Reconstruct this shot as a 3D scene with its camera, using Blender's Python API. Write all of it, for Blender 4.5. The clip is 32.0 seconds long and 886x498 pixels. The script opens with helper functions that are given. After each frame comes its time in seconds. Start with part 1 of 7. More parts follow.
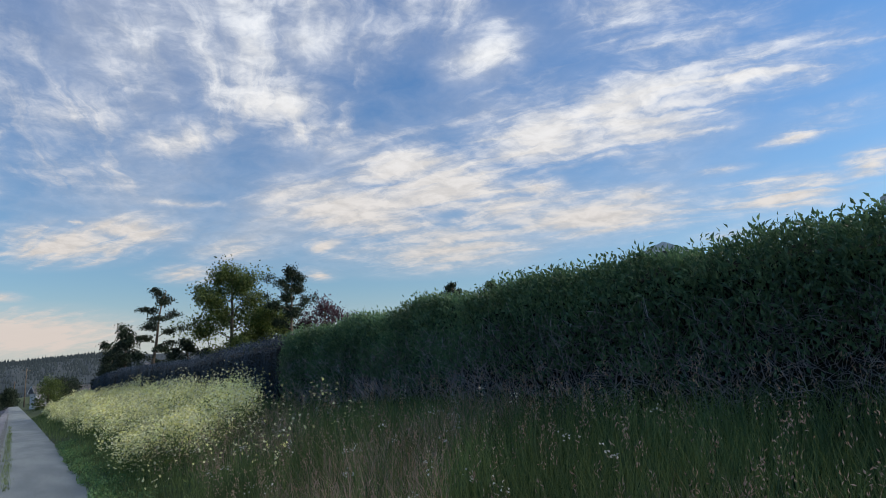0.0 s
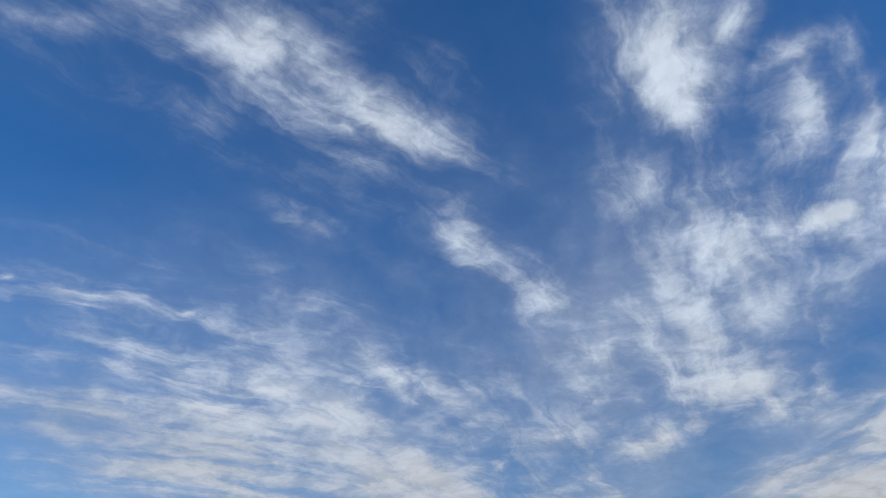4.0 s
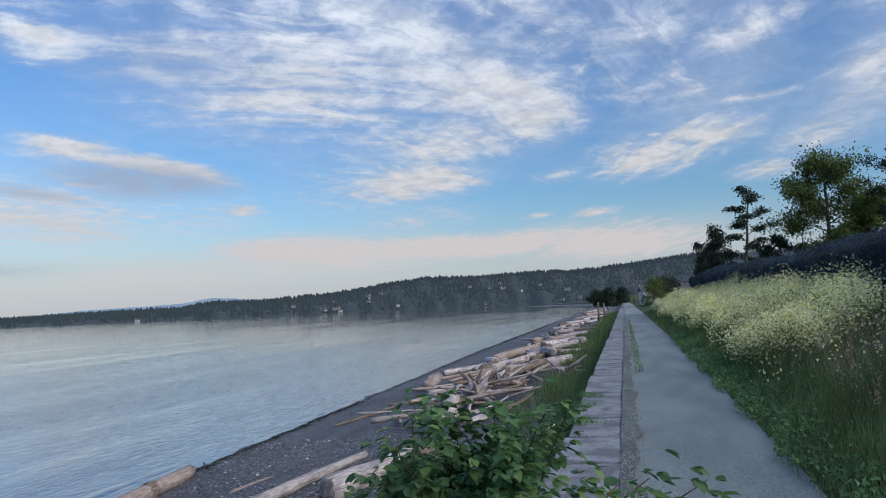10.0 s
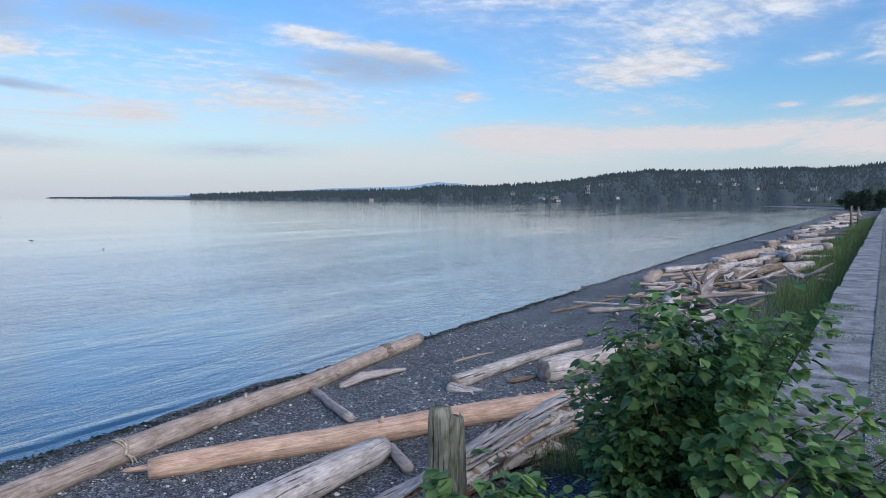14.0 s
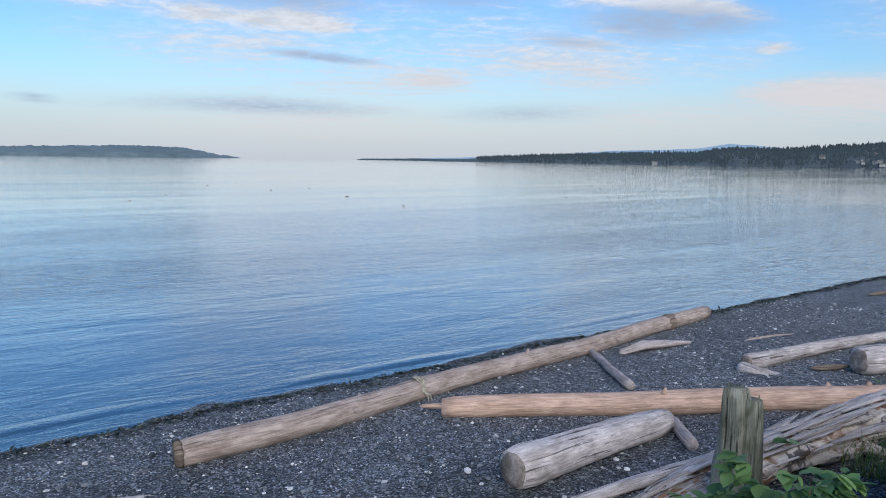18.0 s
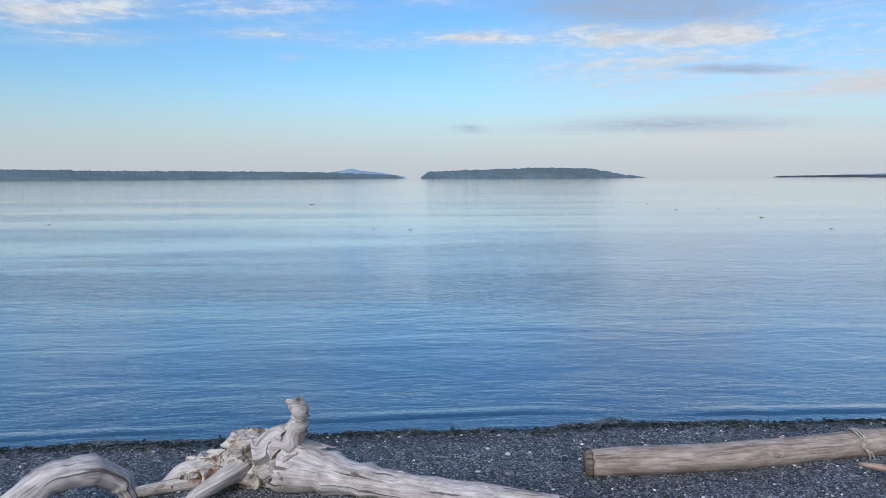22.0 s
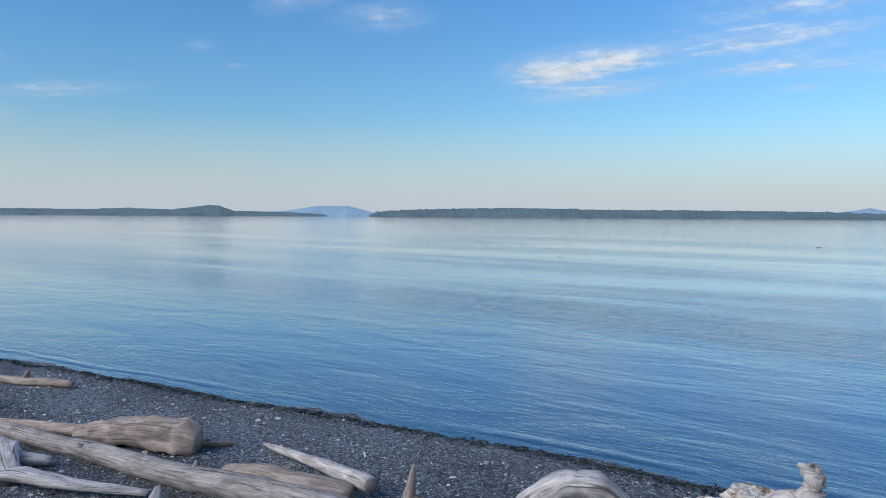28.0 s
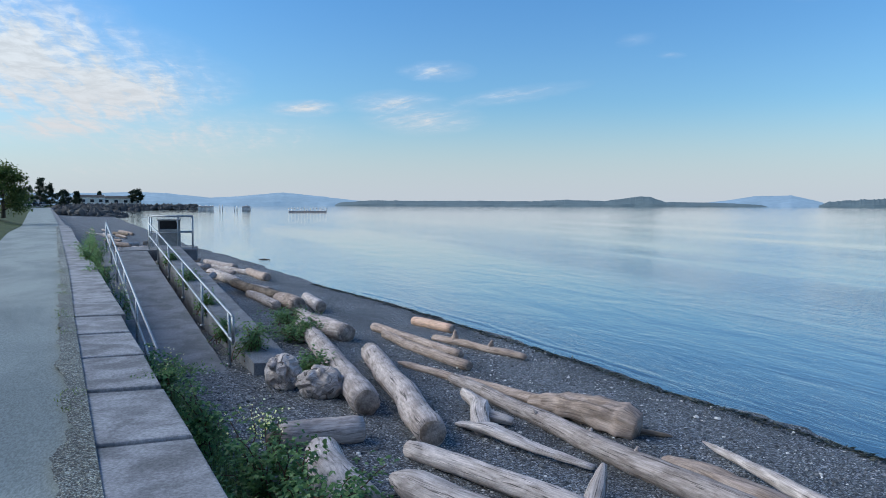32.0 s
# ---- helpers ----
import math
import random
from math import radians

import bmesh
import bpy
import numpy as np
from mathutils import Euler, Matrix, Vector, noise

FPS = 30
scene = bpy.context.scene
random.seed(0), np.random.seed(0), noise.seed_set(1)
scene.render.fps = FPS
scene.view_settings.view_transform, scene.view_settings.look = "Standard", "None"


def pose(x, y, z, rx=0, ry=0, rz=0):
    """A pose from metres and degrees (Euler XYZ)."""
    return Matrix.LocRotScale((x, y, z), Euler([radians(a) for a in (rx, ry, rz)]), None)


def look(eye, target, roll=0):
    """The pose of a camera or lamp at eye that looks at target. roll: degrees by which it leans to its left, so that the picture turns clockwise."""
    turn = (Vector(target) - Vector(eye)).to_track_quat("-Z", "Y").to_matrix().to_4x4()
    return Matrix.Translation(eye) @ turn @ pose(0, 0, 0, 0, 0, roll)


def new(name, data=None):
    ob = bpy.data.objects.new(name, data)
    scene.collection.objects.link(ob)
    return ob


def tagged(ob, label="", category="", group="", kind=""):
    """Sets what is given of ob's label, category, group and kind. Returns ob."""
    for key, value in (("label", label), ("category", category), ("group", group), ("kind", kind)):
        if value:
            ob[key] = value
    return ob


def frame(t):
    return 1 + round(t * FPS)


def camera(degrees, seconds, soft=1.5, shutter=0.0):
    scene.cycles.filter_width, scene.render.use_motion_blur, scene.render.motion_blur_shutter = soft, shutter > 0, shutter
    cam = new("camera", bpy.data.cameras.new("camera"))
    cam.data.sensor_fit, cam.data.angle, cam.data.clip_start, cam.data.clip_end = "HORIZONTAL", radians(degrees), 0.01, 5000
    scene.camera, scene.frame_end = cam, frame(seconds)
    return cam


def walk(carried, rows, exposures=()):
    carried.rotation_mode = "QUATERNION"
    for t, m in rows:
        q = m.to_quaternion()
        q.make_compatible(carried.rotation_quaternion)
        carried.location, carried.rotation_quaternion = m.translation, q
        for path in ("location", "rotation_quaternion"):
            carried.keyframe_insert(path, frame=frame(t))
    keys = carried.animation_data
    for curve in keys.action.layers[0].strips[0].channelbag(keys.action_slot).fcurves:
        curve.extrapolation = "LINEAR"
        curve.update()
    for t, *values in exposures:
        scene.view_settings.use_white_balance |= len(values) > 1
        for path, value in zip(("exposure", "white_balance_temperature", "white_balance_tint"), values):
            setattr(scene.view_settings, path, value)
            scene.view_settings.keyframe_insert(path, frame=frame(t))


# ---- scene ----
cam = camera(65.41, 32.0, 0.9)
PATH = [
    (0.0, pose(0.177, 0.278, 1.67, 101.09, 2.34, -32.06)),
    (0.5, pose(0.157, 0.290, 1.72, 103.34, 2.99, -27.61)),
    (1.0, pose(0.126, 0.305, 1.79, 106.84, 3.21, -21.53)),
    (1.5, pose(0.091, 0.317, 1.86, 110.82, 2.94, -14.91)),
    (2.0, pose(0.057, 0.325, 1.88, 114.53, 2.43, -8.78)),
    (2.5, pose(0.028, 0.329, 1.88, 118.09, 1.92, -3.88)),
    (3.0, pose(0.006, 0.330, 1.88, 121.30, 1.28, -0.23)),
    (3.5, pose(-0.015, 0.330, 1.88, 123.93, 0.54, 2.95)),
    (4.0, pose(-0.037, 0.328, 1.88, 125.98, -0.00, 6.42)),
    (4.5, pose(-0.059, 0.325, 1.88, 127.74, -0.41, 9.94)),
    (6.5, pose(-0.096, 0.316, 1.86, 130.06, -0.58, 16.44)),
    (7.0, pose(-0.093, 0.317, 1.85, 127.55, 0.06, 16.45)),
    (7.5, pose(-0.086, 0.319, 1.84, 123.62, 0.86, 15.62)),
    (8.0, pose(-0.078, 0.321, 1.82, 119.10, 1.14, 14.24)),
    (8.5, pose(-0.072, 0.322, 1.78, 113.50, 0.96, 13.01)),
    (9.0, pose(-0.072, 0.322, 1.73, 106.81, 1.11, 12.88)),
    (9.5, pose(-0.075, 0.321, 1.68, 100.15, 1.89, 13.43)),
    (10.0, pose(-0.079, 0.320, 1.65, 94.80, 2.50, 14.03)),
    (10.5, pose(-0.084, 0.319, 1.65, 91.54, 2.37, 14.75)),
    (11.0, pose(-0.091, 0.317, 1.65, 90.06, 1.86, 16.01)),
    (11.5, pose(-0.101, 0.314, 1.65, 89.59, 1.01, 17.88)),
    (12.0, pose(-0.115, 0.309, 1.65, 89.35, 0.32, 20.42)),
    (12.5, pose(-0.130, 0.303, 1.65, 88.98, 0.05, 23.24)),
    (13.0, pose(-0.146, 0.296, 1.65, 88.23, -0.11, 26.20)),
    (13.5, pose(-0.160, 0.289, 1.65, 87.29, -0.05, 28.97)),
    (14.0, pose(-0.174, 0.280, 1.65, 85.95, -0.42, 31.94)),
    (14.5, pose(-0.190, 0.270, 1.65, 84.72, -0.88, 35.19)),
    (16.5, pose(-0.231, 0.236, 1.65, 83.29, -0.53, 44.39)),
    (17.0, pose(-0.241, 0.226, 1.65, 83.08, -0.58, 46.96)),
    (17.5, pose(-0.255, 0.210, 1.65, 82.81, -0.68, 50.55)),
    (18.0, pose(-0.269, 0.191, 1.65, 82.64, -0.76, 54.78)),
    (18.5, pose(-0.283, 0.170, 1.65, 82.72, -0.81, 59.14)),
    (19.0, pose(-0.294, 0.150, 1.65, 83.22, -0.98, 63.07)),
    (19.5, pose(-0.303, 0.131, 1.65, 83.89, -1.10, 66.68)),
    (20.0, pose(-0.311, 0.110, 1.65, 84.15, -0.68, 70.59)),
    (20.5, pose(-0.319, 0.085, 1.65, 84.05, 0.03, 75.08)),
    (21.0, pose(-0.325, 0.058, 1.65, 83.88, 0.52, 79.82)),
    (21.5, pose(-0.328, 0.034, 1.65, 83.91, 0.58, 84.05)),
    (22.0, pose(-0.330, 0.016, 1.65, 84.10, 0.26, 87.27)),
    (22.5, pose(-0.330, -0.000, 1.65, 84.34, -0.14, 90.08)),
    (23.0, pose(-0.330, -0.018, 1.65, 84.61, -0.15, 93.07)),
    (23.5, pose(-0.328, -0.034, 1.65, 84.92, 0.08, 95.91)),
    (24.0, pose(-0.327, -0.048, 1.65, 85.28, -0.12, 98.30)),
    (24.5, pose(-0.324, -0.064, 1.65, 85.59, -0.22, 101.24)),
    (25.0, pose(-0.319, -0.086, 1.65, 85.80, -0.23, 105.08)),
    (25.5, pose(-0.310, -0.112, 1.65, 85.97, -0.39, 109.95)),
    (26.0, pose(-0.300, -0.137, 1.65, 86.20, -0.61, 114.52)),
    (26.5, pose(-0.291, -0.156, 1.65, 86.49, -0.54, 118.23)),
    (28.5, pose(-0.255, -0.210, 1.65, 87.45, -0.31, 129.54)),
    (29.0, pose(-0.240, -0.226, 1.65, 87.51, -0.23, 133.23)),
    (29.5, pose(-0.223, -0.243, 1.65, 87.43, -0.17, 137.45)),
    (30.0, pose(-0.201, -0.261, 1.65, 87.23, -0.06, 142.38)),
    (30.5, pose(-0.177, -0.278, 1.65, 87.00, 0.24, 147.53)),
    (31.0, pose(-0.153, -0.293, 1.65, 86.87, 0.36, 152.43)),
    (31.5, pose(-0.130, -0.304, 1.65, 86.75, 0.18, 156.87)),
    (32.0, pose(-0.107, -0.312, 1.65, 86.40, -0.17, 161.12)),
]
EXPOSURES = [(0.0, 0.66, 7500, 12), (1.0, 0.50, 7200, 11.5), (1.5, 0.42, 7000, 11), (3.5, 0.22, 6500, 10), (6.5, 0.36, 6450, 9), (8.0, 0.34, 6500, 9), (9.0, 0.40, 6600, 10), (10.0, 0.58, 6650, 10.5), (11.0, 0.74, 6550, 10.5), (17.0, 0.80, 6350, 9.5), (19.5, 0.73, 6400, 9), (26.0, 0.68, 6300, 6), (32.0, 0.82, 6250, 5)]
walk(cam, PATH, EXPOSURES)

# ---- world, sun ----
SUN_AZ, SUN_EL = -112.0, 24.0          # degrees left of +y, above the horizon


def math_node(tree, op, a, b=None, clamp=False):
    n = tree.nodes.new("ShaderNodeMath")
    n.operation, n.use_clamp = op, clamp
    for i, v in enumerate((a, b)):
        if v is None:
            continue
        if isinstance(v, (int, float)):
            n.inputs[i].default_value = v
        else:
            tree.links.new(v, n.inputs[i])
    return n.outputs[0]


def ramp_node(tree, value, lo, hi, out0=0.0, out1=1.0, smooth=True):
    n = tree.nodes.new("ShaderNodeMapRange")
    n.interpolation_type = "SMOOTHSTEP" if smooth else "LINEAR"
    n.inputs[1].default_value, n.inputs[2].default_value = lo, hi
    n.inputs[3].default_value, n.inputs[4].default_value = out0, out1
    tree.links.new(value, n.inputs[0])
    return n.outputs[0]


def mix_color(tree, fac, a, b, blend="MIX"):
    n = tree.nodes.new("ShaderNodeMix")
    n.data_type, n.blend_type = "RGBA", blend
    for sock, v in ((n.inputs[0], fac), (n.inputs[6], a), (n.inputs[7], b)):
        if isinstance(v, (int, float)):
            sock.default_value = v
        elif isinstance(v, (tuple, list)):
            sock.default_value = (*v, 1.0)
        else:
            tree.links.new(v, sock)
    return n.outputs[2]


def noise_node(tree, vector, scale, detail=4.0, rough=0.55, dist=0.0):
    n = tree.nodes.new("ShaderNodeTexNoise")
    n.inputs["Scale"].default_value, n.inputs["Detail"].default_value = scale, detail
    n.inputs["Roughness"].default_value, n.inputs["Distortion"].default_value = rough, dist
    tree.links.new(vector, n.inputs["Vector"])
    return n.outputs["Fac"]


def mapped(tree, vector, loc=(0, 0, 0), rot=(0, 0, 0), scale=(1, 1, 1), kind="POINT"):
    n = tree.nodes.new("ShaderNodeMapping")
    n.vector_type = kind
    n.inputs["Location"].default_value, n.inputs["Rotation"].default_value, n.inputs["Scale"].default_value = loc, rot, scale
    tree.links.new(vector, n.inputs["Vector"])
    return n.outputs[0]


# Cloud streaks on the cloud sheet: centre x, y, half length, half width, turn in degrees, thickness.
CLOUDS_HIGH = [
    (-0.54, 0.48, 0.223, 0.054, 32, 0.45),
    (-0.34, 0.65, 0.185, 0.057, 47, 0.77),
    (-0.19, 0.8, 0.222, 0.054, 42, 0.9),
    (-0.61, 0.53, 0.187, 0.038, 27, 0.45),
    (-0.44, 0.76, 0.168, 0.037, 32, 0.45),
    (-0.29, 0.9, 0.262, 0.078, 23, 0.41),
    (-0.39, 1.01, 0.132, 0.03, 52, 0.45),
    (-0.07, 1.1, 0.167, 0.045, 71, 0.68),
    (0.06, 1.3, 0.193, 0.053, 60, 0.5),
    (0.03, 0.93, 0.136, 0.032, 66, 0.32),
    (-0.13, 0.71, 0.173, 0.057, 39, 0.25),
    (-0.23, 1.21, 0.084, 0.02, 31, 0.32),
    (-0.65, 0.41, 0.146, 0.059, 19, 0.41),
    (-0.36, 0.7, 0.449, 0.141, 38, 0.31),
    (-0.27, 0.71, 0.354, 0.051, 46, 0.68),
    (-0.01, 1.18, 0.398, 0.086, 62, 0.38),
    (0.2, 1.57, 0.285, 0.08, 67, 0.36),
]
CLOUDS_COLUMN = [
    (0.26, 0.74, 0.189, 0.074, 63, 0.78),
    (0.31, 0.8, 0.134, 0.034, 73, 0.83),
    (0.26, 0.99, 0.115, 0.075, 160, 0.55),
    (0.41, 1.18, 0.312, 0.093, 71, 0.74),
    (0.41, 1.45, 0.367, 0.066, 76, 0.78),
    (0.5, 0.85, 0.174, 0.05, 69, 0.69),
    (0.47, 0.75, 0.071, 0.045, 36, 0.64),
    (0.61, 1.1, 0.062, 0.035, 64, 0.92),
    (0.63, 0.9, 0.155, 0.052, 55, 0.64),
    (0.7, 1.08, 0.267, 0.076, 68, 0.69),
    (0.53, 1.13, 0.196, 0.06, 70, 0.55),
    (0.67, 1.35, 0.257, 0.08, 78, 0.46),
    (0.74, 0.96, 0.113, 0.031, 67, 0.37),
    (0.56, 1.39, 0.149, 0.123, 78, 0.51),
    (0.35, 0.69, 0.08, 0.034, 65, 0.64),
    (0.42, 1.17, 0.709, 0.16, 77, 0.32),
]
CLOUDS_FAN = [
    (0.07, 1.34, 0.176, 0.04, 67, 0.55),
    (0.22, 1.59, 0.314, 0.078, 68, 0.5),
    (0.29, 1.5, 0.255, 0.045, 62, 0.35),
    (-0.28, 1.64, 0.293, 0.066, 56, 0.6),
    (-0.6, 1.62, 0.148, 0.054, 41, 0.7),
    (-0.49, 1.78, 0.227, 0.083, 65, 0.7),
    (-0.32, 2.25, 0.455, 0.118, 64, 0.75),
    (-0.14, 1.96, 0.316, 0.121, 30, 0.5),
    (0.12, 1.97, 0.193, 0.145, 7, 0.55),
    (0.4, 2.02, 0.221, 0.069, 121, 0.85),
    (0.59, 1.73, 0.212, 0.082, 7, 0.85),
    (0.72, 1.83, 0.168, 0.074, 119, 0.7),
    (-0.07, 1.69, 0.189, 0.079, 66, 0.45),
    (0.13, 2.35, 0.257, 0.165, 135, 0.55),
    (-0.27, 2.53, 0.304, 0.117, 115, 0.8),
    (-0.05, 2.16, 0.104, 0.016, 103, 0.7),
]
CLOUDS_VEIL = [
    (-1.08, 0.9, 0.13, 0.05, 53, 0.35),
    (-0.92, 1.21, 0.343, 0.141, 33, 0.4),
    (-1.39, 1.42, 0.175, 0.108, 36, 0.85),
    (-0.88, 1.3, 0.294, 0.156, 68, 0.45),
    (-0.84, 1.81, 0.693, 0.395, 23, 0.65),
    (-1.14, 1.27, 0.251, 0.186, 41, 0.35),
    (-1.04, 1.08, 0.049, 0.022, 43, 0.55),
    (-0.73, 1.28, 0.056, 0.016, 168, 0.5),
    (-1.37, 1.17, 0.138, 0.085, 98, 0.35),
    (-0.94, 2.06, 0.613, 0.298, 26, 0.7),
]
CLOUDS_LAND = [
    (1.05, 2.36, 0.322, 0.183, 117, 0.89),
    (1.07, 1.91, 0.284, 0.125, 112, 0.89),
    (1.33, 2, 0.35, 0.194, 124, 0.95),
    (1.37, 1.57, 0.312, 0.165, 102, 0.89),
    (1.46, 1.28, 0.293, 0.129, 89, 0.89),
    (1.42, 1.25, 0.224, 0.102, 121, 0.63),
    (1.05, 0.87, 0.178, 0.053, 133, 0.47),
    (1.18, 0.98, 0.177, 0.087, 122, 0.53),
    (1.28, 1.28, 0.24, 0.097, 122, 0.42),
    (0.96, 1.25, 0.139, 0.074, 88, 0.79),
    (1.25, 2.45, 0.34, 0.172, 139, 0.84),
    (1.64, 2.11, 0.328, 0.159, 142, 0.73),
    (1.62, 1.86, 0.264, 0.081, 169, 0.73),
    (1.69, 2.64, 0.544, 0.232, 137, 0.68),
    (1.98, 1.98, 0.389, 0.15, 129, 0.73),
    (1.82, 1.53, 0.145, 0.069, 136, 0.53),
]
CLOUDS_HILL = [
    (1.58, 0.98, 0.349, 0.097, 112, 0.75),
    (1.7, 0.9, 0.209, 0.068, 109, 0.65),
    (1.12, 0.94, 0.243, 0.082, 144, 0.5),
    (1.35, 0.93, 0.237, 0.075, 121, 0.5),
    (1.66, 1.31, 0.249, 0.103, 123, 0.7),
    (2.08, 1.99, 0.435, 0.171, 140, 0.75),
    (2.46, 1.46, 0.313, 0.142, 111, 0.85),
    (1.99, 1.74, 0.073, 0.071, 81, 0.7),
    (2.07, 1.41, 0.116, 0.031, 121, 0.7),
    (2.02, 1.12, 0.098, 0.039, 116, 0.85),
    (2.42, 1.1, 0.115, 0.096, 121, 0.85),
    (1.62, 2.57, 0.501, 0.275, 158, 0.6),
    (1.99, 0.99, 0.198, 0.071, 110, 0.5),
    (0.97, 1.26, 0.131, 0.061, 92, 0.6),
    (1.22, 2.27, 0.338, 0.151, 135, 0.7),
    (2.69, 1.83, 0.254, 0.135, 121, 0.4),
]
CLOUDS_SHORE = [
    (0.19, 3.14, 0.364, 0.143, 125, 0.92),
    (0.38, 2.88, 0.212, 0.129, 62, 0.92),
    (0.83, 3.01, 0.308, 0.104, 113, 0.57),
    (1.17, 2.82, 0.109, 0.042, 87, 0.92),
    (0.73, 3.42, 0.205, 0.11, 157, 0.69),
    (1.33, 3.27, 0.104, 0.077, 135, 0.69),
    (0.48, 2.55, 0.232, 0.026, 167, 0.57),
    (0.82, 2.33, 0.211, 0.041, 124, 0.57),
    (0.19, 2.83, 0.032, 0.018, 98, 0.92),
    (-0.07, 4.07, 0.131, 0.088, 56, 0.86),
    (-0.42, 4.03, 0.054, 0.047, 116, 0.57),
    (-0.87, 4.81, 0.436, 0.379, 102, 1.26),
    (0.03, 4.99, 0.719, 0.393, 18, 1.15),
    (0.84, 1.92, 0.052, 0.023, 148, 0.57),
    (0.62, 1.75, 0.215, 0.054, 128, 0.4),
    (2, 1.73, 0.093, 0.062, 67, 0.69),
]
CLOUDS_BAY = [
    (-0.36, 2.24, 0.323, 0.157, 53, 0.8),
    (-0.25, 2.52, 0.313, 0.103, 107, 0.86),
    (-0.84, 3.13, 0.335, 0.173, 159, 0.98),
    (-0.69, 2.75, 0.443, 0.189, 129, 0.69),
    (-1.06, 3.85, 0.293, 0.208, 65, 0.52),
    (-0.24, 3.29, 0.11, 0.079, 22, 0.57),
    (-2.05, 4.35, 0.549, 0.25, 42, 1.26),
    (-1.23, 4.65, 0.335, 0.247, 134, 1.26),
    (-0.62, 4.72, 0.267, 0.254, 50, 1.15),
    (-1.88, 3.24, 0.127, 0.071, 47, 0.57),
    (-1.94, 2.1, 0.193, 0.088, 52, 0.92),
    (-1.76, 2.52, 0.297, 0.061, 72, 0.92),
    (-2.44, 2.57, 0.184, 0.064, 84, 0.75),
    (-2.79, 3, 0.41, 0.155, 109, 0.57),
    (-2.12, 3.45, 0.122, 0.066, 5, 0.34),
    (-0.41, 4.04, 0.062, 0.055, 59, 0.69),
]
CLOUDS_SEA = [
    (-3.06, 0.87, 0.228, 0.097, 64, 0.88),
    (-2.97, 1.31, 0.31, 0.14, 67, 0.99),
    (-3.56, 2.4, 0.313, 0.159, 89, 0.88),
    (-3.48, 1.86, 0.553, 0.367, 60, 0.32),
    (-2.45, 2.47, 0.274, 0.096, 72, 0.59),
    (-2.83, 2.76, 0.607, 0.257, 94, 0.53),
    (-1.82, 2.4, 0.372, 0.062, 62, 0.88),
    (-1.86, 3.24, 0.097, 0.058, 26, 0.77),
    (-2.07, 4.33, 0.523, 0.232, 39, 0.88),
    (-1.39, 4.7, 0.336, 0.169, 116, 0.88),
    (-5.36, 2.9, 2.098, 0.579, 55, 0.3),
    (-1.02, 3.25, 0.188, 0.134, 60, 0.65),
    (-2.97, 1.59, 1.235, 0.482, 46, 0.35),
    (-2.8, 2.67, 0.997, 0.506, 46, 0.47),
    (-4.12, 1.86, 1.194, 0.476, 58, 0.3),
    (-2.49, 4.76, 1.321, 0.429, 30, 0.41),
]
CLOUDS_DRIFTS = [
    (-3.47, 1.2, 0.752, 0.391, 58, 0.55),
    (-3.72, 2.19, 0.741, 0.427, 78, 0.5),
    (-2.77, 2.67, 0.951, 0.396, 103, 0.55),
    (-2.26, 3.22, 0.526, 0.351, 57, 0.35),
    (-1.88, 4.59, 0.816, 0.395, 28, 0.75),
    (-5.13, 2.32, 1.462, 0.544, 65, 0.45),
    (-3.51, 4.28, 1.15, 0.494, 46, 0.4),
    (-1.16, 3.15, 0.424, 0.32, 30, 0.45),
    (-3.08, 0.9, 0.382, 0.194, 42, 0.5),
]
CLOUDS_WEST = [
    (-2.69, -1.32, 0.331, 0.117, 78, 0.6),
    (-2.75, -0.61, 0.49, 0.111, 99, 0.56),
    (-3.08, -0.55, 0.415, 0.078, 106, 0.52),
    (-3.23, -0.1, 0.254, 0.052, 95, 0.52),
    (-3.12, 0.35, 0.444, 0.068, 85, 0.74),
    (-3.06, 1.14, 0.362, 0.095, 78, 0.7),
    (-3.03, -1.38, 0.323, 0.072, 99, 0.31),
    (-3.41, -0.54, 0.089, 0.036, 97, 0.52),
    (-2.69, 0.1, 0.229, 0.056, 100, 0.43),
    (-2.47, -0.42, 0.343, 0.113, 102, 0.43),
]
CLOUDS_SOUTHWEST = [
    (-2.74, -1.41, 0.208, 0.136, 92, 0.68),
    (-2.7, -1.12, 0.208, 0.086, 97, 0.72),
    (-3.06, -1.37, 0.325, 0.068, 99, 0.45),
    (-1.58, -1.76, 0.155, 0.041, 107, 0.5),
    (-1.84, -1.62, 0.173, 0.075, 112, 0.4),
    (-0.53, -3.86, 0.171, 0.084, 143, 0.68),
    (-0.97, -3.64, 0.226, 0.117, 143, 0.54),
    (-1.22, -3.94, 0.276, 0.189, 164, 0.5),
    (-1.48, -3.3, 0.366, 0.064, 125, 0.36),
    (-1, -3.03, 0.12, 0.079, 89, 0.45),
    (-1.61, -2.35, 0.066, 0.038, 133, 0.22),
    (-1.84, -2.44, 0.043, 0.029, 100, 0.22),
]
CLOUDS_SOUTH = [
    (0.71, -3.22, 0.761, 0.209, 98, 0.98),
    (0.46, -3.79, 0.48, 0.402, 15, 0.98),
    (0.47, -3.24, 0.419, 0.232, 89, 0.58),
    (0.78, -4.5, 0.346, 0.293, 41, 0.8),
    (0.19, -4.77, 0.701, 0.489, 56, 0.46),
    (0.4, -2.92, 0.219, 0.111, 106, 0.4),
    (0.52, -5.78, 0.804, 0.715, 65, 0.23),
    (0.86, -3.72, 0.809, 0.239, 112, 0.69),
]
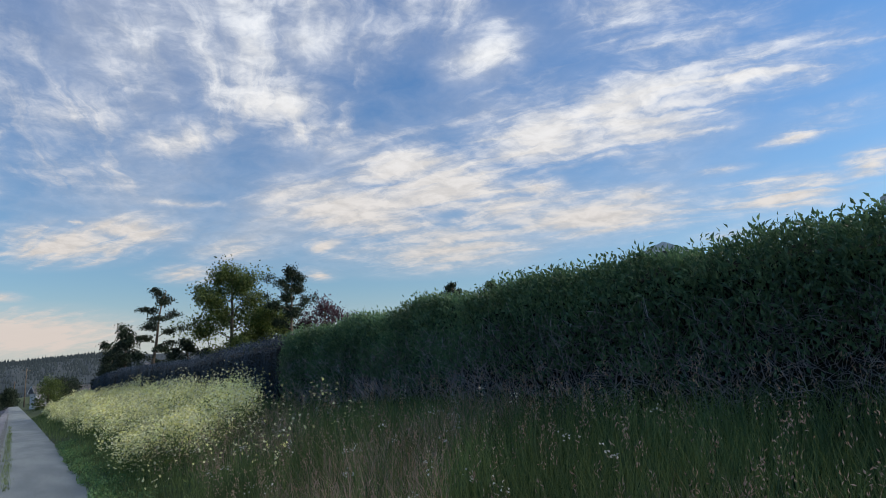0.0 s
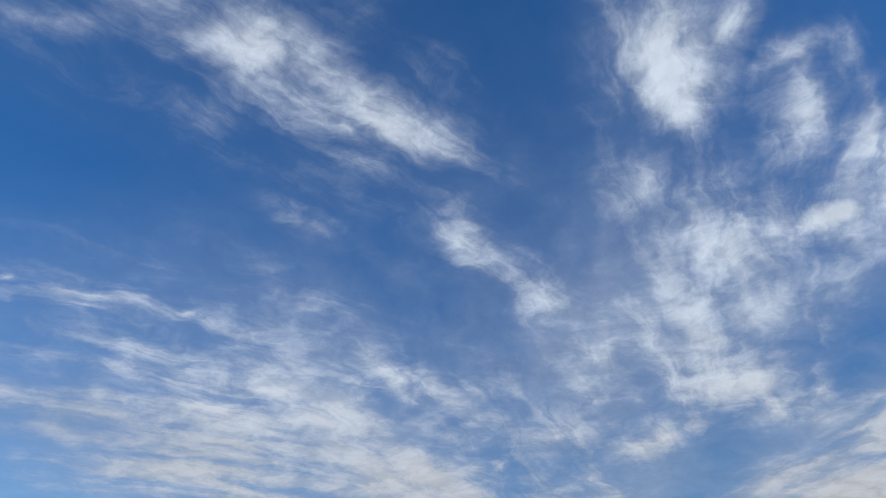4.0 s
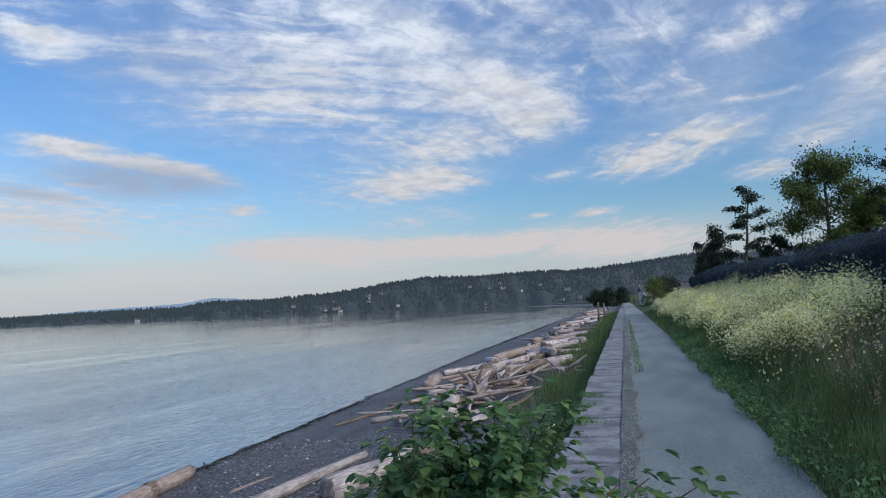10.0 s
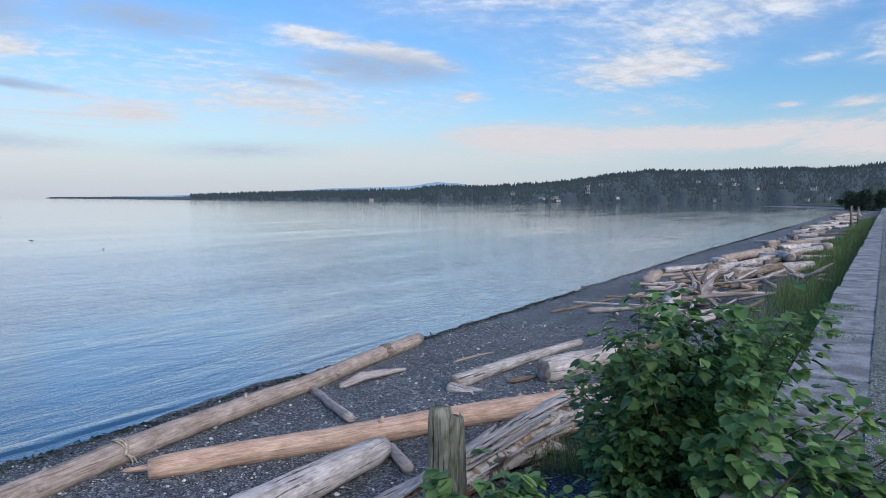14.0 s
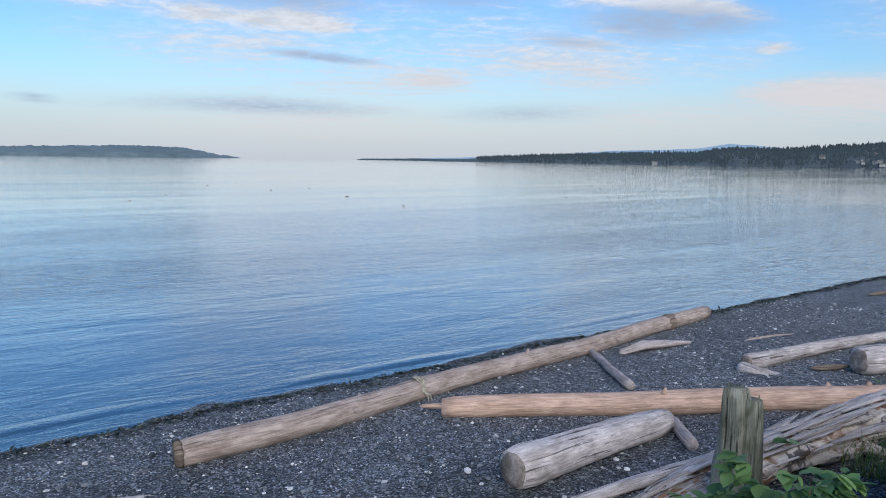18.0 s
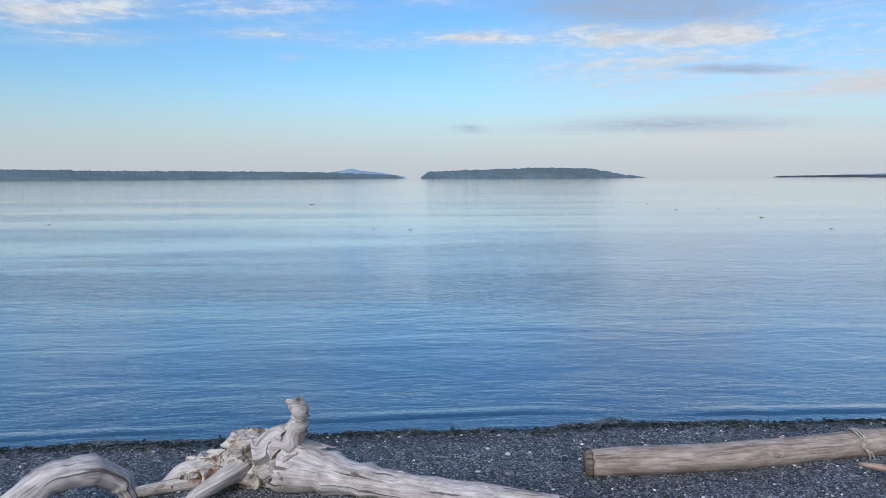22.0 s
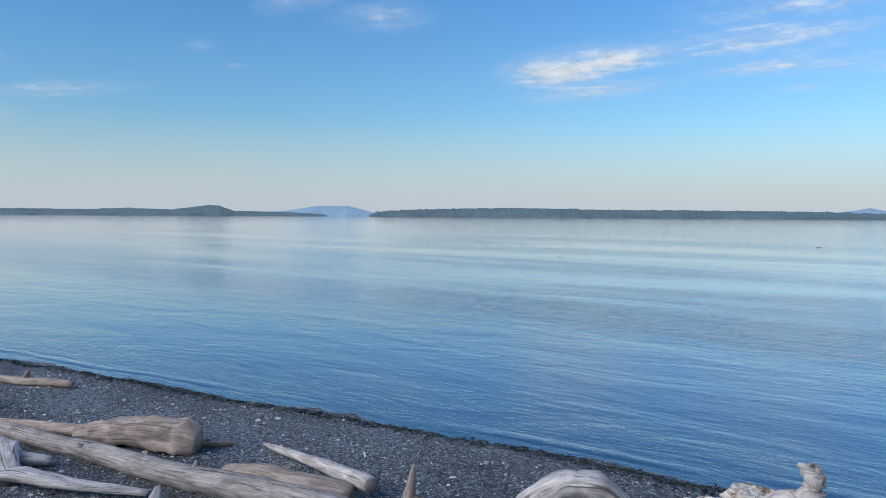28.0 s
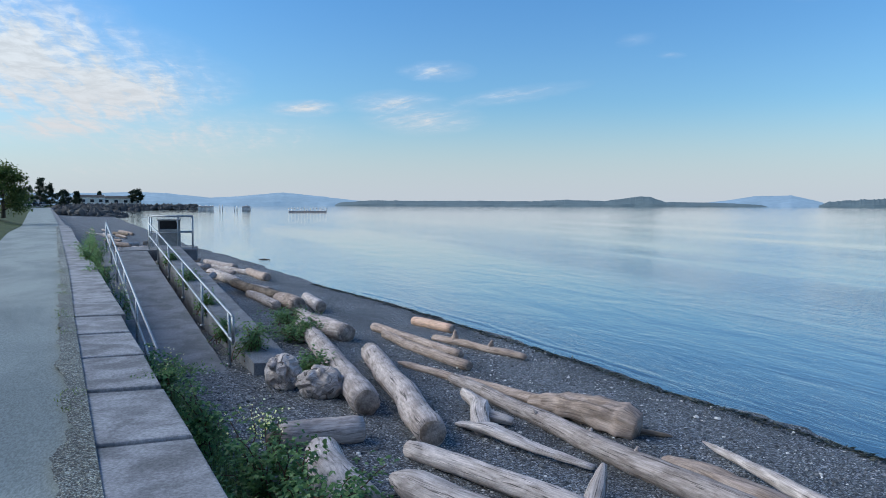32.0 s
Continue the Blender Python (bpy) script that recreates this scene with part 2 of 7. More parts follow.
CLOUDS_GREY = [
    (-2.03, 2.64, 0.309, 0.137, 32, 0.6),
    (-1.94, 2.61, 0.371, 0.119, 46, 0.65),
    (-2.46, 2.49, 0.259, 0.067, 76, 0.5),
    (-3.46, 1.65, 0.315, 0.054, 81, 0.8),
    (-4.89, 1.87, 0.959, 0.205, 73, 0.55),
    (-4, 3.56, 0.657, 0.229, 40, 0.4),
    (-1.94, 2.57, 0.399, 0.125, 53, 0.8),
    (-2.66, 0.93, 0.538, 0.162, 83, 0.85),
    (-2.31, 1.6, 0.345, 0.108, 61, 0.65),
    (-2.14, 2.47, 0.143, 0.087, 56, 0.6),
    (-5.03, 1.73, 1.025, 0.161, 74, 0.4),
    (-5.31, 0.46, 0.131, 0.099, 42, 0.45),
    (-5.23, 0.45, 0.158, 0.093, 35, 0.5),
    (-1.22, 1.67, 0.264, 0.15, 47, 0.35),
    (-1.02, 1.85, 0.35, 0.151, 26, 0.3),
]
# each bank with the way its fibres run, in degrees, and its softness
CLOUD_BANKS = [(CLOUDS_HIGH, 46, 0.2), (CLOUDS_COLUMN, 70, 0.24), (CLOUDS_FAN, 70, 0.3), (CLOUDS_VEIL, 32, 0.35), (CLOUDS_LAND, 124, 0.3), (CLOUDS_HILL, 125, 0.3), (CLOUDS_SHORE, 117, 0.35), (CLOUDS_BAY, 69, 0.35), (CLOUDS_SEA, 57, 0.42), (CLOUDS_DRIFTS, 57, 0.55), (CLOUDS_WEST, 92, 0.45), (CLOUDS_SOUTHWEST, 117, 0.55), (CLOUDS_SOUTH, 83, 0.5)]


def make_world():
    world = bpy.data.worlds.new("evening_sky")
    scene.world = world
    world.use_nodes = True
    t = world.node_tree
    t.nodes.clear()
    out = t.nodes.new("ShaderNodeOutputWorld")
    bg = t.nodes.new("ShaderNodeBackground")
    bg.inputs[1].default_value = 0.08
    t.links.new(bg.outputs[0], out.inputs[0])
    sky = t.nodes.new("ShaderNodeTexSky")
    sky.sky_type, sky.sun_disc = "NISHITA", False
    sky.sun_elevation, sky.sun_rotation = radians(SUN_EL), radians(-SUN_AZ)
    sky.air_density, sky.dust_density, sky.ozone_density = 1.3, 0.5, 2.5
    co = t.nodes.new("ShaderNodeTexCoord").outputs["Generated"]
    xyz = t.nodes.new("ShaderNodeSeparateXYZ")
    t.links.new(co, xyz.inputs[0])
    up = math_node(t, "MAXIMUM", xyz.outputs[2], 0.0)
    den = math_node(t, "ADD", up, 0.12)
    flat = t.nodes.new("ShaderNodeCombineXYZ")
    t.links.new(math_node(t, "DIVIDE", xyz.outputs[0], den), flat.inputs[0])
    t.links.new(math_node(t, "DIVIDE", xyz.outputs[1], den), flat.inputs[1])
    sheet = flat.outputs[0]

    def warp(vector, scale, detail, amount):
        n = t.nodes.new("ShaderNodeTexNoise")
        n.inputs["Scale"].default_value, n.inputs["Detail"].default_value, n.inputs["Roughness"].default_value = scale, detail, 0.6
        t.links.new(vector, n.inputs["Vector"])
        off = t.nodes.new("ShaderNodeVectorMath")
        off.operation = "MULTIPLY_ADD"
        t.links.new(n.outputs["Color"], off.inputs[0])
        off.inputs[1].default_value = (amount, amount, 0.0)
        t.links.new(vector, off.inputs[2])
        return mapped(t, off.outputs[0], loc=(-amount * 0.5, -amount * 0.5, 0))

    # ragged outlines: streaks are laid on a gently torn sheet
    torn = warp(sheet, 3.2, 7.0, 0.17)
    curled = warp(sheet, 4.5, 4.0, 0.13)

    def bank(streaks):
        total = None
        for cx, cy, ln, wd, ang, thick in streaks:
            g = t.nodes.new("ShaderNodeTexGradient")
            g.gradient_type = "SPHERICAL"
            tm = g.texture_mapping
            tm.vector_type = "TEXTURE"
            tm.translation, tm.rotation, tm.scale = (cx, cy, 0), (0, 0, radians(ang)), (ln * 1.4, wd * 2.5, 1)
            t.links.new(torn, g.inputs[0])
            v = math_node(t, "MULTIPLY", g.outputs["Fac"], thick * 1.5)
            total = v if total is None else math_node(t, "MAXIMUM", total, v)
        return total

    puff = noise_node(t, mapped(t, curled, loc=(3, 1, 0)), 9.0, 9.0, 0.64, 0.2)
    clear = None
    for streaks, grain, softness in CLOUD_BANKS:
        fibre = noise_node(t, mapped(t, curled, rot=(0, 0, radians(grain)), scale=(1.0, 0.19, 1), kind="TEXTURE"), 2.0, 8.0, 0.58, 0.6)
        body = math_node(t, "ADD", math_node(t, "MULTIPLY", fibre, 0.62), math_node(t, "MULTIPLY", puff, 0.38))
        # fibres eat into the streak from its rim, and a soft glow of thin ice stays round it
        rim = math_node(t, "MULTIPLY", ramp_node(t, body, 0.33, 0.66, 1.0, 0.0, False), 1.05)
        thick = bank(streaks)
        cut = ramp_node(t, math_node(t, "SUBTRACT", math_node(t, "MULTIPLY", thick, 1.1), rim), -0.25, 1.15, 0.0, 0.92 - 0.4 * softness)
        cut = math_node(t, "MULTIPLY", cut, ramp_node(t, thick, 0.0, 0.3))
        thin = math_node(t, "MULTIPLY", math_node(t, "MULTIPLY", thick, softness), ramp_node(t, body, 0.3, 0.7, 0.6, 1.3))
        gap = math_node(t, "SUBTRACT", 1.0, math_node(t, "ADD", cut, thin), True)
        clear = gap if clear is None else math_node(t, "MULTIPLY", clear, gap)
    # a thin veil over the land side and the bay, hardly any over the open sea
    wide = mapped(t, sheet, (0.5, 2.1, 0), (0, 0, 0), (2.3, 1.25, 1), "TEXTURE")
    wide_len = t.nodes.new("ShaderNodeVectorMath")
    wide_len.operation = "LENGTH"
    t.links.new(wide, wide_len.inputs[0])
    region = ramp_node(t, wide_len.outputs["Value"], 1.15, 0.5, 0.02, 1.0)
    veil = noise_node(t, mapped(t, curled, loc=(1.7, 0.4, 0), rot=(0, 0, radians(60)), scale=(1.0, 0.5, 1)), 1.7, 10.0, 0.62, 0.3)
    veil = math_node(t, "MULTIPLY", ramp_node(t, veil, 0.38, 0.68, 0.04, 0.50, False), region)
    cover = math_node(t, "SUBTRACT", 1.0, math_node(t, "MULTIPLY", clear, math_node(t, "SUBTRACT", 1.0, veil)), True)
    # thick parts catch the low sun, thin ones take the colour of the air
    bright = mix_color(t, ramp_node(t, up, 0.12, 0.55), (5.3, 5.35, 5.6), (6.9, 7.75, 8.9))
    lit = mix_color(t, ramp_node(t, cover, 0.15, 0.85), (4.3, 4.9, 6.2), bright)
    soft = ramp_node(t, puff, 0.35, 0.65, 0.86, 1.06)
    tone = t.nodes.new("ShaderNodeCombineColor")
    for i in range(3):
        t.links.new(soft, tone.inputs[i])
    lit = mix_color(t, 1.0, lit, tone.outputs[0], "MULTIPLY")
    warm = mix_color(t, ramp_node(t, up, 0.06, 0.20), (5.2, 4.95, 5.1), lit)
    depth = mix_color(t, ramp_node(t, up, 0.02, 0.62, 0.0, 1.0, False), (0.68, 0.87, 1.12), (0.25, 0.74, 1.30))
    tint = mix_color(t, 1.0, sky.outputs[0], depth, "MULTIPLY")
    haze = ramp_node(t, up, 0.0, 0.15, 0.85, 0.0)
    air = mix_color(t, haze, tint, (4.12, 4.35, 5.05))
    final = mix_color(t, math_node(t, "MULTIPLY", cover, 0.94), air, warm)
    # banks that the sun does not reach stay blue-grey
    dusk = math_node(t, "MULTIPLY", ramp_node(t, bank(CLOUDS_GREY), 0.0, 1.0), ramp_node(t, puff, 0.3, 0.6, 0.6, 1.0))
    final = mix_color(t, math_node(t, "MULTIPLY", dusk, 0.85), final, (2.75, 3.35, 4.5))
    t.links.new(final, bg.inputs[0])


make_world()
sun_data = bpy.data.lights.new("sun", "SUN")
sun_data.energy, sun_data.angle, sun_data.color = 3.0, radians(75), (1.0, 0.945, 0.87)
sun = new("sun", sun_data)
az, el = radians(SUN_AZ), radians(SUN_EL)
sun.matrix_world = look((0, 0, 0), (math.sin(az) * math.cos(el), -math.cos(az) * math.cos(el), -math.sin(el)))

# ---- materials ----


def material(name, base, dark=None, rough=0.8, scale=4.0, stretch=(1, 1, 1), fine=60.0, bump=0.3, bump_dist=0.01, metal=0.0, rand=0.15, spec=0.3, low=0.35, high=0.65, coords="Object"):
    """A surface with stains at a large scale, grain at a small one, and relief."""
    m = bpy.data.materials.new(name)
    m.use_nodes = True
    t = m.node_tree
    b = t.nodes["Principled BSDF"]
    co = t.nodes.new("ShaderNodeTexCoord").outputs[coords]
    v = mapped(t, co, scale=stretch)
    big = noise_node(t, v, scale, 5.0, 0.6, 0.4)
    small = noise_node(t, v, fine, 4.0, 0.65)
    dark = dark or tuple(c * 0.6 for c in base)
    col = mix_color(t, ramp_node(t, big, low, high), dark, base)
    grain = ramp_node(t, small, 0.3, 0.7, 0.72, 1.22)
    comb = t.nodes.new("ShaderNodeCombineColor")
    for i in range(3):
        t.links.new(grain, comb.inputs[i])
    col = mix_color(t, 1.0, col, comb.outputs[0], "MULTIPLY")
    if rand:
        info = t.nodes.new("ShaderNodeObjectInfo").outputs["Random"]
        hsv = t.nodes.new("ShaderNodeHueSaturation")
        t.links.new(ramp_node(t, info, 0, 1, 1 - rand, 1 + rand, False), hsv.inputs["Value"])
        t.links.new(col, hsv.inputs["Color"])
        col = hsv.outputs[0]
    t.links.new(col, b.inputs["Base Color"])
    b.inputs["Roughness"].default_value, b.inputs["Metallic"].default_value = rough, metal
    b.inputs["Specular IOR Level"].default_value = spec
    if bump:
        bn = t.nodes.new("ShaderNodeBump")
        bn.inputs["Strength"].default_value, bn.inputs["Distance"].default_value = bump, bump_dist
        t.links.new(math_node(t, "ADD", math_node(t, "MULTIPLY", big, 1.0), small), bn.inputs["Height"])
        t.links.new(bn.outputs[0], b.inputs["Normal"])
    return m


def leaf_material(name, a, b_, trans=0.25, rough=0.55):
    """Leaves that differ one by one between two greens and let some light through."""
    m = bpy.data.materials.new(name)
    m.use_nodes = True
    t = m.node_tree
    b = t.nodes["Principled BSDF"]
    geo = t.nodes.new("ShaderNodeNewGeometry")
    col = mix_color(t, ramp_node(t, geo.outputs["Random Per Island"], 0, 1, smooth=False), a, b_)
    big = noise_node(t, t.nodes.new("ShaderNodeTexCoord").outputs["Object"], 0.9, 3.0)
    hsv = t.nodes.new("ShaderNodeHueSaturation")
    t.links.new(ramp_node(t, big, 0.3, 0.7, 0.7, 1.3), hsv.inputs["Value"])
    t.links.new(col, hsv.inputs["Color"])
    t.links.new(hsv.outputs[0], b.inputs["Base Color"])
    b.inputs["Roughness"].default_value, b.inputs["Specular IOR Level"].default_value = rough, 0.3
    tr = t.nodes.new("ShaderNodeBsdfTranslucent")
    t.links.new(hsv.outputs[0], tr.inputs[0])
    mx = t.nodes.new("ShaderNodeMixShader")
    mx.inputs[0].default_value = trans
    t.links.new(b.outputs[0], mx.inputs[1])
    t.links.new(tr.outputs[0], mx.inputs[2])
    t.links.new(mx.outputs[0], t.nodes["Material Output"].inputs["Surface"])
    return m


def wood_material(name, base, dark, grain=1.0, crack=0.5):
    """Weathered wood: long grain and cracks along the log, stains across it."""
    m = bpy.data.materials.new(name)
    m.use_nodes = True
    t = m.node_tree
    b = t.nodes["Principled BSDF"]
    co = t.nodes.new("ShaderNodeTexCoord").outputs["UV"]
    fine = noise_node(t, mapped(t, co, scale=(1.1, 13 * grain, 1)), 3.0, 8.0, 0.7, 0.7)
    stain = noise_node(t, mapped(t, co, scale=(1.3, 2.2, 1)), 2.0, 6.0, 0.68, 0.5)
    cracks = noise_node(t, mapped(t, co, scale=(0.4, 9, 1)), 2.6, 5.0, 0.6, 0.7)
    col = mix_color(t, ramp_node(t, stain, 0.3, 0.68), dark, base)
    val = t.nodes.new("ShaderNodeHueSaturation")
    t.links.new(ramp_node(t, fine, 0.32, 0.68, 0.62, 1.2), val.inputs["Value"])
    t.links.new(col, val.inputs["Color"])
    checks = noise_node(t, mapped(t, co, scale=(1.6, 26, 1)), 2.2, 4.0, 0.6, 0.9)
    line = math_node(t, "MULTIPLY", ramp_node(t, cracks, 0.37, 0.41), ramp_node(t, checks, 0.33, 0.38, 0.35, 1.0))
    deep = math_node(t, "ADD", math_node(t, "MULTIPLY", line, crack), 1.0 - crack)
    cc = t.nodes.new("ShaderNodeCombineColor")
    for i in range(3):
        t.links.new(deep, cc.inputs[i])
    col = mix_color(t, 1.0, val.outputs[0], cc.outputs[0], "MULTIPLY")
    info = t.nodes.new("ShaderNodeObjectInfo").outputs["Random"]
    hsv = t.nodes.new("ShaderNodeHueSaturation")
    t.links.new(ramp_node(t, info, 0, 1, 0.86, 1.14, False), hsv.inputs["Value"])
    t.links.new(col, hsv.inputs["Color"])
    t.links.new(hsv.outputs[0], b.inputs["Base Color"])
    b.inputs["Roughness"].default_value, b.inputs["Specular IOR Level"].default_value = 0.85, 0.2
    bn = t.nodes.new("ShaderNodeBump")
    bn.inputs["Strength"].default_value, bn.inputs["Distance"].default_value = 0.55, 0.012
    t.links.new(math_node(t, "ADD", fine, math_node(t, "MULTIPLY", line, 1.4)), bn.inputs["Height"])
    t.links.new(bn.outputs[0], b.inputs["Normal"])
    return m


def pebble_material(name, stone, gap, size, light=0.05, coords="Object"):
    """Shingle: small stones, each in its own grey, a few pale shells, wet and dark bands."""
    m = bpy.data.materials.new(name)
    m.use_nodes = True
    t = m.node_tree
    b = t.nodes["Principled BSDF"]
    co = t.nodes.new("ShaderNodeTexCoord").outputs[coords]
    vor = t.nodes.new("ShaderNodeTexVoronoi")
    vor.inputs["Scale"].default_value = 1.0 / size
    t.links.new(co, vor.inputs["Vector"])
    sep = t.nodes.new("ShaderNodeSeparateColor")
    t.links.new(vor.outputs["Color"], sep.inputs[0])
    tone = ramp_node(t, math_node(t, "POWER", sep.outputs[0], 1.6), 0, 1, 0.18, 2.5, False)
    cc = t.nodes.new("ShaderNodeCombineColor")
    for i in range(3):
        t.links.new(tone, cc.inputs[i])
    warm = mix_color(t, ramp_node(t, sep.outputs[1], 0.55, 0.9), stone, (stone[0] * 1.15, stone[1] * 1.0, stone[2] * 0.82))
    col = mix_color(t, 1.0, warm, cc.outputs[0], "MULTIPLY")
    # larger stones lie among the small ones
    big = t.nodes.new("ShaderNodeTexVoronoi")
    big.inputs["Scale"].default_value = 0.36 / size
    t.links.new(co, big.inputs["Vector"])
    sep_big = t.nodes.new("ShaderNodeSeparateColor")
    t.links.new(big.outputs["Color"], sep_big.inputs[0])
    tone_big = ramp_node(t, sep_big.outputs[0], 0, 1, 0.6, 1.4, False)
    cb = t.nodes.new("ShaderNodeCombineColor")
    for i in range(3):
        t.links.new(tone_big, cb.inputs[i])
    col = mix_color(t, 1.0, col, cb.outputs[0], "MULTIPLY")
    shell = ramp_node(t, sep.outputs[2], 1.0 - light, 1.0 - light + 0.01)
    col = mix_color(t, shell, col, (0.52, 0.52, 0.53))
    patch = noise_node(t, mapped(t, co, scale=(1, 0.4, 1)), 0.7, 5.0, 0.6, 0.5)
    hsv = t.nodes.new("ShaderNodeHueSaturation")
    t.links.new(ramp_node(t, patch, 0.3, 0.7, 0.7, 1.25), hsv.inputs["Value"])
    t.links.new(col, hsv.inputs["Color"])
    edge = ramp_node(t, vor.outputs["Distance"], 0.30, 0.80, 1.0, 0.35)
    ce = t.nodes.new("ShaderNodeCombineColor")
    for i in range(3):
        t.links.new(edge, ce.inputs[i])
    col = mix_color(t, 1.0, hsv.outputs[0], ce.outputs[0], "MULTIPLY")
    t.links.new(col, b.inputs["Base Color"])
    b.inputs["Roughness"].default_value, b.inputs["Specular IOR Level"].default_value = 0.7, 0.35
    bn = t.nodes.new("ShaderNodeBump")
    bn.inputs["Strength"].default_value, bn.inputs["Distance"].default_value = 0.9, size * 0.5
    t.links.new(math_node(t, "SUBTRACT", 1.0, vor.outputs["Distance"]), bn.inputs["Height"])
    t.links.new(bn.outputs[0], b.inputs["Normal"])
    return m


def water_material():
    """Calm sea: long low swell, wavelets in patches, steeper close to the shore."""
    m = bpy.data.materials.new("sea_water")
    m.use_nodes = True
    t = m.node_tree
    b = t.nodes["Principled BSDF"]
    b.inputs["Base Color"].default_value = (0.035, 0.075, 0.115, 1)
    b.inputs["Roughness"].default_value, b.inputs["IOR"].default_value = 0.05, 1.36
    b.inputs["Coat Weight"].default_value, b.inputs["Coat Roughness"].default_value, b.inputs["Coat IOR"].default_value = 1.0, 0.05, 1.36
    co = t.nodes.new("ShaderNodeTexCoord").outputs["Object"]
    sx = t.nodes.new("ShaderNodeSeparateXYZ")
    t.links.new(co, sx.inputs[0])
    near = ramp_node(t, sx.outputs[0], -60.0, -9.0, 0.44, 1.05, False)
    swell = noise_node(t, mapped(t, co, rot=(0, 0, radians(8)), scale=(0.55, 0.2, 1)), 1.0, 3.0, 0.55, 0.5)
    ripple = noise_node(t, mapped(t, co, rot=(0, 0, radians(-6)), scale=(4.0, 1.3, 1)), 1.0, 4.0, 0.6, 1.2)
    calm = noise_node(t, mapped(t, co, scale=(0.09, 0.012, 1)), 1.0, 4.0, 0.6, 0.6)
    amp = math_node(t, "MULTIPLY", ramp_node(t, calm, 0.36, 0.62, 0.35, 1.45), near)
    fine = noise_node(t, mapped(t, co, rot=(0, 0, radians(12)), scale=(13, 4.5, 1)), 1.0, 3.0, 0.6, 1.0)
    h = math_node(t, "ADD", math_node(t, "MULTIPLY", math_node(t, "MULTIPLY", swell, near), 1.3), math_node(t, "MULTIPLY", math_node(t, "MULTIPLY", ripple, amp), 0.60))
    h = math_node(t, "ADD", h, math_node(t, "MULTIPLY", math_node(t, "MULTIPLY", fine, amp), 0.20))
    bn = t.nodes.new("ShaderNodeBump")
    bn.inputs["Strength"].default_value, bn.inputs["Distance"].default_value = 1.0, 0.035
    t.links.new(h, bn.inputs["Height"])
    t.links.new(bn.outputs[0], b.inputs["Normal"])
    t.links.new(bn.outputs[0], b.inputs["Coat Normal"])
    return m


M_WATER = water_material()
M_PEBBLE = pebble_material("beach_shingle", (0.110, 0.121, 0.136), (0.02, 0.02, 0.02), 0.019, 0.055)
M_STONE = leaf_material("loose_stone", (0.035, 0.038, 0.043), (0.25, 0.255, 0.265), 0.0, 0.7)
M_SHELL = material("shell_white", (0.72, 0.70, 0.67), rough=0.6, scale=8, fine=60, bump=0.1, rand=0)
M_PATH = material("path_gravel", (0.275, 0.31, 0.295), (0.19, 0.22, 0.215), rough=0.95, scale=0.7, stretch=(1, 0.35, 1), fine=70, bump=0.5, bump_dist=0.006, rand=0)
M_CONCRETE = material("concrete", (0.315, 0.315, 0.325), (0.165, 0.165, 0.17), rough=0.9, scale=2.4, fine=38, bump=0.45, bump_dist=0.006, rand=0.1)
M_CONCRETE_OLD = material("old_concrete", (0.215, 0.22, 0.235), (0.13, 0.135, 0.14), rough=0.9, scale=1.5, fine=40, bump=0.4, bump_dist=0.008, rand=0.05)
M_GRASSGROUND = material("far_grass", (0.07, 0.095, 0.03), (0.04, 0.06, 0.02), rough=1.0, scale=0.3, fine=8, bump=0.5, bump_dist=0.05, rand=0)
M_GRASS = leaf_material("grass_blades", (0.075, 0.13, 0.042), (0.24, 0.31, 0.115), 0.44)
M_DRYGRASS = leaf_material("dry_grass", (0.46, 0.28, 0.20), (0.60, 0.46, 0.35), 0.4)
M_HEDGE = leaf_material("hedge_leaves", (0.055, 0.125, 0.065), (0.16, 0.27, 0.13), 0.35, 0.4)
# darker, bluer leaves: the shade on the clipped hedge is put into their colour
M_HEDGE_FAR = leaf_material("clipped_hedge_leaves_shaded", (0.026, 0.048, 0.075), (0.042, 0.070, 0.10), 0.1, 0.5)
M_HEDGESHADE = material("hedge_inner_shade", (0.012, 0.014, 0.010), rough=1.0, scale=6, fine=30, bump=0.8, bump_dist=0.05, rand=0)
M_TWIG = leaf_material("bare_twigs", (0.24, 0.225, 0.24), (0.48, 0.45, 0.47), 0.0, 0.9)
M_FLOWER = leaf_material("yellow_flowers", (0.84, 0.80, 0.28), (0.94, 0.92, 0.62), 0.35, 0.7)
M_FLOWERLEAF = leaf_material("mustard_leaves", (0.11, 0.17, 0.05), (0.23, 0.29, 0.09), 0.4)
M_WHITEFLOWER = leaf_material("white_flowers", (0.6, 0.6, 0.5), (0.75, 0.74, 0.66), 0.3)
M_BUSH = leaf_material("bramble_leaves", (0.07, 0.165, 0.068), (0.23, 0.37, 0.135), 0.42, 0.4)
M_TREELEAF = leaf_material("maple_leaves", (0.04, 0.08, 0.022), (0.15, 0.19, 0.055), 0.4)
M_CONIFER = leaf_material("conifer_needles", (0.015, 0.03, 0.018), (0.035, 0.055, 0.03), 0.1, 0.7)
M_PURPLE = leaf_material("purple_leaves", (0.035, 0.012, 0.02), (0.10, 0.03, 0.05), 0.3)
M_BARK = material("bark", (0.16, 0.13, 0.10), (0.07, 0.055, 0.045), rough=0.95, scale=3, stretch=(1, 1, 0.3), fine=30, bump=0.6, bump_dist=0.02)
M_DRIFT = wood_material("silver_driftwood", (0.50, 0.435, 0.41), (0.28, 0.235, 0.215), 1.0, 0.65)
M_WHITEWOOD = wood_material("bleached_driftwood", (0.64, 0.57, 0.54), (0.36, 0.31, 0.285), 1.0, 0.7)
M_PINKWOOD = wood_material("barked_log_wood", (0.66, 0.455, 0.345), (0.50, 0.33, 0.24), 0.9, 0.2)
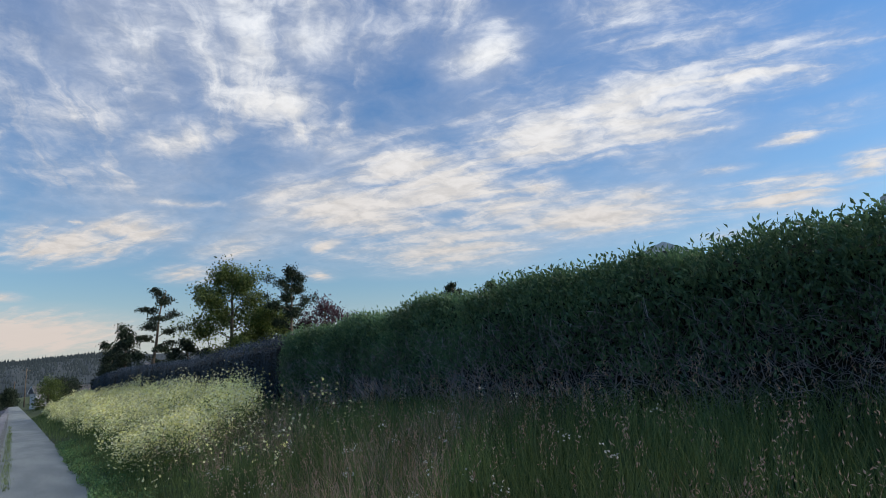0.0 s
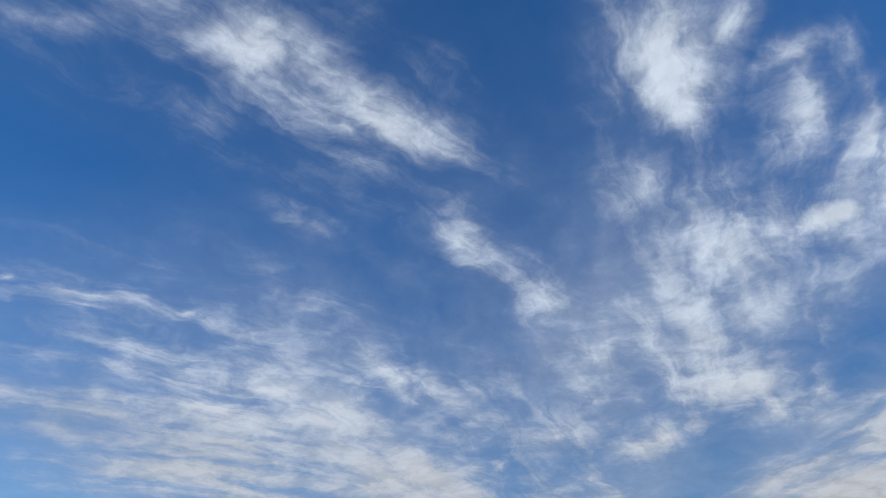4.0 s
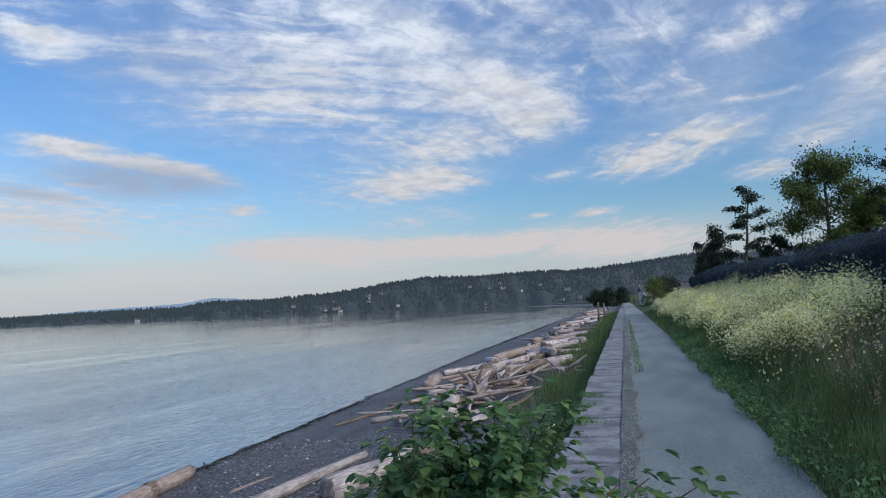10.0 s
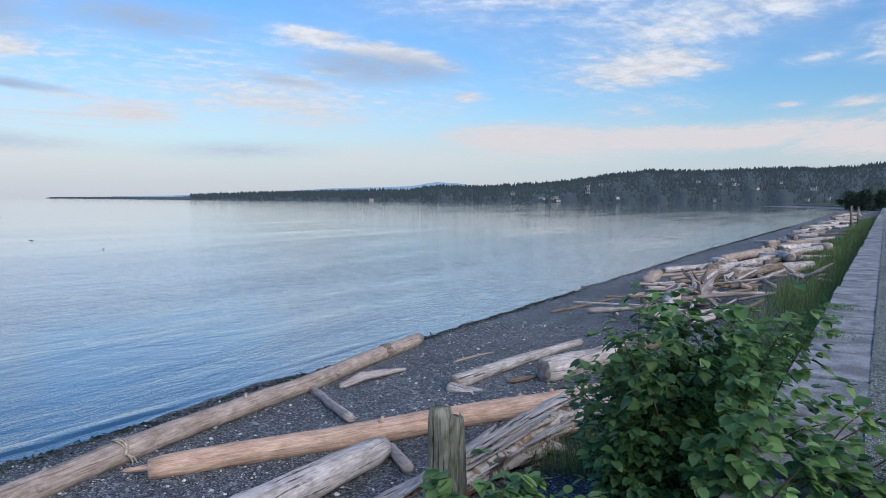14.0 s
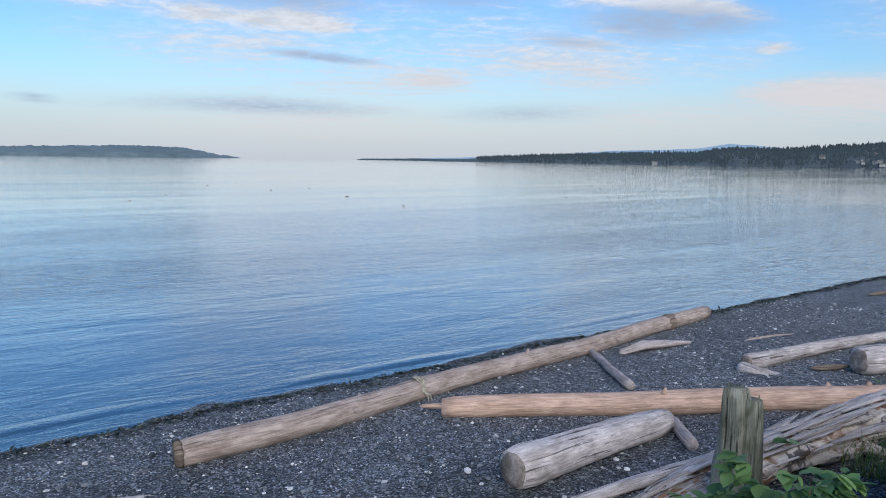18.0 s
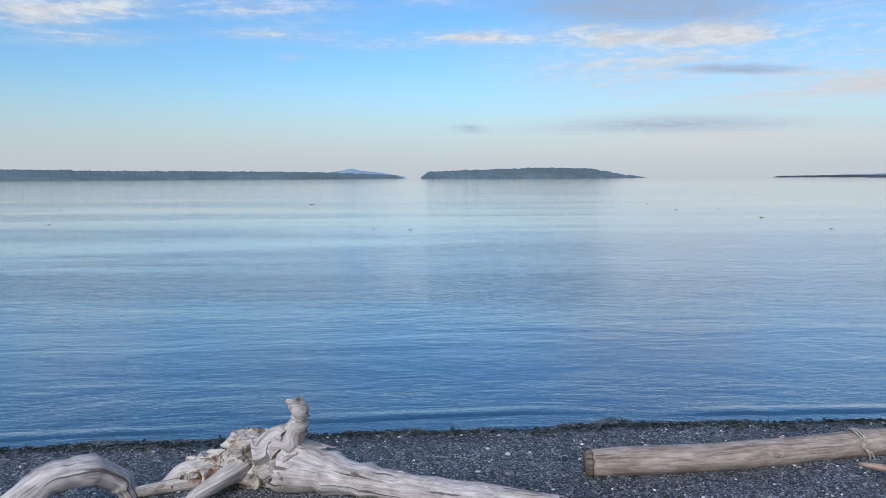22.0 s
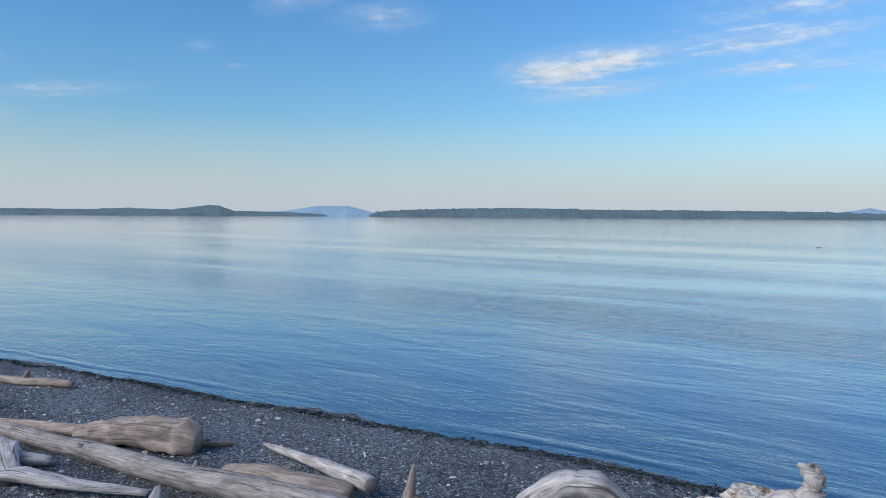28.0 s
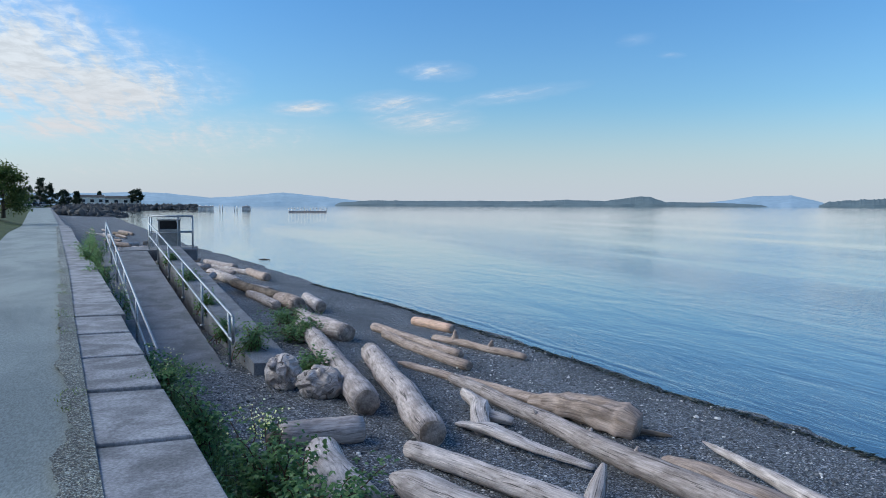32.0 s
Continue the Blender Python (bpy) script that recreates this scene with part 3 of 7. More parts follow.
M_TANWOOD = wood_material("tan_log_wood", (0.50, 0.40, 0.345), (0.30, 0.23, 0.19), 1.0, 0.4)
M_BROWNWOOD = wood_material("brown_wood", (0.30, 0.235, 0.18), (0.12, 0.095, 0.075), 1.0, 0.6)
M_MOSSWOOD = wood_material("mossy_post_wood", (0.29, 0.285, 0.23), (0.11, 0.118, 0.08), 1.3, 0.75)
M_ENDGRAIN = material("end_grain", (0.36, 0.305, 0.27), (0.16, 0.13, 0.11), rough=0.95, scale=5, fine=45, bump=0.6, bump_dist=0.01)
M_METAL = material("galvanised_pipe", (0.36, 0.385, 0.40), (0.27, 0.29, 0.31), rough=0.45, scale=6, fine=50, bump=0.05, metal=0.7, rand=0.05)
M_BINBOX = material("bin_panel", (0.30, 0.31, 0.30), (0.22, 0.22, 0.22), rough=0.7, scale=3, fine=30, bump=0.1, rand=0)
M_DARK = material("dark_opening", (0.02, 0.02, 0.022), rough=0.8, scale=3, fine=20, bump=0.1, rand=0)
M_ROCK = material("rock", (0.14, 0.135, 0.13), (0.07, 0.068, 0.065), rough=0.9, scale=2, fine=14, bump=0.7, bump_dist=0.06)
M_WHITEWALL = material("white_wall", (0.72, 0.71, 0.69), (0.6, 0.6, 0.58), rough=0.8, scale=0.4, fine=4, bump=0.05)
M_ROOF = material("grey_roof", (0.11, 0.105, 0.10), (0.07, 0.07, 0.07), rough=0.9, scale=0.5, fine=6, bump=0.2, bump_dist=0.03)
M_GLASS = material("dark_glass", (0.03, 0.035, 0.04), rough=0.08, scale=1, fine=4, bump=0, rand=0, spec=0.6)


# Far land: the air's haze is put in as bluish colour and faint glow.
def haze_glow_material(name, color, glow):
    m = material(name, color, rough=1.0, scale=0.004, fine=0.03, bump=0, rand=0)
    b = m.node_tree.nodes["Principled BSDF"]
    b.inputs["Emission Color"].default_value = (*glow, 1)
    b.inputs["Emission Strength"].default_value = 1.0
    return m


M_HILL = haze_glow_material("hazed_wooded_slope", (0.012, 0.018, 0.018), (0.020, 0.029, 0.041))
M_HILLTREE = haze_glow_material("hazed_far_conifers", (0.009, 0.015, 0.014), (0.016, 0.024, 0.033))
M_FARLAND = haze_glow_material("hazy_island", (0.05, 0.065, 0.07), (0.035, 0.055, 0.075))
M_FARBLUE = haze_glow_material("hazy_far_hills", (0.08, 0.10, 0.13), (0.10, 0.16, 0.24))

# ---- small builders ----


def link_mesh(name, verts, faces, mat, parent=None, smooth=False):
    me = bpy.data.meshes.new(name)
    me.from_pydata([tuple(v) for v in verts] if not isinstance(verts, np.ndarray) else verts.tolist(), [], faces.tolist() if isinstance(faces, np.ndarray) else faces)
    me.materials.append(mat)
    if smooth:
        me.polygons.foreach_set("use_smooth", [True] * len(me.polygons))
    ob = new(name, me)
    if parent is not None:
        ob.parent = parent
    return ob


def part(name, bm, mat, parent=None, label="", smooth=False):
    me = bpy.data.meshes.new(name)
    bm.to_mesh(me)
    bm.free()
    me.materials.append(mat)
    if smooth:
        me.polygons.foreach_set("use_smooth", [True] * len(me.polygons))
    ob = new(name, me)
    if parent is not None:
        ob.parent = parent
    if label:
        ob["label"] = label
    return ob


def thing(name, label, category, group="", kind="", at=(0, 0, 0)):
    ob = new(name)
    ob.location = at
    ob.empty_display_size = 0.1
    return tagged(ob, label, category, group, kind)


def box_bm(sx, sy, sz, at=(0, 0, 0), bevel=0.0, rot=0.0):
    bm = bmesh.new()
    bmesh.ops.create_cube(bm, size=1.0, matrix=Matrix.Translation(at) @ Matrix.Rotation(rot, 4, "Z") @ Matrix.Diagonal((sx, sy, sz, 1)))
    if bevel:
        bmesh.ops.bevel(bm, geom=bm.edges[:], offset=bevel, segments=2, affect="EDGES", profile=0.5)
    return bm


def tube(points, radii, sides=8, rough=0.0, seed=0, squash=1.0, caps=True):
    """A bent, tapered tube: vertices, faces and UVs (metres along, turn round)."""
    pts = [Vector(p) for p in points]
    verts, faces, uvs = [], [], []
    run = 0.0
    up = Vector((0, 0, 1))
    for i, p in enumerate(pts):
        d = (pts[min(i + 1, len(pts) - 1)] - pts[max(i - 1, 0)]).normalized()
        a = d.cross(up)
        a = a.normalized() if a.length > 0.05 else Vector((1, 0, 0))
        b = a.cross(d).normalized()
        if i:
            run += (p - pts[i - 1]).length
        for k in range(sides):
            th = 2 * math.pi * k / sides
            r = radii[i]
            if rough:
                r *= 1 + rough * noise.noise(Vector((math.cos(th) * 1.5 + seed * 7.1, math.sin(th) * 1.5, run * 1.3))) + rough * 0.5 * noise.noise(Vector((math.cos(th) * 4 + seed, math.sin(th) * 4, run * 4))) + rough * 0.6 * noise.noise(Vector((math.cos(th) * 10 + seed * 1.3, math.sin(th) * 10, run * 1.1)))
            verts.append(p + (a * math.cos(th) + b * math.sin(th) * squash) * r)
            uvs.append((run + seed * 3.7, k / sides))
    n = len(pts)
    for i in range(n - 1):
        for k in range(sides):
            k2 = (k + 1) % sides
            faces.append((i * sides + k, i * sides + k2, (i + 1) * sides + k2, (i + 1) * sides + k))
    if caps:
        faces.append(tuple(range(sides))[::-1])
        faces.append(tuple((n - 1) * sides + k for k in range(sides)))
    return verts, faces, uvs, sides


def tube_mesh(name, points, radii, mat, parent=None, sides=8, rough=0.0, seed=0, squash=1.0, label="", caps=True, smooth=True):
    verts, faces, uvs, s = tube(points, radii, sides, rough, seed, squash, caps)
    ob = link_mesh(name, verts, faces, mat, parent, smooth)
    layer = ob.data.uv_layers.new(name="UVMap")
    for poly in ob.data.polygons:
        wrap = {v % s for v in poly.vertices} >= {0, s - 1}
        for li in poly.loop_indices:
            vi = ob.data.loops[li].vertex_index
            u, v = uvs[vi]
            layer.data[li].uv = (u, v + (1.0 if wrap and vi % s == 0 and len(poly.vertices) == 4 else 0.0))
    if label:
        ob["label"] = label
    return ob


def leaf_cloud(name, mat, centers, axes, normals, length, width, parent=None, kind="", fold=0.25):
    """Many small leaves, each a folded blade of four triangles."""
    c, a, n = np.asarray(centers), np.asarray(axes), np.asarray(normals)
    a = a / np.linalg.norm(a, axis=1, keepdims=True)
    s = np.cross(a, n)
    s = s / (np.linalg.norm(s, axis=1, keepdims=True) + 1e-9)
    n = np.cross(s, a)
    length, width = np.broadcast_to(length, len(c))[:, None], np.broadcast_to(width, len(c))[:, None]
    base, tip, mid = c, c + a * length - n * length * 0.12, c + a * length * 0.45
    left, right = mid + s * width * 0.5 + n * width * fold, mid - s * width * 0.5 + n * width * fold
    verts = np.stack([base, left, tip, right, mid], 1).reshape(-1, 3)
    k = np.arange(len(c))[:, None] * 5
    faces = np.concatenate([k + [0, 4, 1], k + [1, 4, 2], k + [2, 4, 3], k + [3, 4, 0]], 0)
    ob = link_mesh(name, verts, faces, mat, parent)
    if kind:
        ob["kind"] = kind
    return ob


def leaflets(name, mat, centers, axes, normals, length, width, parent=None):
    """Bramble leaflets: rounded blades with a pointed tip, folded along the midrib."""
    c, a, n = np.asarray(centers), np.asarray(axes), np.asarray(normals)
    a = a / np.linalg.norm(a, axis=1, keepdims=True)
    s = np.cross(a, n)
    s = s / (np.linalg.norm(s, axis=1, keepdims=True) + 1e-9)
    n = np.cross(s, a)
    length, width = np.broadcast_to(length, len(c))[:, None], np.broadcast_to(width, len(c))[:, None]
    rows = [c]
    for k, w in ((0.16, 0.36), (0.45, 0.5), (0.75, 0.33)):
        for side in (1, -1):
            rows.append(c + a * length * k + s * width * w * side + n * width * (0.10 - 0.22 * k * k))
    rows += [c + a * length - n * length * 0.16, c + a * length * 0.45 - n * length * 0.03]
    verts = np.stack(rows, 1).reshape(-1, 3)
    k = np.arange(len(c))[:, None] * 9
    ring = (0, 1, 3, 5, 7, 6, 4, 2)
    faces = np.concatenate([k + [ring[i], ring[(i + 1) % 8], 8] for i in range(8)], 0)
    return link_mesh(name, verts, faces, mat, parent, smooth=True)


def blades(name, mat, roots, height, lean, width, rng, parent=None):
    """Grass: bent blades of three triangles."""
    n = len(roots)
    th = rng.uniform(0, 2 * math.pi, n)
    side = np.stack([np.cos(th), np.sin(th), np.zeros(n)], 1) * np.asarray(width).reshape(-1, 1) * 0.5
    ph = rng.uniform(0, 2 * math.pi, n)
    h = np.asarray(height).reshape(-1, 1)
    bend = np.stack([np.cos(ph), np.sin(ph), np.zeros(n)], 1) * h * lean * rng.uniform(0.2, 1.0, (n, 1))
    up = np.array([[0, 0, 1.0]])
    m = roots + up * h * 0.55 + bend * 0.35
    verts = np.stack([roots - side, roots + side, m + side * 0.7, m - side * 0.7, roots + up * h + bend], 1).reshape(-1, 3)
    k = np.arange(n)[:, None] * 5
    faces = np.concatenate([k + [0, 1, 2], k + [0, 2, 3], k + [3, 2, 4]], 0)
    return link_mesh(name, verts, faces, mat, parent)


def fbm(x, y, s=1.0, octaves=3):
    v, amp = 0.0, 1.0
    for i in range(octaves):
        v += amp * noise.noise(Vector((x * s, y * s, i * 3.3)))
        s, amp = s * 2.1, amp * 0.5
    return v

# ---- the shore in plan ----
SHORE_Y = [-400, -260, -60, -42, -30, -23, -16, -10, -5.6, 0, 20, 50, 100, 430, 700]
SHORE_X = [52, 32, 1.0, -2.7, -4.5, -6.2, -7.4, -8.25, -9.0, -9.4, -9.6, -10.2, -10.2, -11.6, -90]
WALL_Y = [-400, -60, -17.7, -11.5, -4.3, -1, 2, 8.2, 41, 430, 700]
WALL_X = [75, 10.0, 2.2, 1.11, -0.21, -0.78, -0.84, -0.77, -0.37, 3.8, -60]
PATH_Y = [-400, -61, -48, -32, -12, -4, 5.5, 9, 14, 30, 66, 430, 700]
PATH_X = [84, 13.4, 11.2, 7.9, 3.6, 1.55, 1.35, 1.5, 1.62, 1.98, 2.6, 7.5, -52]
SEA, CAP, EYE_UP = -1.75, 0.67, 1.65


def shore_x(y):
    return float(np.interp(y, SHORE_Y, SHORE_X))


def wall_x(y):
    return float(np.interp(y, WALL_Y, WALL_X))


def path_x(y):
    return float(np.interp(y, PATH_Y, PATH_X))


def beach_z(x, y):
    o, s = wall_x(y), shore_x(y)
    fr = (o - x) / max(o - s, 0.5)
    return -1.1 - 0.65 * fr if fr < 1 else SEA - 0.065 * (s - x)


def bank_z(x, y):
    e = path_x(y)
    d = max(0.0, x - e)
    k = min(1.0, d / 4.0)
    # past 40 m an unseen hill is added to hold back low sun
    return 1.06 * (k * k * (3 - 2 * k) * 0.6 + k * 0.4) + max(0.0, d - 4.0) * 0.03 + (max(0.0, d - 40.0) * 0.085 if d < 400 else 30.6)


def stations(lo, hi, near, far_step):
    ys = [0.0]
    while ys[-1] < hi:
        ys.append(ys[-1] + max(near, abs(ys[-1]) * far_step))
    neg = [0.0]
    while neg[-1] > lo:
        neg.append(neg[-1] - max(near, abs(neg[-1]) * far_step))
    return neg[:0:-1] + ys


def strip(name, ys, xs_of, z_of, mat, kind="structure", label="", category=""):
    verts, faces, w = [], [], None
    for y in ys:
        xs = xs_of(y)
        w = len(xs)
        verts += [(x, y, z_of(x, y)) for x in xs]
    for i in range(len(ys) - 1):
        for k in range(w - 1):
            a = i * w + k
            faces.append((a, a + 1, a + w + 1, a + w))
    ob = link_mesh(name, verts, faces, mat, None, True)
    return tagged(ob, label, category, kind=kind)


YS = stations(-395, 690, 0.35, 0.03)
FR = [0, 0.04, 0.08, 0.14, 0.2, 0.26, 0.32, 0.38, 0.44, 0.5, 0.56, 0.62, 0.68, 0.74, 0.8, 0.85, 0.9, 0.94, 0.97, 1.0, 1.03, 1.07, 1.15, 1.3, 1.6, 2.4, 5.0]
strip("beach", YS, lambda y: [wall_x(y) + 0.02 - (wall_x(y) - shore_x(y)) * k for k in FR],
      lambda x, y: beach_z(x, y) + 0.017 * fbm(x, y, 0.5) + 0.012 * fbm(x, y, 2.6, 2), M_PEBBLE, label="grey shingle beach with broken shells sloping to the water", category="beach")
BK = [0, 0.1, 0.3, 0.6, 1, 1.5, 2, 2.5, 3, 3.5, 4, 5, 6, 8, 12, 20, 30, 40, 60, 90, 140, 220, 330, 420, 700, 1200, 2200, 3400]
strip("ground", stations(-395, 690, 0.5, 0.04), lambda y: [path_x(y) + k for k in BK],
      lambda x, y: bank_z(x, y) + (0.05 * fbm(x, y, 0.6) if path_x(y) + 0.2 < x < path_x(y) + 60 else 0.0) - (0.02 if x <= path_x(y) + 0.01 else 0), M_GRASSGROUND, label="grassy bank rising from the path to the hedge", category="ground")
strip("path", stations(-395, 690, 0.5, 0.04), lambda y: [wall_x(y) + CAP - 0.02 + (path_x(y) + 0.15 - wall_x(y) - CAP) * k for k in (0, 0.08, 0.2, 0.4, 0.6, 0.8, 0.93, 1.0)],
      lambda x, y: -0.012 + 0.012 * fbm(x, y, 0.7) - 0.015 * math.cos((x - wall_x(y) - CAP) * 2.4), M_PATH, label="pale compacted gravel walking path beside the seawall", category="path")
M_SEAM = pebble_material("seam_gravel", (0.19, 0.21, 0.195), (0, 0, 0), 0.010, 0.002)
strip("gravel_seam", stations(-60, 120, 0.09, 0.02), lambda y: [wall_x(y) + CAP - 0.03 + k for k in (0, 0.05, 0.1, max(0.11, 0.20 + 0.12 * noise.noise(Vector((y * 0.9, 0, 2))) + 0.07 * noise.noise(Vector((y * 3.1, 0, 5))) + 0.05 * noise.noise(Vector((y * 9.0, 0, 7)))))],
      lambda x, y: 0.012 + 0.006 * fbm(x, y, 2.0), M_SEAM, label="loose dark gravel along the seawall cap", category="gravel")
# the sea
sea_bed = link_mesh("water", [(-4800, -4800, SEA), (4800, -4800, SEA), (4800, 4800, SEA), (-4800, 4800, SEA)], [(0, 1, 2, 3)], M_WATER)
tagged(sea_bed, "calm blue sea with fine ripples in evening light", "sea", kind="structure")


def shore_waves():
    """Low swells about to run up the shingle."""
    for j, (y0, y1, off, high, wide) in enumerate(((-30, -8, 0.55, 0.05, 0.5), (-7.2, -2.4, 0.42, 0.055, 0.5), (-2.9, 3.2, 0.6, 0.06, 0.6), (3.0, 8.8, 0.40, 0.075, 0.55), (8.5, 16, 0.7, 0.05, 0.6))):
        n = int((y1 - y0) / 0.12)
        verts, faces = [], []
        prof = [(-0.5, 0.0), (-0.3, 0.35), (-0.1, 0.85), (0.08, 1.0), (0.2, 0.78), (0.3, 0.35), (0.4, 0.0)]
        for i in range(n + 1):
            k = i / n
            y = y0 + (y1 - y0) * k
            env = math.sin(math.pi * k) ** 0.7 * (0.75 + 0.45 * noise.noise(Vector((y * 0.7, j, 0))))
            x = shore_x(y) - off + 0.16 * noise.noise(Vector((y * 0.35, j, 4))) + 0.03 * noise.noise(Vector((y * 2.0, j, 7)))
            for u, h in prof:
                verts.append((x + u * wide, y, SEA - 0.004 + high * 0.45 * h * max(0.0, env)))
        w = len(prof)
        for i in range(n):
            for q in range(w - 1):
                a = i * w + q
                faces.append((a, a + 1, a + w + 1, a + w))
        ob = link_mesh("wave", verts, faces, M_WATER, sea_bed, smooth=True)


shore_waves()


def seawall():
    """The wall body, and one cap slab after another on it."""
    ys = stations(-395, 690, 0.7, 0.03)
    verts, faces = [], []
    for y in ys:
        x = wall_x(y)
        for dx, z in ((0.05, -0.13), (0.02, -0.6), (-0.03, -1.6), (CAP - 0.03, -1.6), (CAP - 0.03, -0.13)):
            verts.append((x + dx, y, z))
    for i in range(len(ys) - 1):
        for k in range(4):
            a = i * 5 + k
            faces.append((a, a + 5, a + 6, a + 1))
        faces.append((i * 5 + 4, i * 5 + 9, i * 5 + 5, i * 5))
    body = link_mesh("wall_sea", verts, faces, M_CONCRETE_OLD)
    tagged(body, "weathered concrete seawall with a slab cap", "seawall", kind="structure")
    rng = random.Random(5)
    y = -5.45 - 1.54 * 37
    while y < 130:
        n = 1.54 if y < 0.6 else 1.40
        y2 = y + n - rng.uniform(0.045, 0.085)
        bm = bmesh.new()
        tilt = rng.uniform(-0.008, 0.008)
        dz = rng.uniform(-0.012, 0.006)
        jog, w1, w2 = rng.uniform(-0.05, 0.03), rng.uniform(0.0, 0.13) * (1 if y > 4 else 0.4), rng.uniform(0.0, 0.12) * (1 if y > 4 else 0.4)
        q = [(wall_x(y) - 0.01 + jog, y + w1), (wall_x(y) + CAP, y + rng.uniform(-0.02, 0.02)), (wall_x(y2) + CAP, y2 + rng.uniform(-0.02, 0.02)), (wall_x(y2) - 0.01 + jog + rng.uniform(-0.02, 0.02), y2 - w2)]
        top = [bm.verts.new((a, b, dz + (tilt if i in (0, 1) else -tilt))) for i, (a, b) in enumerate(q)]
        low = [bm.verts.new((a, b, -0.14)) for a, b in q]
        bm.faces.new(top)
        bm.faces.new(low[::-1])
        for i in range(4):
            bm.faces.new((top[i], low[i], low[(i + 1) % 4], top[(i + 1) % 4]))
        bmesh.ops.bevel(bm, geom=[e for e in bm.edges if all(v in top for v in e.verts)], offset=0.018, segments=2, affect="EDGES", profile=0.5)
        bmesh.ops.recalc_face_normals(bm, faces=bm.faces[:])
        part("slab", bm, M_CONCRETE, body)
        y += n


seawall()

# ---- far shores ----


def ridge(name, table, dist, depth, mat, label, jag, seed, step=0.06, spikes=1.0, kind="structure", category="hill"):
    """Wooded land across the water, from bearings and heights of its skyline."""
    azs = [a for a, e in table]
    els = [e for a, e in table]
    if azs[0] > azs[-1]:
        azs, els = azs[::-1], els[::-1]
    rng = random.Random(seed)
    n = max(8, int((azs[-1] - azs[0]) / step))
    verts, faces = [], []
    rows = [(0.0, 0.0), (0.12, 0.30), (0.45, 0.62), (1.0, 1.0), (1.6, 0.0)]
    for i in range(n + 1):
        a = azs[0] + (azs[-1] - azs[0]) * i / n
        top = EYE_UP + math.tan(radians(max(0.0, float(np.interp(a, azs, els))))) * (dist + depth) - SEA
        top = max(0.6, top + jag * (rng.random() - 0.35) * spikes + jag * 0.6 * noise.noise(Vector((a * 1.7, seed, 0))))
        end = min(1.0, min(i, n - i) / 6.0)
        for f, h in rows:
            d = dist + depth * f + depth * 0.15 * noise.noise(Vector((a * 0.8, f * 3, seed)))
            verts.append((-math.sin(radians(a)) * d, math.cos(radians(a)) * d, SEA - 0.3 + (top + 0.3) * h * (0.35 + 0.65 * end)))
    w = len(rows)
    for i in range(n):
        for k in range(w - 1):
            c = i * w + k
            faces.append((c, c + w, c + w + 1, c + 1))
    ob = link_mesh(name, verts, faces, mat)
    return tagged(ob, label, category, kind=kind)


HEADLAND = [(56, 0.16), (53.6, 0.12), (51.7, 0.45), (46.6, 0.62), (41.5, 0.75), (34.8, 0.85), (32.5, 1.2), (29.2, 1.05), (23.1, 1.4), (18.5, 2.05), (15.3, 2.42), (11.7, 2.3), (5.8, 2.52), (3.3, 2.4), (-1.2, 2.75), (-5.5, 3.2), (-12, 3.4), (-20, 3.4), (-30, 3.0)]
HEADLAND = [(a, max(0.08, e - (0.18 if a < 30 else 0.27))) for a, e in HEADLAND]
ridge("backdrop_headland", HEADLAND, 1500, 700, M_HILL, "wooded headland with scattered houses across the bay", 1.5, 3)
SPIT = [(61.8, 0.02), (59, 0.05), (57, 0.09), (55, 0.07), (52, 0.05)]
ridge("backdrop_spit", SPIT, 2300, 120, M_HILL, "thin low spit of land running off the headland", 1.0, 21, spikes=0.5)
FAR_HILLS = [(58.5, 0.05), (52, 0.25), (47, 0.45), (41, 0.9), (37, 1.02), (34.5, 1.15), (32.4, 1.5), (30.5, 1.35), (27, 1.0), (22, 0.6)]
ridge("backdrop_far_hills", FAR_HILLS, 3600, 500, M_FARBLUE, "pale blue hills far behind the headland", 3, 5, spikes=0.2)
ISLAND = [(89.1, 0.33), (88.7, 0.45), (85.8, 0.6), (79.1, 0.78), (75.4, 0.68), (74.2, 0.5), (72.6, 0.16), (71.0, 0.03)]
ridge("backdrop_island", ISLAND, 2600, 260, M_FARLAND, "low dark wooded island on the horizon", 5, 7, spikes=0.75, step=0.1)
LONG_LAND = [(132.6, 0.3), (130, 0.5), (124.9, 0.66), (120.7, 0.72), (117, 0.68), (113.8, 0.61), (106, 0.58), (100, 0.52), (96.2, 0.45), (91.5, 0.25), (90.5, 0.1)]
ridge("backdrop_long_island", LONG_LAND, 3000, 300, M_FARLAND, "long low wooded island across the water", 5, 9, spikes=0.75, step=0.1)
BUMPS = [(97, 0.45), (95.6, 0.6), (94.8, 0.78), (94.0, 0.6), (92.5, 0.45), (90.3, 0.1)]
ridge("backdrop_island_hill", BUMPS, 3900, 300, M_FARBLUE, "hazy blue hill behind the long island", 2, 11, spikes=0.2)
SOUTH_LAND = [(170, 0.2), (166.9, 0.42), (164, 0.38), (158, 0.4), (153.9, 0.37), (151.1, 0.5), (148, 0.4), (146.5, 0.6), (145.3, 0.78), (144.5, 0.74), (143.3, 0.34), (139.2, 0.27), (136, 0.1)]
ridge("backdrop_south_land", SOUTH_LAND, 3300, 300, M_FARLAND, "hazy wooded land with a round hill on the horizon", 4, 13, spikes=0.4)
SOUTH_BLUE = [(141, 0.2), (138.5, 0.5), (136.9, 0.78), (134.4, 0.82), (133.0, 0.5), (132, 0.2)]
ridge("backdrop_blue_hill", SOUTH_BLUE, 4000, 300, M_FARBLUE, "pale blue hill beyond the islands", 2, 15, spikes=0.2)
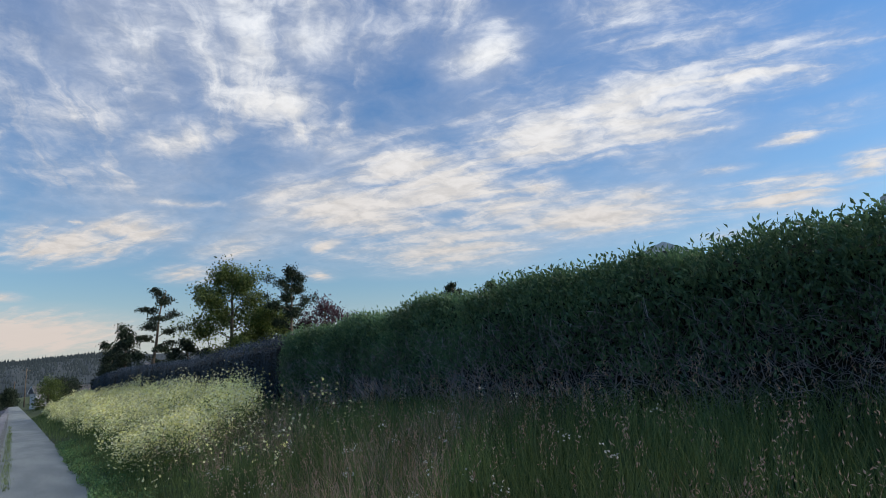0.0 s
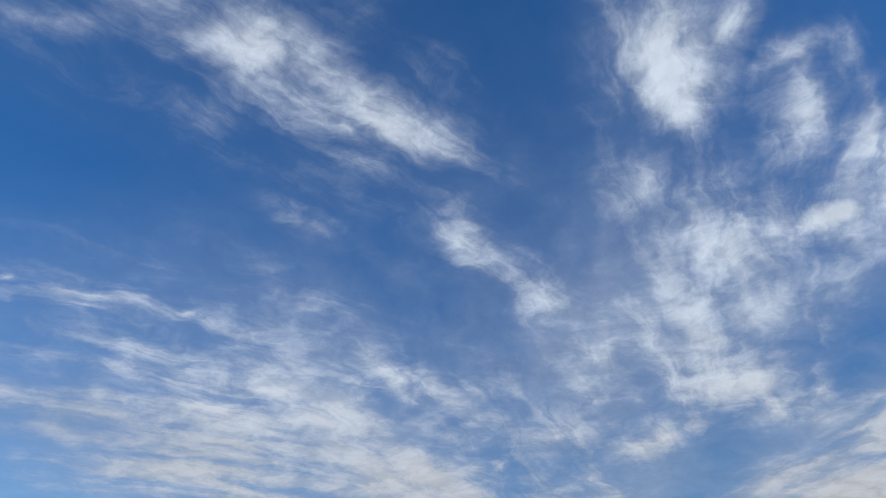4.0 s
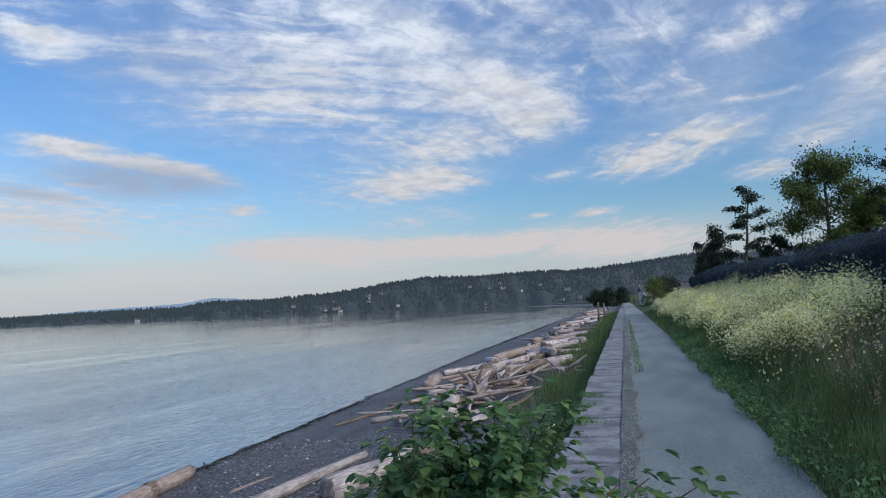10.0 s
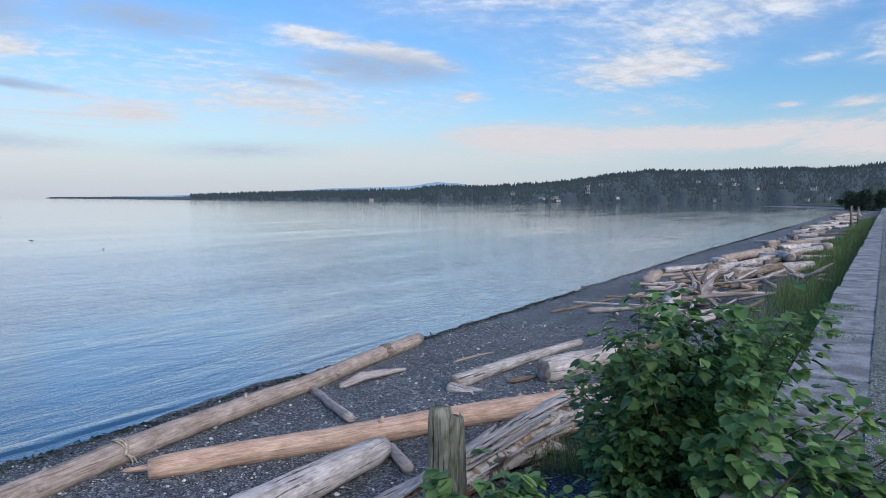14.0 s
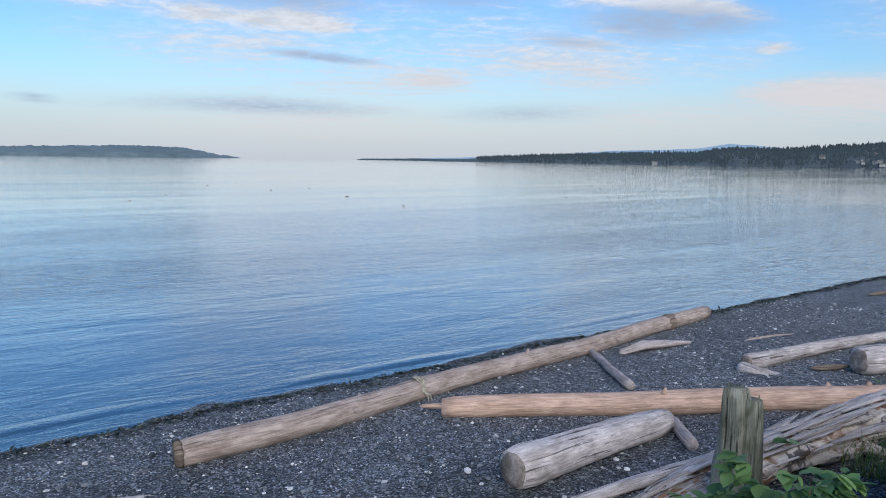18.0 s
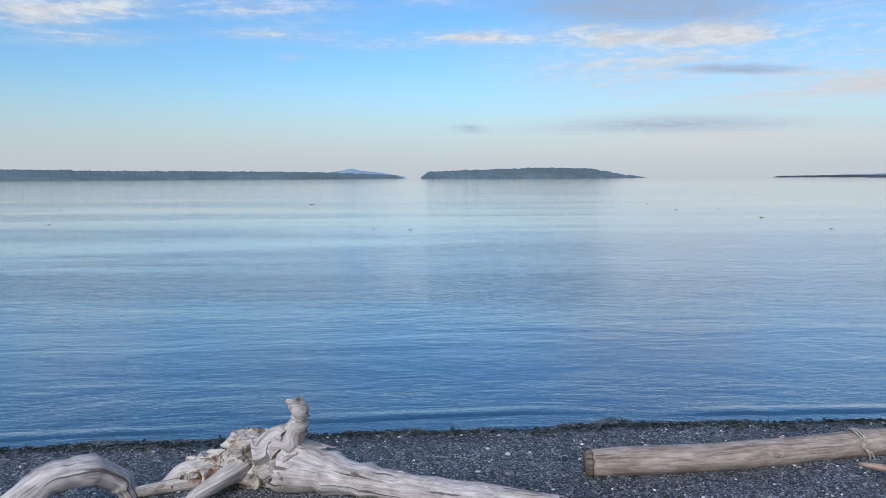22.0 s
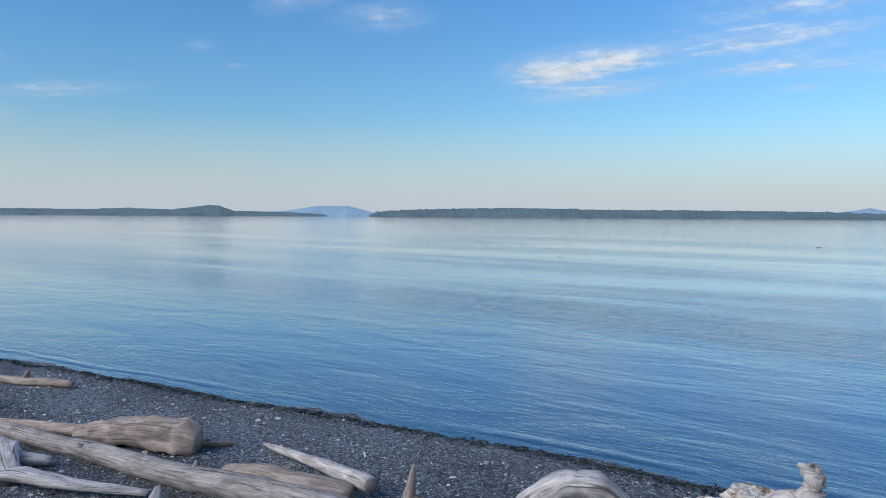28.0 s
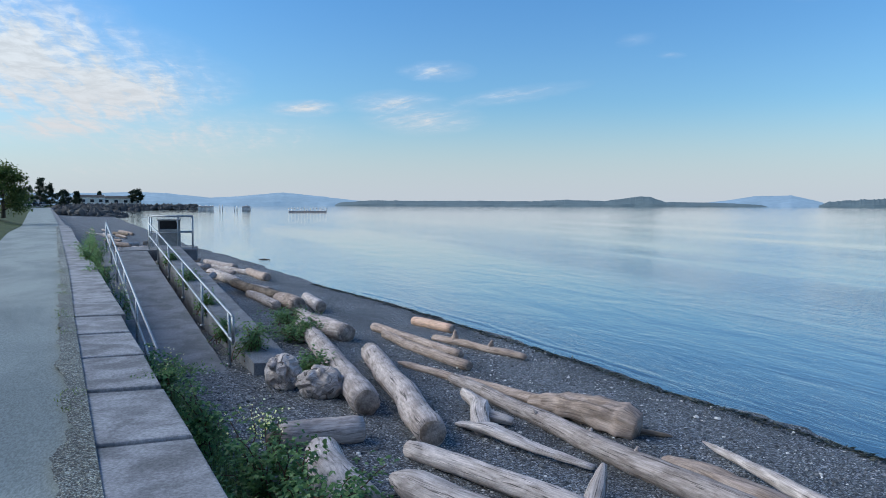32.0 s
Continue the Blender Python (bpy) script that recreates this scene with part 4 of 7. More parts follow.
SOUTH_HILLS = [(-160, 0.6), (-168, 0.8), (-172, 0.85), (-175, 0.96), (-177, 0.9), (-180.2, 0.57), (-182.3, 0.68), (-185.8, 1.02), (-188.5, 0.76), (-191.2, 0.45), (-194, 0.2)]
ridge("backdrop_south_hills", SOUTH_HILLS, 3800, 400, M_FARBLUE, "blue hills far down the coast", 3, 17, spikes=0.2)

# ---- driftwood on the beach ----


def log(x0, y0, r0, x1, y1, r1, mat, label, seed, name="driftwood_log", bend=0.03, sides=18, rough=0.12, ends=(True, True), lift=(0, 0), stubs=0, group="driftwood", squash=1.0, sink=0.15):
    """A log lying on the shingle: body, sawn or broken ends, stubs of branches."""
    rng = random.Random(seed)
    a = Vector((x0, y0, beach_z(x0, y0) + r0 * (1 - sink) + lift[0]))
    b = Vector((x1, y1, beach_z(x1, y1) + r1 * (1 - sink) + lift[1]))
    length = (b - a).length
    base = thing(name, label, "log", group, at=((a.x + b.x) / 2, (a.y + b.y) / 2, (a.z + b.z) / 2 - (r0 + r1) / 2))
    o = base.location.copy()
    n = max(10, min(40, int(length / 0.16)))
    side = (b - a).cross(Vector((0, 0, 1))).normalized()
    pts, rad = [], []
    for i in range(n + 1):
        k = i / n
        w = math.sin(k * math.pi) * bend * length * math.sin(seed * 1.7) + 0.012 * length * noise.noise(Vector((k * 4, seed, 0)))
        pts.append(a.lerp(b, k) + side * w - o)
        r = r0 + (r1 - r0) * k
        r *= 1 + 0.045 * noise.noise(Vector((k * length * 1.3, seed * 2.2, 5)))
        edge = min(i, n - i)
        if edge == 0:
            r *= 0.88 if ends[0 if i == 0 else 1] else 0.35
        elif edge == 1 and not ends[0 if i < n / 2 else 1]:
            r *= 0.75
        rad.append(r)
    trunk = tube_mesh("trunk", pts, rad, mat, base, sides, rough, seed, squash)
    for which, (p, q, r) in enumerate(((pts[0], pts[1], rad[0]), (pts[-1], pts[-2], rad[-1]))):
        if ends[which] and r > 0.07:
            d = (p - q).normalized()
            tube_mesh("cut_end", [p - d * 0.004, p + d * 0.012, p + d * 0.016], [r * 0.93, r * 0.9, r * 0.4], M_ENDGRAIN, trunk, sides, rough, seed, squash, "grey weathered end grain")
    for s in range(stubs):
        k = rng.uniform(0.12, 0.88)
        p = pts[int(k * n)]
        r = rad[int(k * n)]
        th = rng.uniform(0.2, 2.9)
        out = side * math.cos(th) + Vector((0, 0, math.sin(th)))
        out = (out + (b - a).normalized() * rng.uniform(-0.4, 0.4)).normalized()
        tube_mesh("branch_stub", [p + out * r * 0.8, p + out * r * 1.12, p + out * (r * 1.15 + rng.uniform(0.01, 0.05))], [r * 0.28, r * 0.2, r * 0.12], mat, trunk, 7, 0.2, seed + s)
    return base


def knotty(name, pts, radii, mat, label, seed, limbs=(), rough=0.35, squash=0.8, sides=16, category="driftwood"):
    """A twisted piece of driftwood: a gnarled body and tapered limbs."""
    p0 = Vector(pts[0])
    low = min(Vector(p).z - r for p, r in zip(pts, radii))
    base = thing(name, label, category, "driftwood", at=(p0.x, p0.y, low))
    o = base.location
    dense, rad = [], []
    n = 7
    for i in range(len(pts) - 1):
        for k in range(n):
            f = k / n
            dense.append(Vector(pts[i]).lerp(Vector(pts[i + 1]), f) - o)
            rad.append(radii[i] + (radii[i + 1] - radii[i]) * f)
    dense.append(Vector(pts[-1]) - o)
    rad.append(radii[-1])
    rad[0] *= 0.6
    sm = [d.copy() for d in dense]
    for i in range(1, len(dense) - 1):
        sm[i] = (dense[i - 1] + dense[i] * 2 + dense[i + 1]) / 4
        rad[i] *= 1 + 0.18 * noise.noise(Vector((i * 0.5, seed, 0)))
    tube_mesh("body", sm, rad, mat, base, sides, rough, seed, squash)
    for j, (lp, lr) in enumerate(limbs):
        q, rr = [], []
        for i in range(len(lp) - 1):
            for k in range(5):
                f = k / 5
                w = Vector((noise.noise(Vector((i + f, seed + j, 1))), noise.noise(Vector((i + f, seed + j, 2))), noise.noise(Vector((i + f, seed + j, 3))))) * lr[0] * 0.5
                q.append(Vector(lp[i]).lerp(Vector(lp[i + 1]), f) - o + w)
                rr.append(lr[i] + (lr[i + 1] - lr[i]) * f)
        q.append(Vector(lp[-1]) - o)
        rr.append(lr[-1])
        tube_mesh("root", q, rr, mat, base, 16, max(rough, 0.3), seed + j * 3)
    return base


def root_wood():
    """Bleached wood with rust-brown heartwood showing where it is torn."""
    m = wood_material("torn_root_wood", (0.66, 0.59, 0.53), (0.33, 0.28, 0.24), 1.0, 0.7)
    t = m.node_tree
    b = t.nodes["Principled BSDF"]
    src = b.inputs["Base Color"].links[0].from_socket
    co = t.nodes.new("ShaderNodeTexCoord").outputs["Object"]
    rust = ramp_node(t, noise_node(t, mapped(t, co, scale=(1, 1, 1.6)), 3.2, 5.0, 0.6, 0.6), 0.51, 0.60, 0.0, 0.85)
    # near-black spots put the shade of hollows into the colour
    hollow_shade = ramp_node(t, noise_node(t, co, 7.0, 5.0, 0.65, 0.8), 0.38, 0.46, 0.85, 0.0)
    col = mix_color(t, rust, src, (0.22, 0.11, 0.055))
    col = mix_color(t, hollow_shade, col, (0.06, 0.05, 0.042))
    t.links.new(col, b.inputs["Base Color"])
    return m


M_ROOTWOOD = root_wood()

# long pale logs beside the post
long_log = log(-7.56, 1.99, 0.155, -9.07, 13.53, 0.15, M_TANWOOD, "long pale driftwood log with a loop of rope, by the water", 1, bend=0.004, stubs=5, rough=0.06)
for sx_, sy_, ex_, ey_, r_, word in ((-7.575, 1.91, -7.565, 2.0, 0.135, "charred black butt"), (-8.82, 11.75, -8.87, 12.05, 0.158, "dark broken notch with bark")):
    lo = long_log.location
    p0_, p1_ = Vector((sx_, sy_, beach_z(sx_, sy_) + 0.13)) - lo, Vector((ex_, ey_, beach_z(ex_, ey_) + 0.135)) - lo
    tube_mesh("bark_patch", [p0_, p0_.lerp(p1_, 0.3), p0_.lerp(p1_, 0.7), p1_], [r_ * 0.8, r_, r_ * 1.02, r_ * 0.85], M_BROWNWOOD, long_log, 16, 0.3, 4, 1.0, word)
log(-7.11, 5.06, 0.14, -3.25, 10.17, 0.165, M_PINKWOOD, "smooth pinkish peeled log with small knots", 2, bend=0.006, stubs=5, rough=0.07)
knotty("driftwood_splinter", [(-7.45, 4.95, -1.52), (-7.0, 5.3, -1.45), (-6.7, 5.6, -1.42)], [0.03, 0.06, 0.05], M_PINKWOOD, "split splinter of the peeled log's broken end", 21)
log(-4.90, 4.31, 0.21, -4.99, 6.69, 0.15, M_WHITEWOOD, "thick bleached log with long cracks", 3, bend=0.01, rough=0.12)
log(-8.35, 9.09, 0.06, -6.35, 7.75, 0.075, M_DRIFT, "thin silver driftwood pole", 4, bend=0.01, rough=0.08)
log(-5.05, 6.92, 0.07, -4.43, 6.41, 0.075, M_DRIFT, "short silver driftwood pole end", 5, bend=0.0, rough=0.08)
knotty("driftwood_branch", [(-7.9, 9.34, -1.6), (-7.85, 9.9, -1.52), (-7.75, 10.4, -1.55), (-7.65, 10.94, -1.58)], [0.06, 0.11, 0.09, 0.04], M_DRIFT, "short forked piece of silver driftwood", 6, limbs=[([(-7.85, 9.9, -1.55), (-7.98, 9.45, -1.6)], [0.06, 0.05])])
log(-5.98, 9.99, 0.13, -5.42, 14.36, 0.075, M_WHITEWOOD, "bleached log tapering from a knobbed root end", 7, bend=0.02, rough=0.14)
knotty("driftwood_root_end", [(-6.05, 9.9, -1.45), (-5.75, 9.95, -1.5), (-5.45, 10.15, -1.5)], [0.13, 0.14, 0.05], M_WHITEWOOD, "rounded bleached root foot of a drift log", 8)
SLAB_LINE = [(-3.85, 4.7, -1.35), (-3.75, 5.4, -1.25), (-3.55, 6.6, -1.12), (-3.3, 7.9, -1.02), (-3.1, 8.7, -1.05)]
slab = knotty("driftwood_slab", SLAB_LINE, [0.08, 0.17, 0.22, 0.24, 0.17], M_ROOTWOOD, "broad bleached slab of a split tree trunk with flaking grain", 9, rough=0.42, squash=0.75, sides=30,
              limbs=[([(-3.2, 8.5, -0.95), (-2.85, 8.9, -1.05)], [0.12, 0.05]), ([(-3.5, 7.0, -1.0), (-3.05, 7.6, -1.2)], [0.12, 0.05])])
log(-4.25, 4.3, 0.05, -3.98, 6.25, 0.09, M_WHITEWOOD, "slender bleached branch beside a split trunk", 10, bend=0.02)
log(-3.55, 4.2, 0.10, -3.45, 5.6, 0.12, M_DRIFT, "grey drift log half hidden by brambles", 11)
log(-4.79, 10.95, 0.21, -4.19, 13.52, 0.17, M_WHITEWOOD, "bleached log with a dark splintered butt", 12, rough=0.2)
log(-4.19, 12.8, 0.13, -3.75, 14.6, 0.15, M_BROWNWOOD, "dark weathered log lying on the bank", 13)
log(-7.1, 11.85, 0.03, -6.84, 13.05, 0.02, M_TANWOOD, "thin tan stick on the shingle", 14, ends=(False, False), sides=8)
log(-8.1, 19.0, 0.05, -7.3, 22.5, 0.04, M_BROWNWOOD, "dark waterlogged branch on the shingle", 15, ends=(False, False), sides=8)
log(-5.3, 10.6, 0.05, -5.0, 11.2, 0.04, M_BROWNWOOD, "short dark chunk of driftwood", 16, ends=(False, False), sides=8)


def split_post():
    """The old mooring post, split from the top."""
    base = thing("wooden_post", "old grey-green wooden post split down the middle with lichen", "post", at=(-3.24, 5.29, beach_z(-3.24, 5.29) - 0.05))
    for name, dx, w, top, lean, sd in (("post_half", -0.062, 0.108, 1.19, -0.012, 3), ("post_half", 0.072, 0.08, 1.11, 0.012, 8)):
        pts, rad = [], []
        for i in range(16):
            k = i / 15
            pts.append((dx * 0.85 + lean * k, dx * 0.52, top * k))
            rad.append(w * (1.08 - 0.14 * k) * (0.85 if i == 15 else 1.0))
        tube_mesh(name, pts, rad, M_MOSSWOOD, base, 18, 0.34, sd)
    for j, (dx, dy, h) in enumerate(((-0.12, -0.03, 1.22), (-0.05, -0.02, 1.20), (0.09, 0.05, 1.15))):
        tube_mesh("splinter", [(dx, dy, h - 0.35), (dx, dy, h - 0.1), (dx + 0.01, dy, h)], [0.03, 0.028, 0.006], M_MOSSWOOD, base, 6, 0.3, j)
    tube_mesh("post_half", [(0, 0, 0), (0, 0, 0.45), (0, 0, 0.6)], [0.14, 0.13, 0.08], M_MOSSWOOD, base, 14, 0.2, 5)


split_post()


def rope_loop():
    base = thing("rope", "frayed pale rope tied round a drift log", "rope", at=(-7.98, 5.25, beach_z(-7.98, 5.25)))
    for j in range(3):
        pts = []
        for i in range(17):
            th = -0.4 + i / 16 * 3.5
            pts.append((-math.cos(th) * 0.172, 0.03 * j - 0.03 + 0.02 * math.sin(th * 3 + j), 0.135 + math.sin(th) * 0.172))
        tube_mesh("strand", pts, [0.011] * 17, M_ROPE, base, 6, 0.1, j)
    for j in range(2):
        pts = [(0.17, 0.0, 0.15), (0.21, 0.03 + 0.04 * j, 0.10), (0.215, 0.05 + 0.05 * j, 0.04), (0.23, 0.02 + 0.08 * j, 0.01)]
        tube_mesh("strand", pts, [0.01] * 4, M_ROPE, base, 6, 0.1, j + 7)


M_ROPE = material("old_rope", (0.42, 0.38, 0.30), (0.28, 0.25, 0.2), rough=0.95, scale=20, fine=150, bump=0.4, bump_dist=0.004)
rope_loop()

# the great root and its neighbours
def gnarl(name, at, dims, mat, parent, seed, amp=0.3, turn=0.0):
    """A lump of twisted root wood with folds, torn edges and deep hollows."""
    bm = bmesh.new()
    bmesh.ops.create_icosphere(bm, subdivisions=6, radius=1.0)
    for v in bm.verts:
        p = v.co.copy()
        q = p * 1.1 + Vector((seed, 0, 0))
        bend = Vector((noise.noise(q * 1.1), noise.noise(q * 1.1 + Vector((5, 1, 3))), noise.noise(q * 1.1 + Vector((2, 8, 4)))))
        q2 = q + bend * 0.9
        ridge_ = 1.0 - abs(noise.noise(q2 * 1.0)) * 2.0
        fold = 1.0 - abs(noise.noise(Vector((q2.x * 2.0, q2.y * 2.0, q2.z * 2.6)))) * 2.0
        hole = max(0.0, noise.noise(q2 * 1.4 + Vector((9, 4, 2))) - 0.15) * 2.4
        tear = noise.noise(Vector((q2.x * 14, q2.y * 5, q2.z * 14)))
        r = 1.0 + amp * (ridge_ - 0.5) + amp * 0.28 * (fold - 0.5) - hole * amp * 1.7 + 0.02 * tear + 0.03 * noise.noise(q * 22)
        v.co = Vector((p.x * dims[0], p.y * dims[1], p.z * dims[2])) * max(0.38, r)
    uv = bm.loops.layers.uv.new("UVMap")
    for f in bm.faces:
        f.smooth = True
        for lp in f.loops:
            c = lp.vert.co
            lp[uv].uv = (c.y * 1.2 + 0.5 * noise.noise(c * 4), c.z * 1.1 + c.x * 0.7 + 0.3 * noise.noise(c * 5))
    bmesh.ops.transform(bm, matrix=Matrix.Translation(at) @ Matrix.Rotation(turn, 4, "Z"), verts=bm.verts)
    return part(name, bm, mat, parent, smooth=True)


def splinters(base, pts, radii, count, mat, seed, size=0.3, spread=1.3, thick=1.0):
    """Torn strips of grain that stand off along the upper side of a piece."""
    rng = random.Random(seed)
    o = base.location
    for i in range(count):
        k = rng.uniform(0.03, 0.95) * (len(pts) - 1)
        n = min(len(pts) - 2, int(k))
        f = k - n
        p = Vector(pts[n]).lerp(Vector(pts[n + 1]), f) - o
        d = (Vector(pts[n + 1]) - Vector(pts[n])).normalized()
        r = radii[n] + (radii[n + 1] - radii[n]) * f
        side = d.cross(Vector((0, 0, 1))).normalized()
        th = rng.uniform(-spread, spread)
        out = (side * math.sin(th) + d.cross(side) * -math.cos(th)).normalized()
        if out.z < 0:
            out.z = -out.z
        a = p + out * r * 0.86
        ln = size * rng.uniform(0.5, 1.5)
        w = rng.uniform(0.012, 0.035) * thick
        b = a + d * ln * 0.6 + out * rng.uniform(0.0, 0.03)
        c = a + d * ln + out * rng.uniform(-0.02, 0.06)
        tube_mesh("splinter", [a, b, c], [w * 0.5, w, w * 0.15], mat, base, 6, 0.4, seed + i, 0.5)


splinters(slab, SLAB_LINE, [0.13, 0.22, 0.28, 0.29, 0.22], 70, M_WHITEWOOD, 3, 0.9, 1.4, 1.7)
splinters(slab, SLAB_LINE, [0.12, 0.21, 0.26, 0.28, 0.2], 24, M_ROOTWOOD, 5, 0.5, 1.3, 1.8)
STUMP_LINE = [(-7.55, -1.45, -1.37), (-7.4, -1.05, -1.40), (-7.25, -0.65, -1.45), (-7.1, -0.2, -1.48), (-6.85, 0.55, -1.50), (-6.55, 1.4, -1.50)]
stump = knotty("root_stump_log", STUMP_LINE, [0.33, 0.25, 0.19, 0.165, 0.15, 0.14], M_WHITEWOOD,
               "bleached tree trunk with a gnarled upturned root mass", 31, rough=0.14, squash=0.95, sides=34,
               limbs=[([(-7.52, -1.52, -1.32), (-7.47, -1.33, -1.11), (-7.44, -1.21, -0.97), (-7.45, -1.17, -0.85), (-7.49, -1.21, -0.76), (-7.52, -1.32, -0.70)], [0.30, 0.17, 0.105, 0.095, 0.08, 0.02]),
                      ([(-7.6, -2.0, -1.35), (-7.5, -2.35, -1.42), (-7.45, -2.6, -1.56)], [0.12, 0.09, 0.05]),
                      ([(-7.45, -1.75, -1.35), (-7.2, -2.0, -1.45), (-7.1, -2.25, -1.58)], [0.12, 0.09, 0.05])])
so = stump.location
gnarl("root_mass", Vector((-7.62, -1.72, -1.38)) - so, (0.28, 0.44, 0.28), M_ROOTWOOD, stump, 3.0, 0.42)
gnarl("root_mass", Vector((-7.58, -2.10, -1.50)) - so, (0.24, 0.34, 0.20), M_ROOTWOOD, stump, 7.0, 0.45)
gnarl("root_mass", Vector((-7.42, -1.35, -1.34)) - so, (0.20, 0.28, 0.20), M_ROOTWOOD, stump, 11.0, 0.4)
splinters(stump, STUMP_LINE, [0.33, 0.25, 0.19, 0.165, 0.15, 0.14], 14, M_WHITEWOOD, 4, 0.35)
knotty("driftwood_arch", [(-6.45, -3.9, -1.62), (-6.62, -3.72, -1.38), (-6.85, -3.45, -1.19), (-7.05, -3.15, -1.20), (-7.22, -2.95, -1.40), (-7.25, -2.85, -1.62)], [0.16, 0.17, 0.18, 0.18, 0.15, 0.10], M_WHITEWOOD, "arched bleached root standing out of the shingle", 33, rough=0.2)
knotty("driftwood_stub", [(-6.16, -5.02, -1.6), (-6.18, -5.0, -1.40), (-6.2, -4.97, -1.13)], [0.11, 0.07, 0.02], M_TANWOOD, "pointed broken stub of wood", 34, rough=0.25)
log(-6.12, -5.0, 0.05, -6.75, -3.8, 0.05, M_BROWNWOOD, "flat reddish-brown plank on the shingle", 35, ends=(True, True), squash=0.5, name="driftwood_plank")
log(-7.2, -2.9, 0.06, -7.5, -2.2, 0.07, M_ROOTWOOD, "bleached root lying by a stump", 36, rough=0.3)
# logs between the root and the ramp
log(-4.16, -11.64, 0.10, -5.15, -4.9, 0.165, M_DRIFT, "long silver log lying across the shingle", 41, bend=0.006, stubs=3, rough=0.08)
knotty("driftwood_branch", [(-5.45, -7.4, -1.5), (-5.5, -6.8, -1.42), (-5.55, -6.2, -1.42), (-5.75, -5.5, -1.45)], [0.06, 0.13, 0.15, 0.10], M_TANWOOD, "rough split log with torn grain", 42, rough=0.35)
log(-6.42, -7.85, 0.035, -5.85, -5.3, 0.105, M_WHITEWOOD, "tapered bleached driftwood spar", 43, bend=0.008, ends=(False, True), lift=(0.03, 0.10))
log(-2.3, -7.95, 0.115, -3.5, -5.9, 0.125, M_WHITEWOOD, "bleached log with a knot hole", 44, bend=0.01, rough=0.1)
log(-1.26, -7.98, 0.19, -1.33, -5.9, 0.25, M_WHITEWOOD, "thick bleached log with deep cracks by the wall", 45, rough=0.08, ends=(False, True))
log(-1.85, -6.95, 0.17, -2.6, -5.4, 0.2, M_WHITEWOOD, "bleached rounded end of drift log", 46, rough=0.1, ends=(False, True))
knotty("driftwood_stub", [(-3.75, -6.3, -1.45), (-3.95, -6.5, -1.3), (-4.1, -6.62, -1.12)], [0.12, 0.10, 0.03], M_WHITEWOOD, "broken bleached branch stub", 47)
log(-0.87, -8.50, 0.15, -1.89, -8.64, 0.17, M_DRIFT, "short grey log with a broken dark butt", 48, rough=0.14)
knotty("driftwood_root_end", [(-0.72, -8.45, -1.1), (-0.95, -8.5, -1.05), (-1.1, -8.55, -1.05)], [0.07, 0.13, 0.10], M_BROWNWOOD, "dark broken butt of a short log", 49)
log(-3.15, -13.69, 0.20, -2.70, -8.26, 0.205, M_DRIFT, "thick silver log with a sawn end", 50, bend=0.004, rough=0.07)
knotty("driftwood_branch", [(-3.3, -9.05, -1.33), (-3.55, -8.5, -1.25), (-3.9, -7.8, -1.33), (-4.3, -7.15, -1.38)], [0.05, 0.13, 0.08, 0.05], M_WHITEWOOD, "forked bleached driftwood branch piece", 51, rough=0.3, squash=0.6,
       limbs=[([(-3.5, -8.6, -1.3), (-3.8, -9.4, -1.25), (-3.9, -10.3, -1.3)], [0.10, 0.13, 0.09]), ([(-3.8, -9.3, -1.3), (-4.1, -8.95, -1.36)], [0.09, 0.05])])
log(-4.1, -17.41, 0.12, -5.12, -13.79, 0.10, M_TANWOOD, "tan drift log lying on shingle", 52, rough=0.12)
log(-4.1, -16.33, 0.10, -4.85, -12.6, 0.105, M_TANWOOD, "tan drift log with a sawn end", 53)
log(-5.49, -18.54, 0.125, -6.12, -17.13, 0.125, M_PINKWOOD, "short tan log by the water", 54)
knotty("driftwood_branch", [(-5.3, -16.2, -1.58), (-5.65, -15.4, -1.55), (-6.1, -14.5, -1.58), (-6.52, -13.57, -1.58)], [0.12, 0.10, 0.12, 0.07], M_TANWOOD, "knobbly tan branch near the water", 55, limbs=[([(-5.6, -15.5, -1.5), (-5.6, -15.45, -1.28)], [0.08, 0.03]), ([(-6.1, -14.5, -1.5), (-6.1, -14.4, -1.36)], [0.07, 0.03])])
log(-3.6, -13.2, 0.06, -5.15, -9.9, 0.10, M_TANWOOD, "thin tan log running into a heavy root", 56, bend=0.01, ends=(False, True))
knotty("driftwood_root_end", [(-4.85, -9.95, -1.40), (-5.1, -9.5, -1.34), (-5.35, -8.9, -1.32), (-5.6, -8.45, -1.38), (-5.7, -8.3, -1.42)], [0.10, 0.17, 0.24, 0.25, 0.20], M_TANWOOD, "heavy tan root butt with a broken end", 57, rough=0.45, squash=0.9, sides=26)
log(-5.75, -8.5, 0.05, -6.2, -8.2, 0.03, M_BROWNWOOD, "dark splinter of wood", 58, ends=(False, False), sides=8)
log(-2.28, -17.34, 0.19, -2.20, -9.72, 0.22, M_DRIFT, "long thick silver log beside the ramp", 59, bend=0.004, rough=0.07)
log(-2.45, -19.21, 0.17, -3.08, -15.67, 0.23, M_DRIFT, "thick weathered log with a round sawn end", 60)


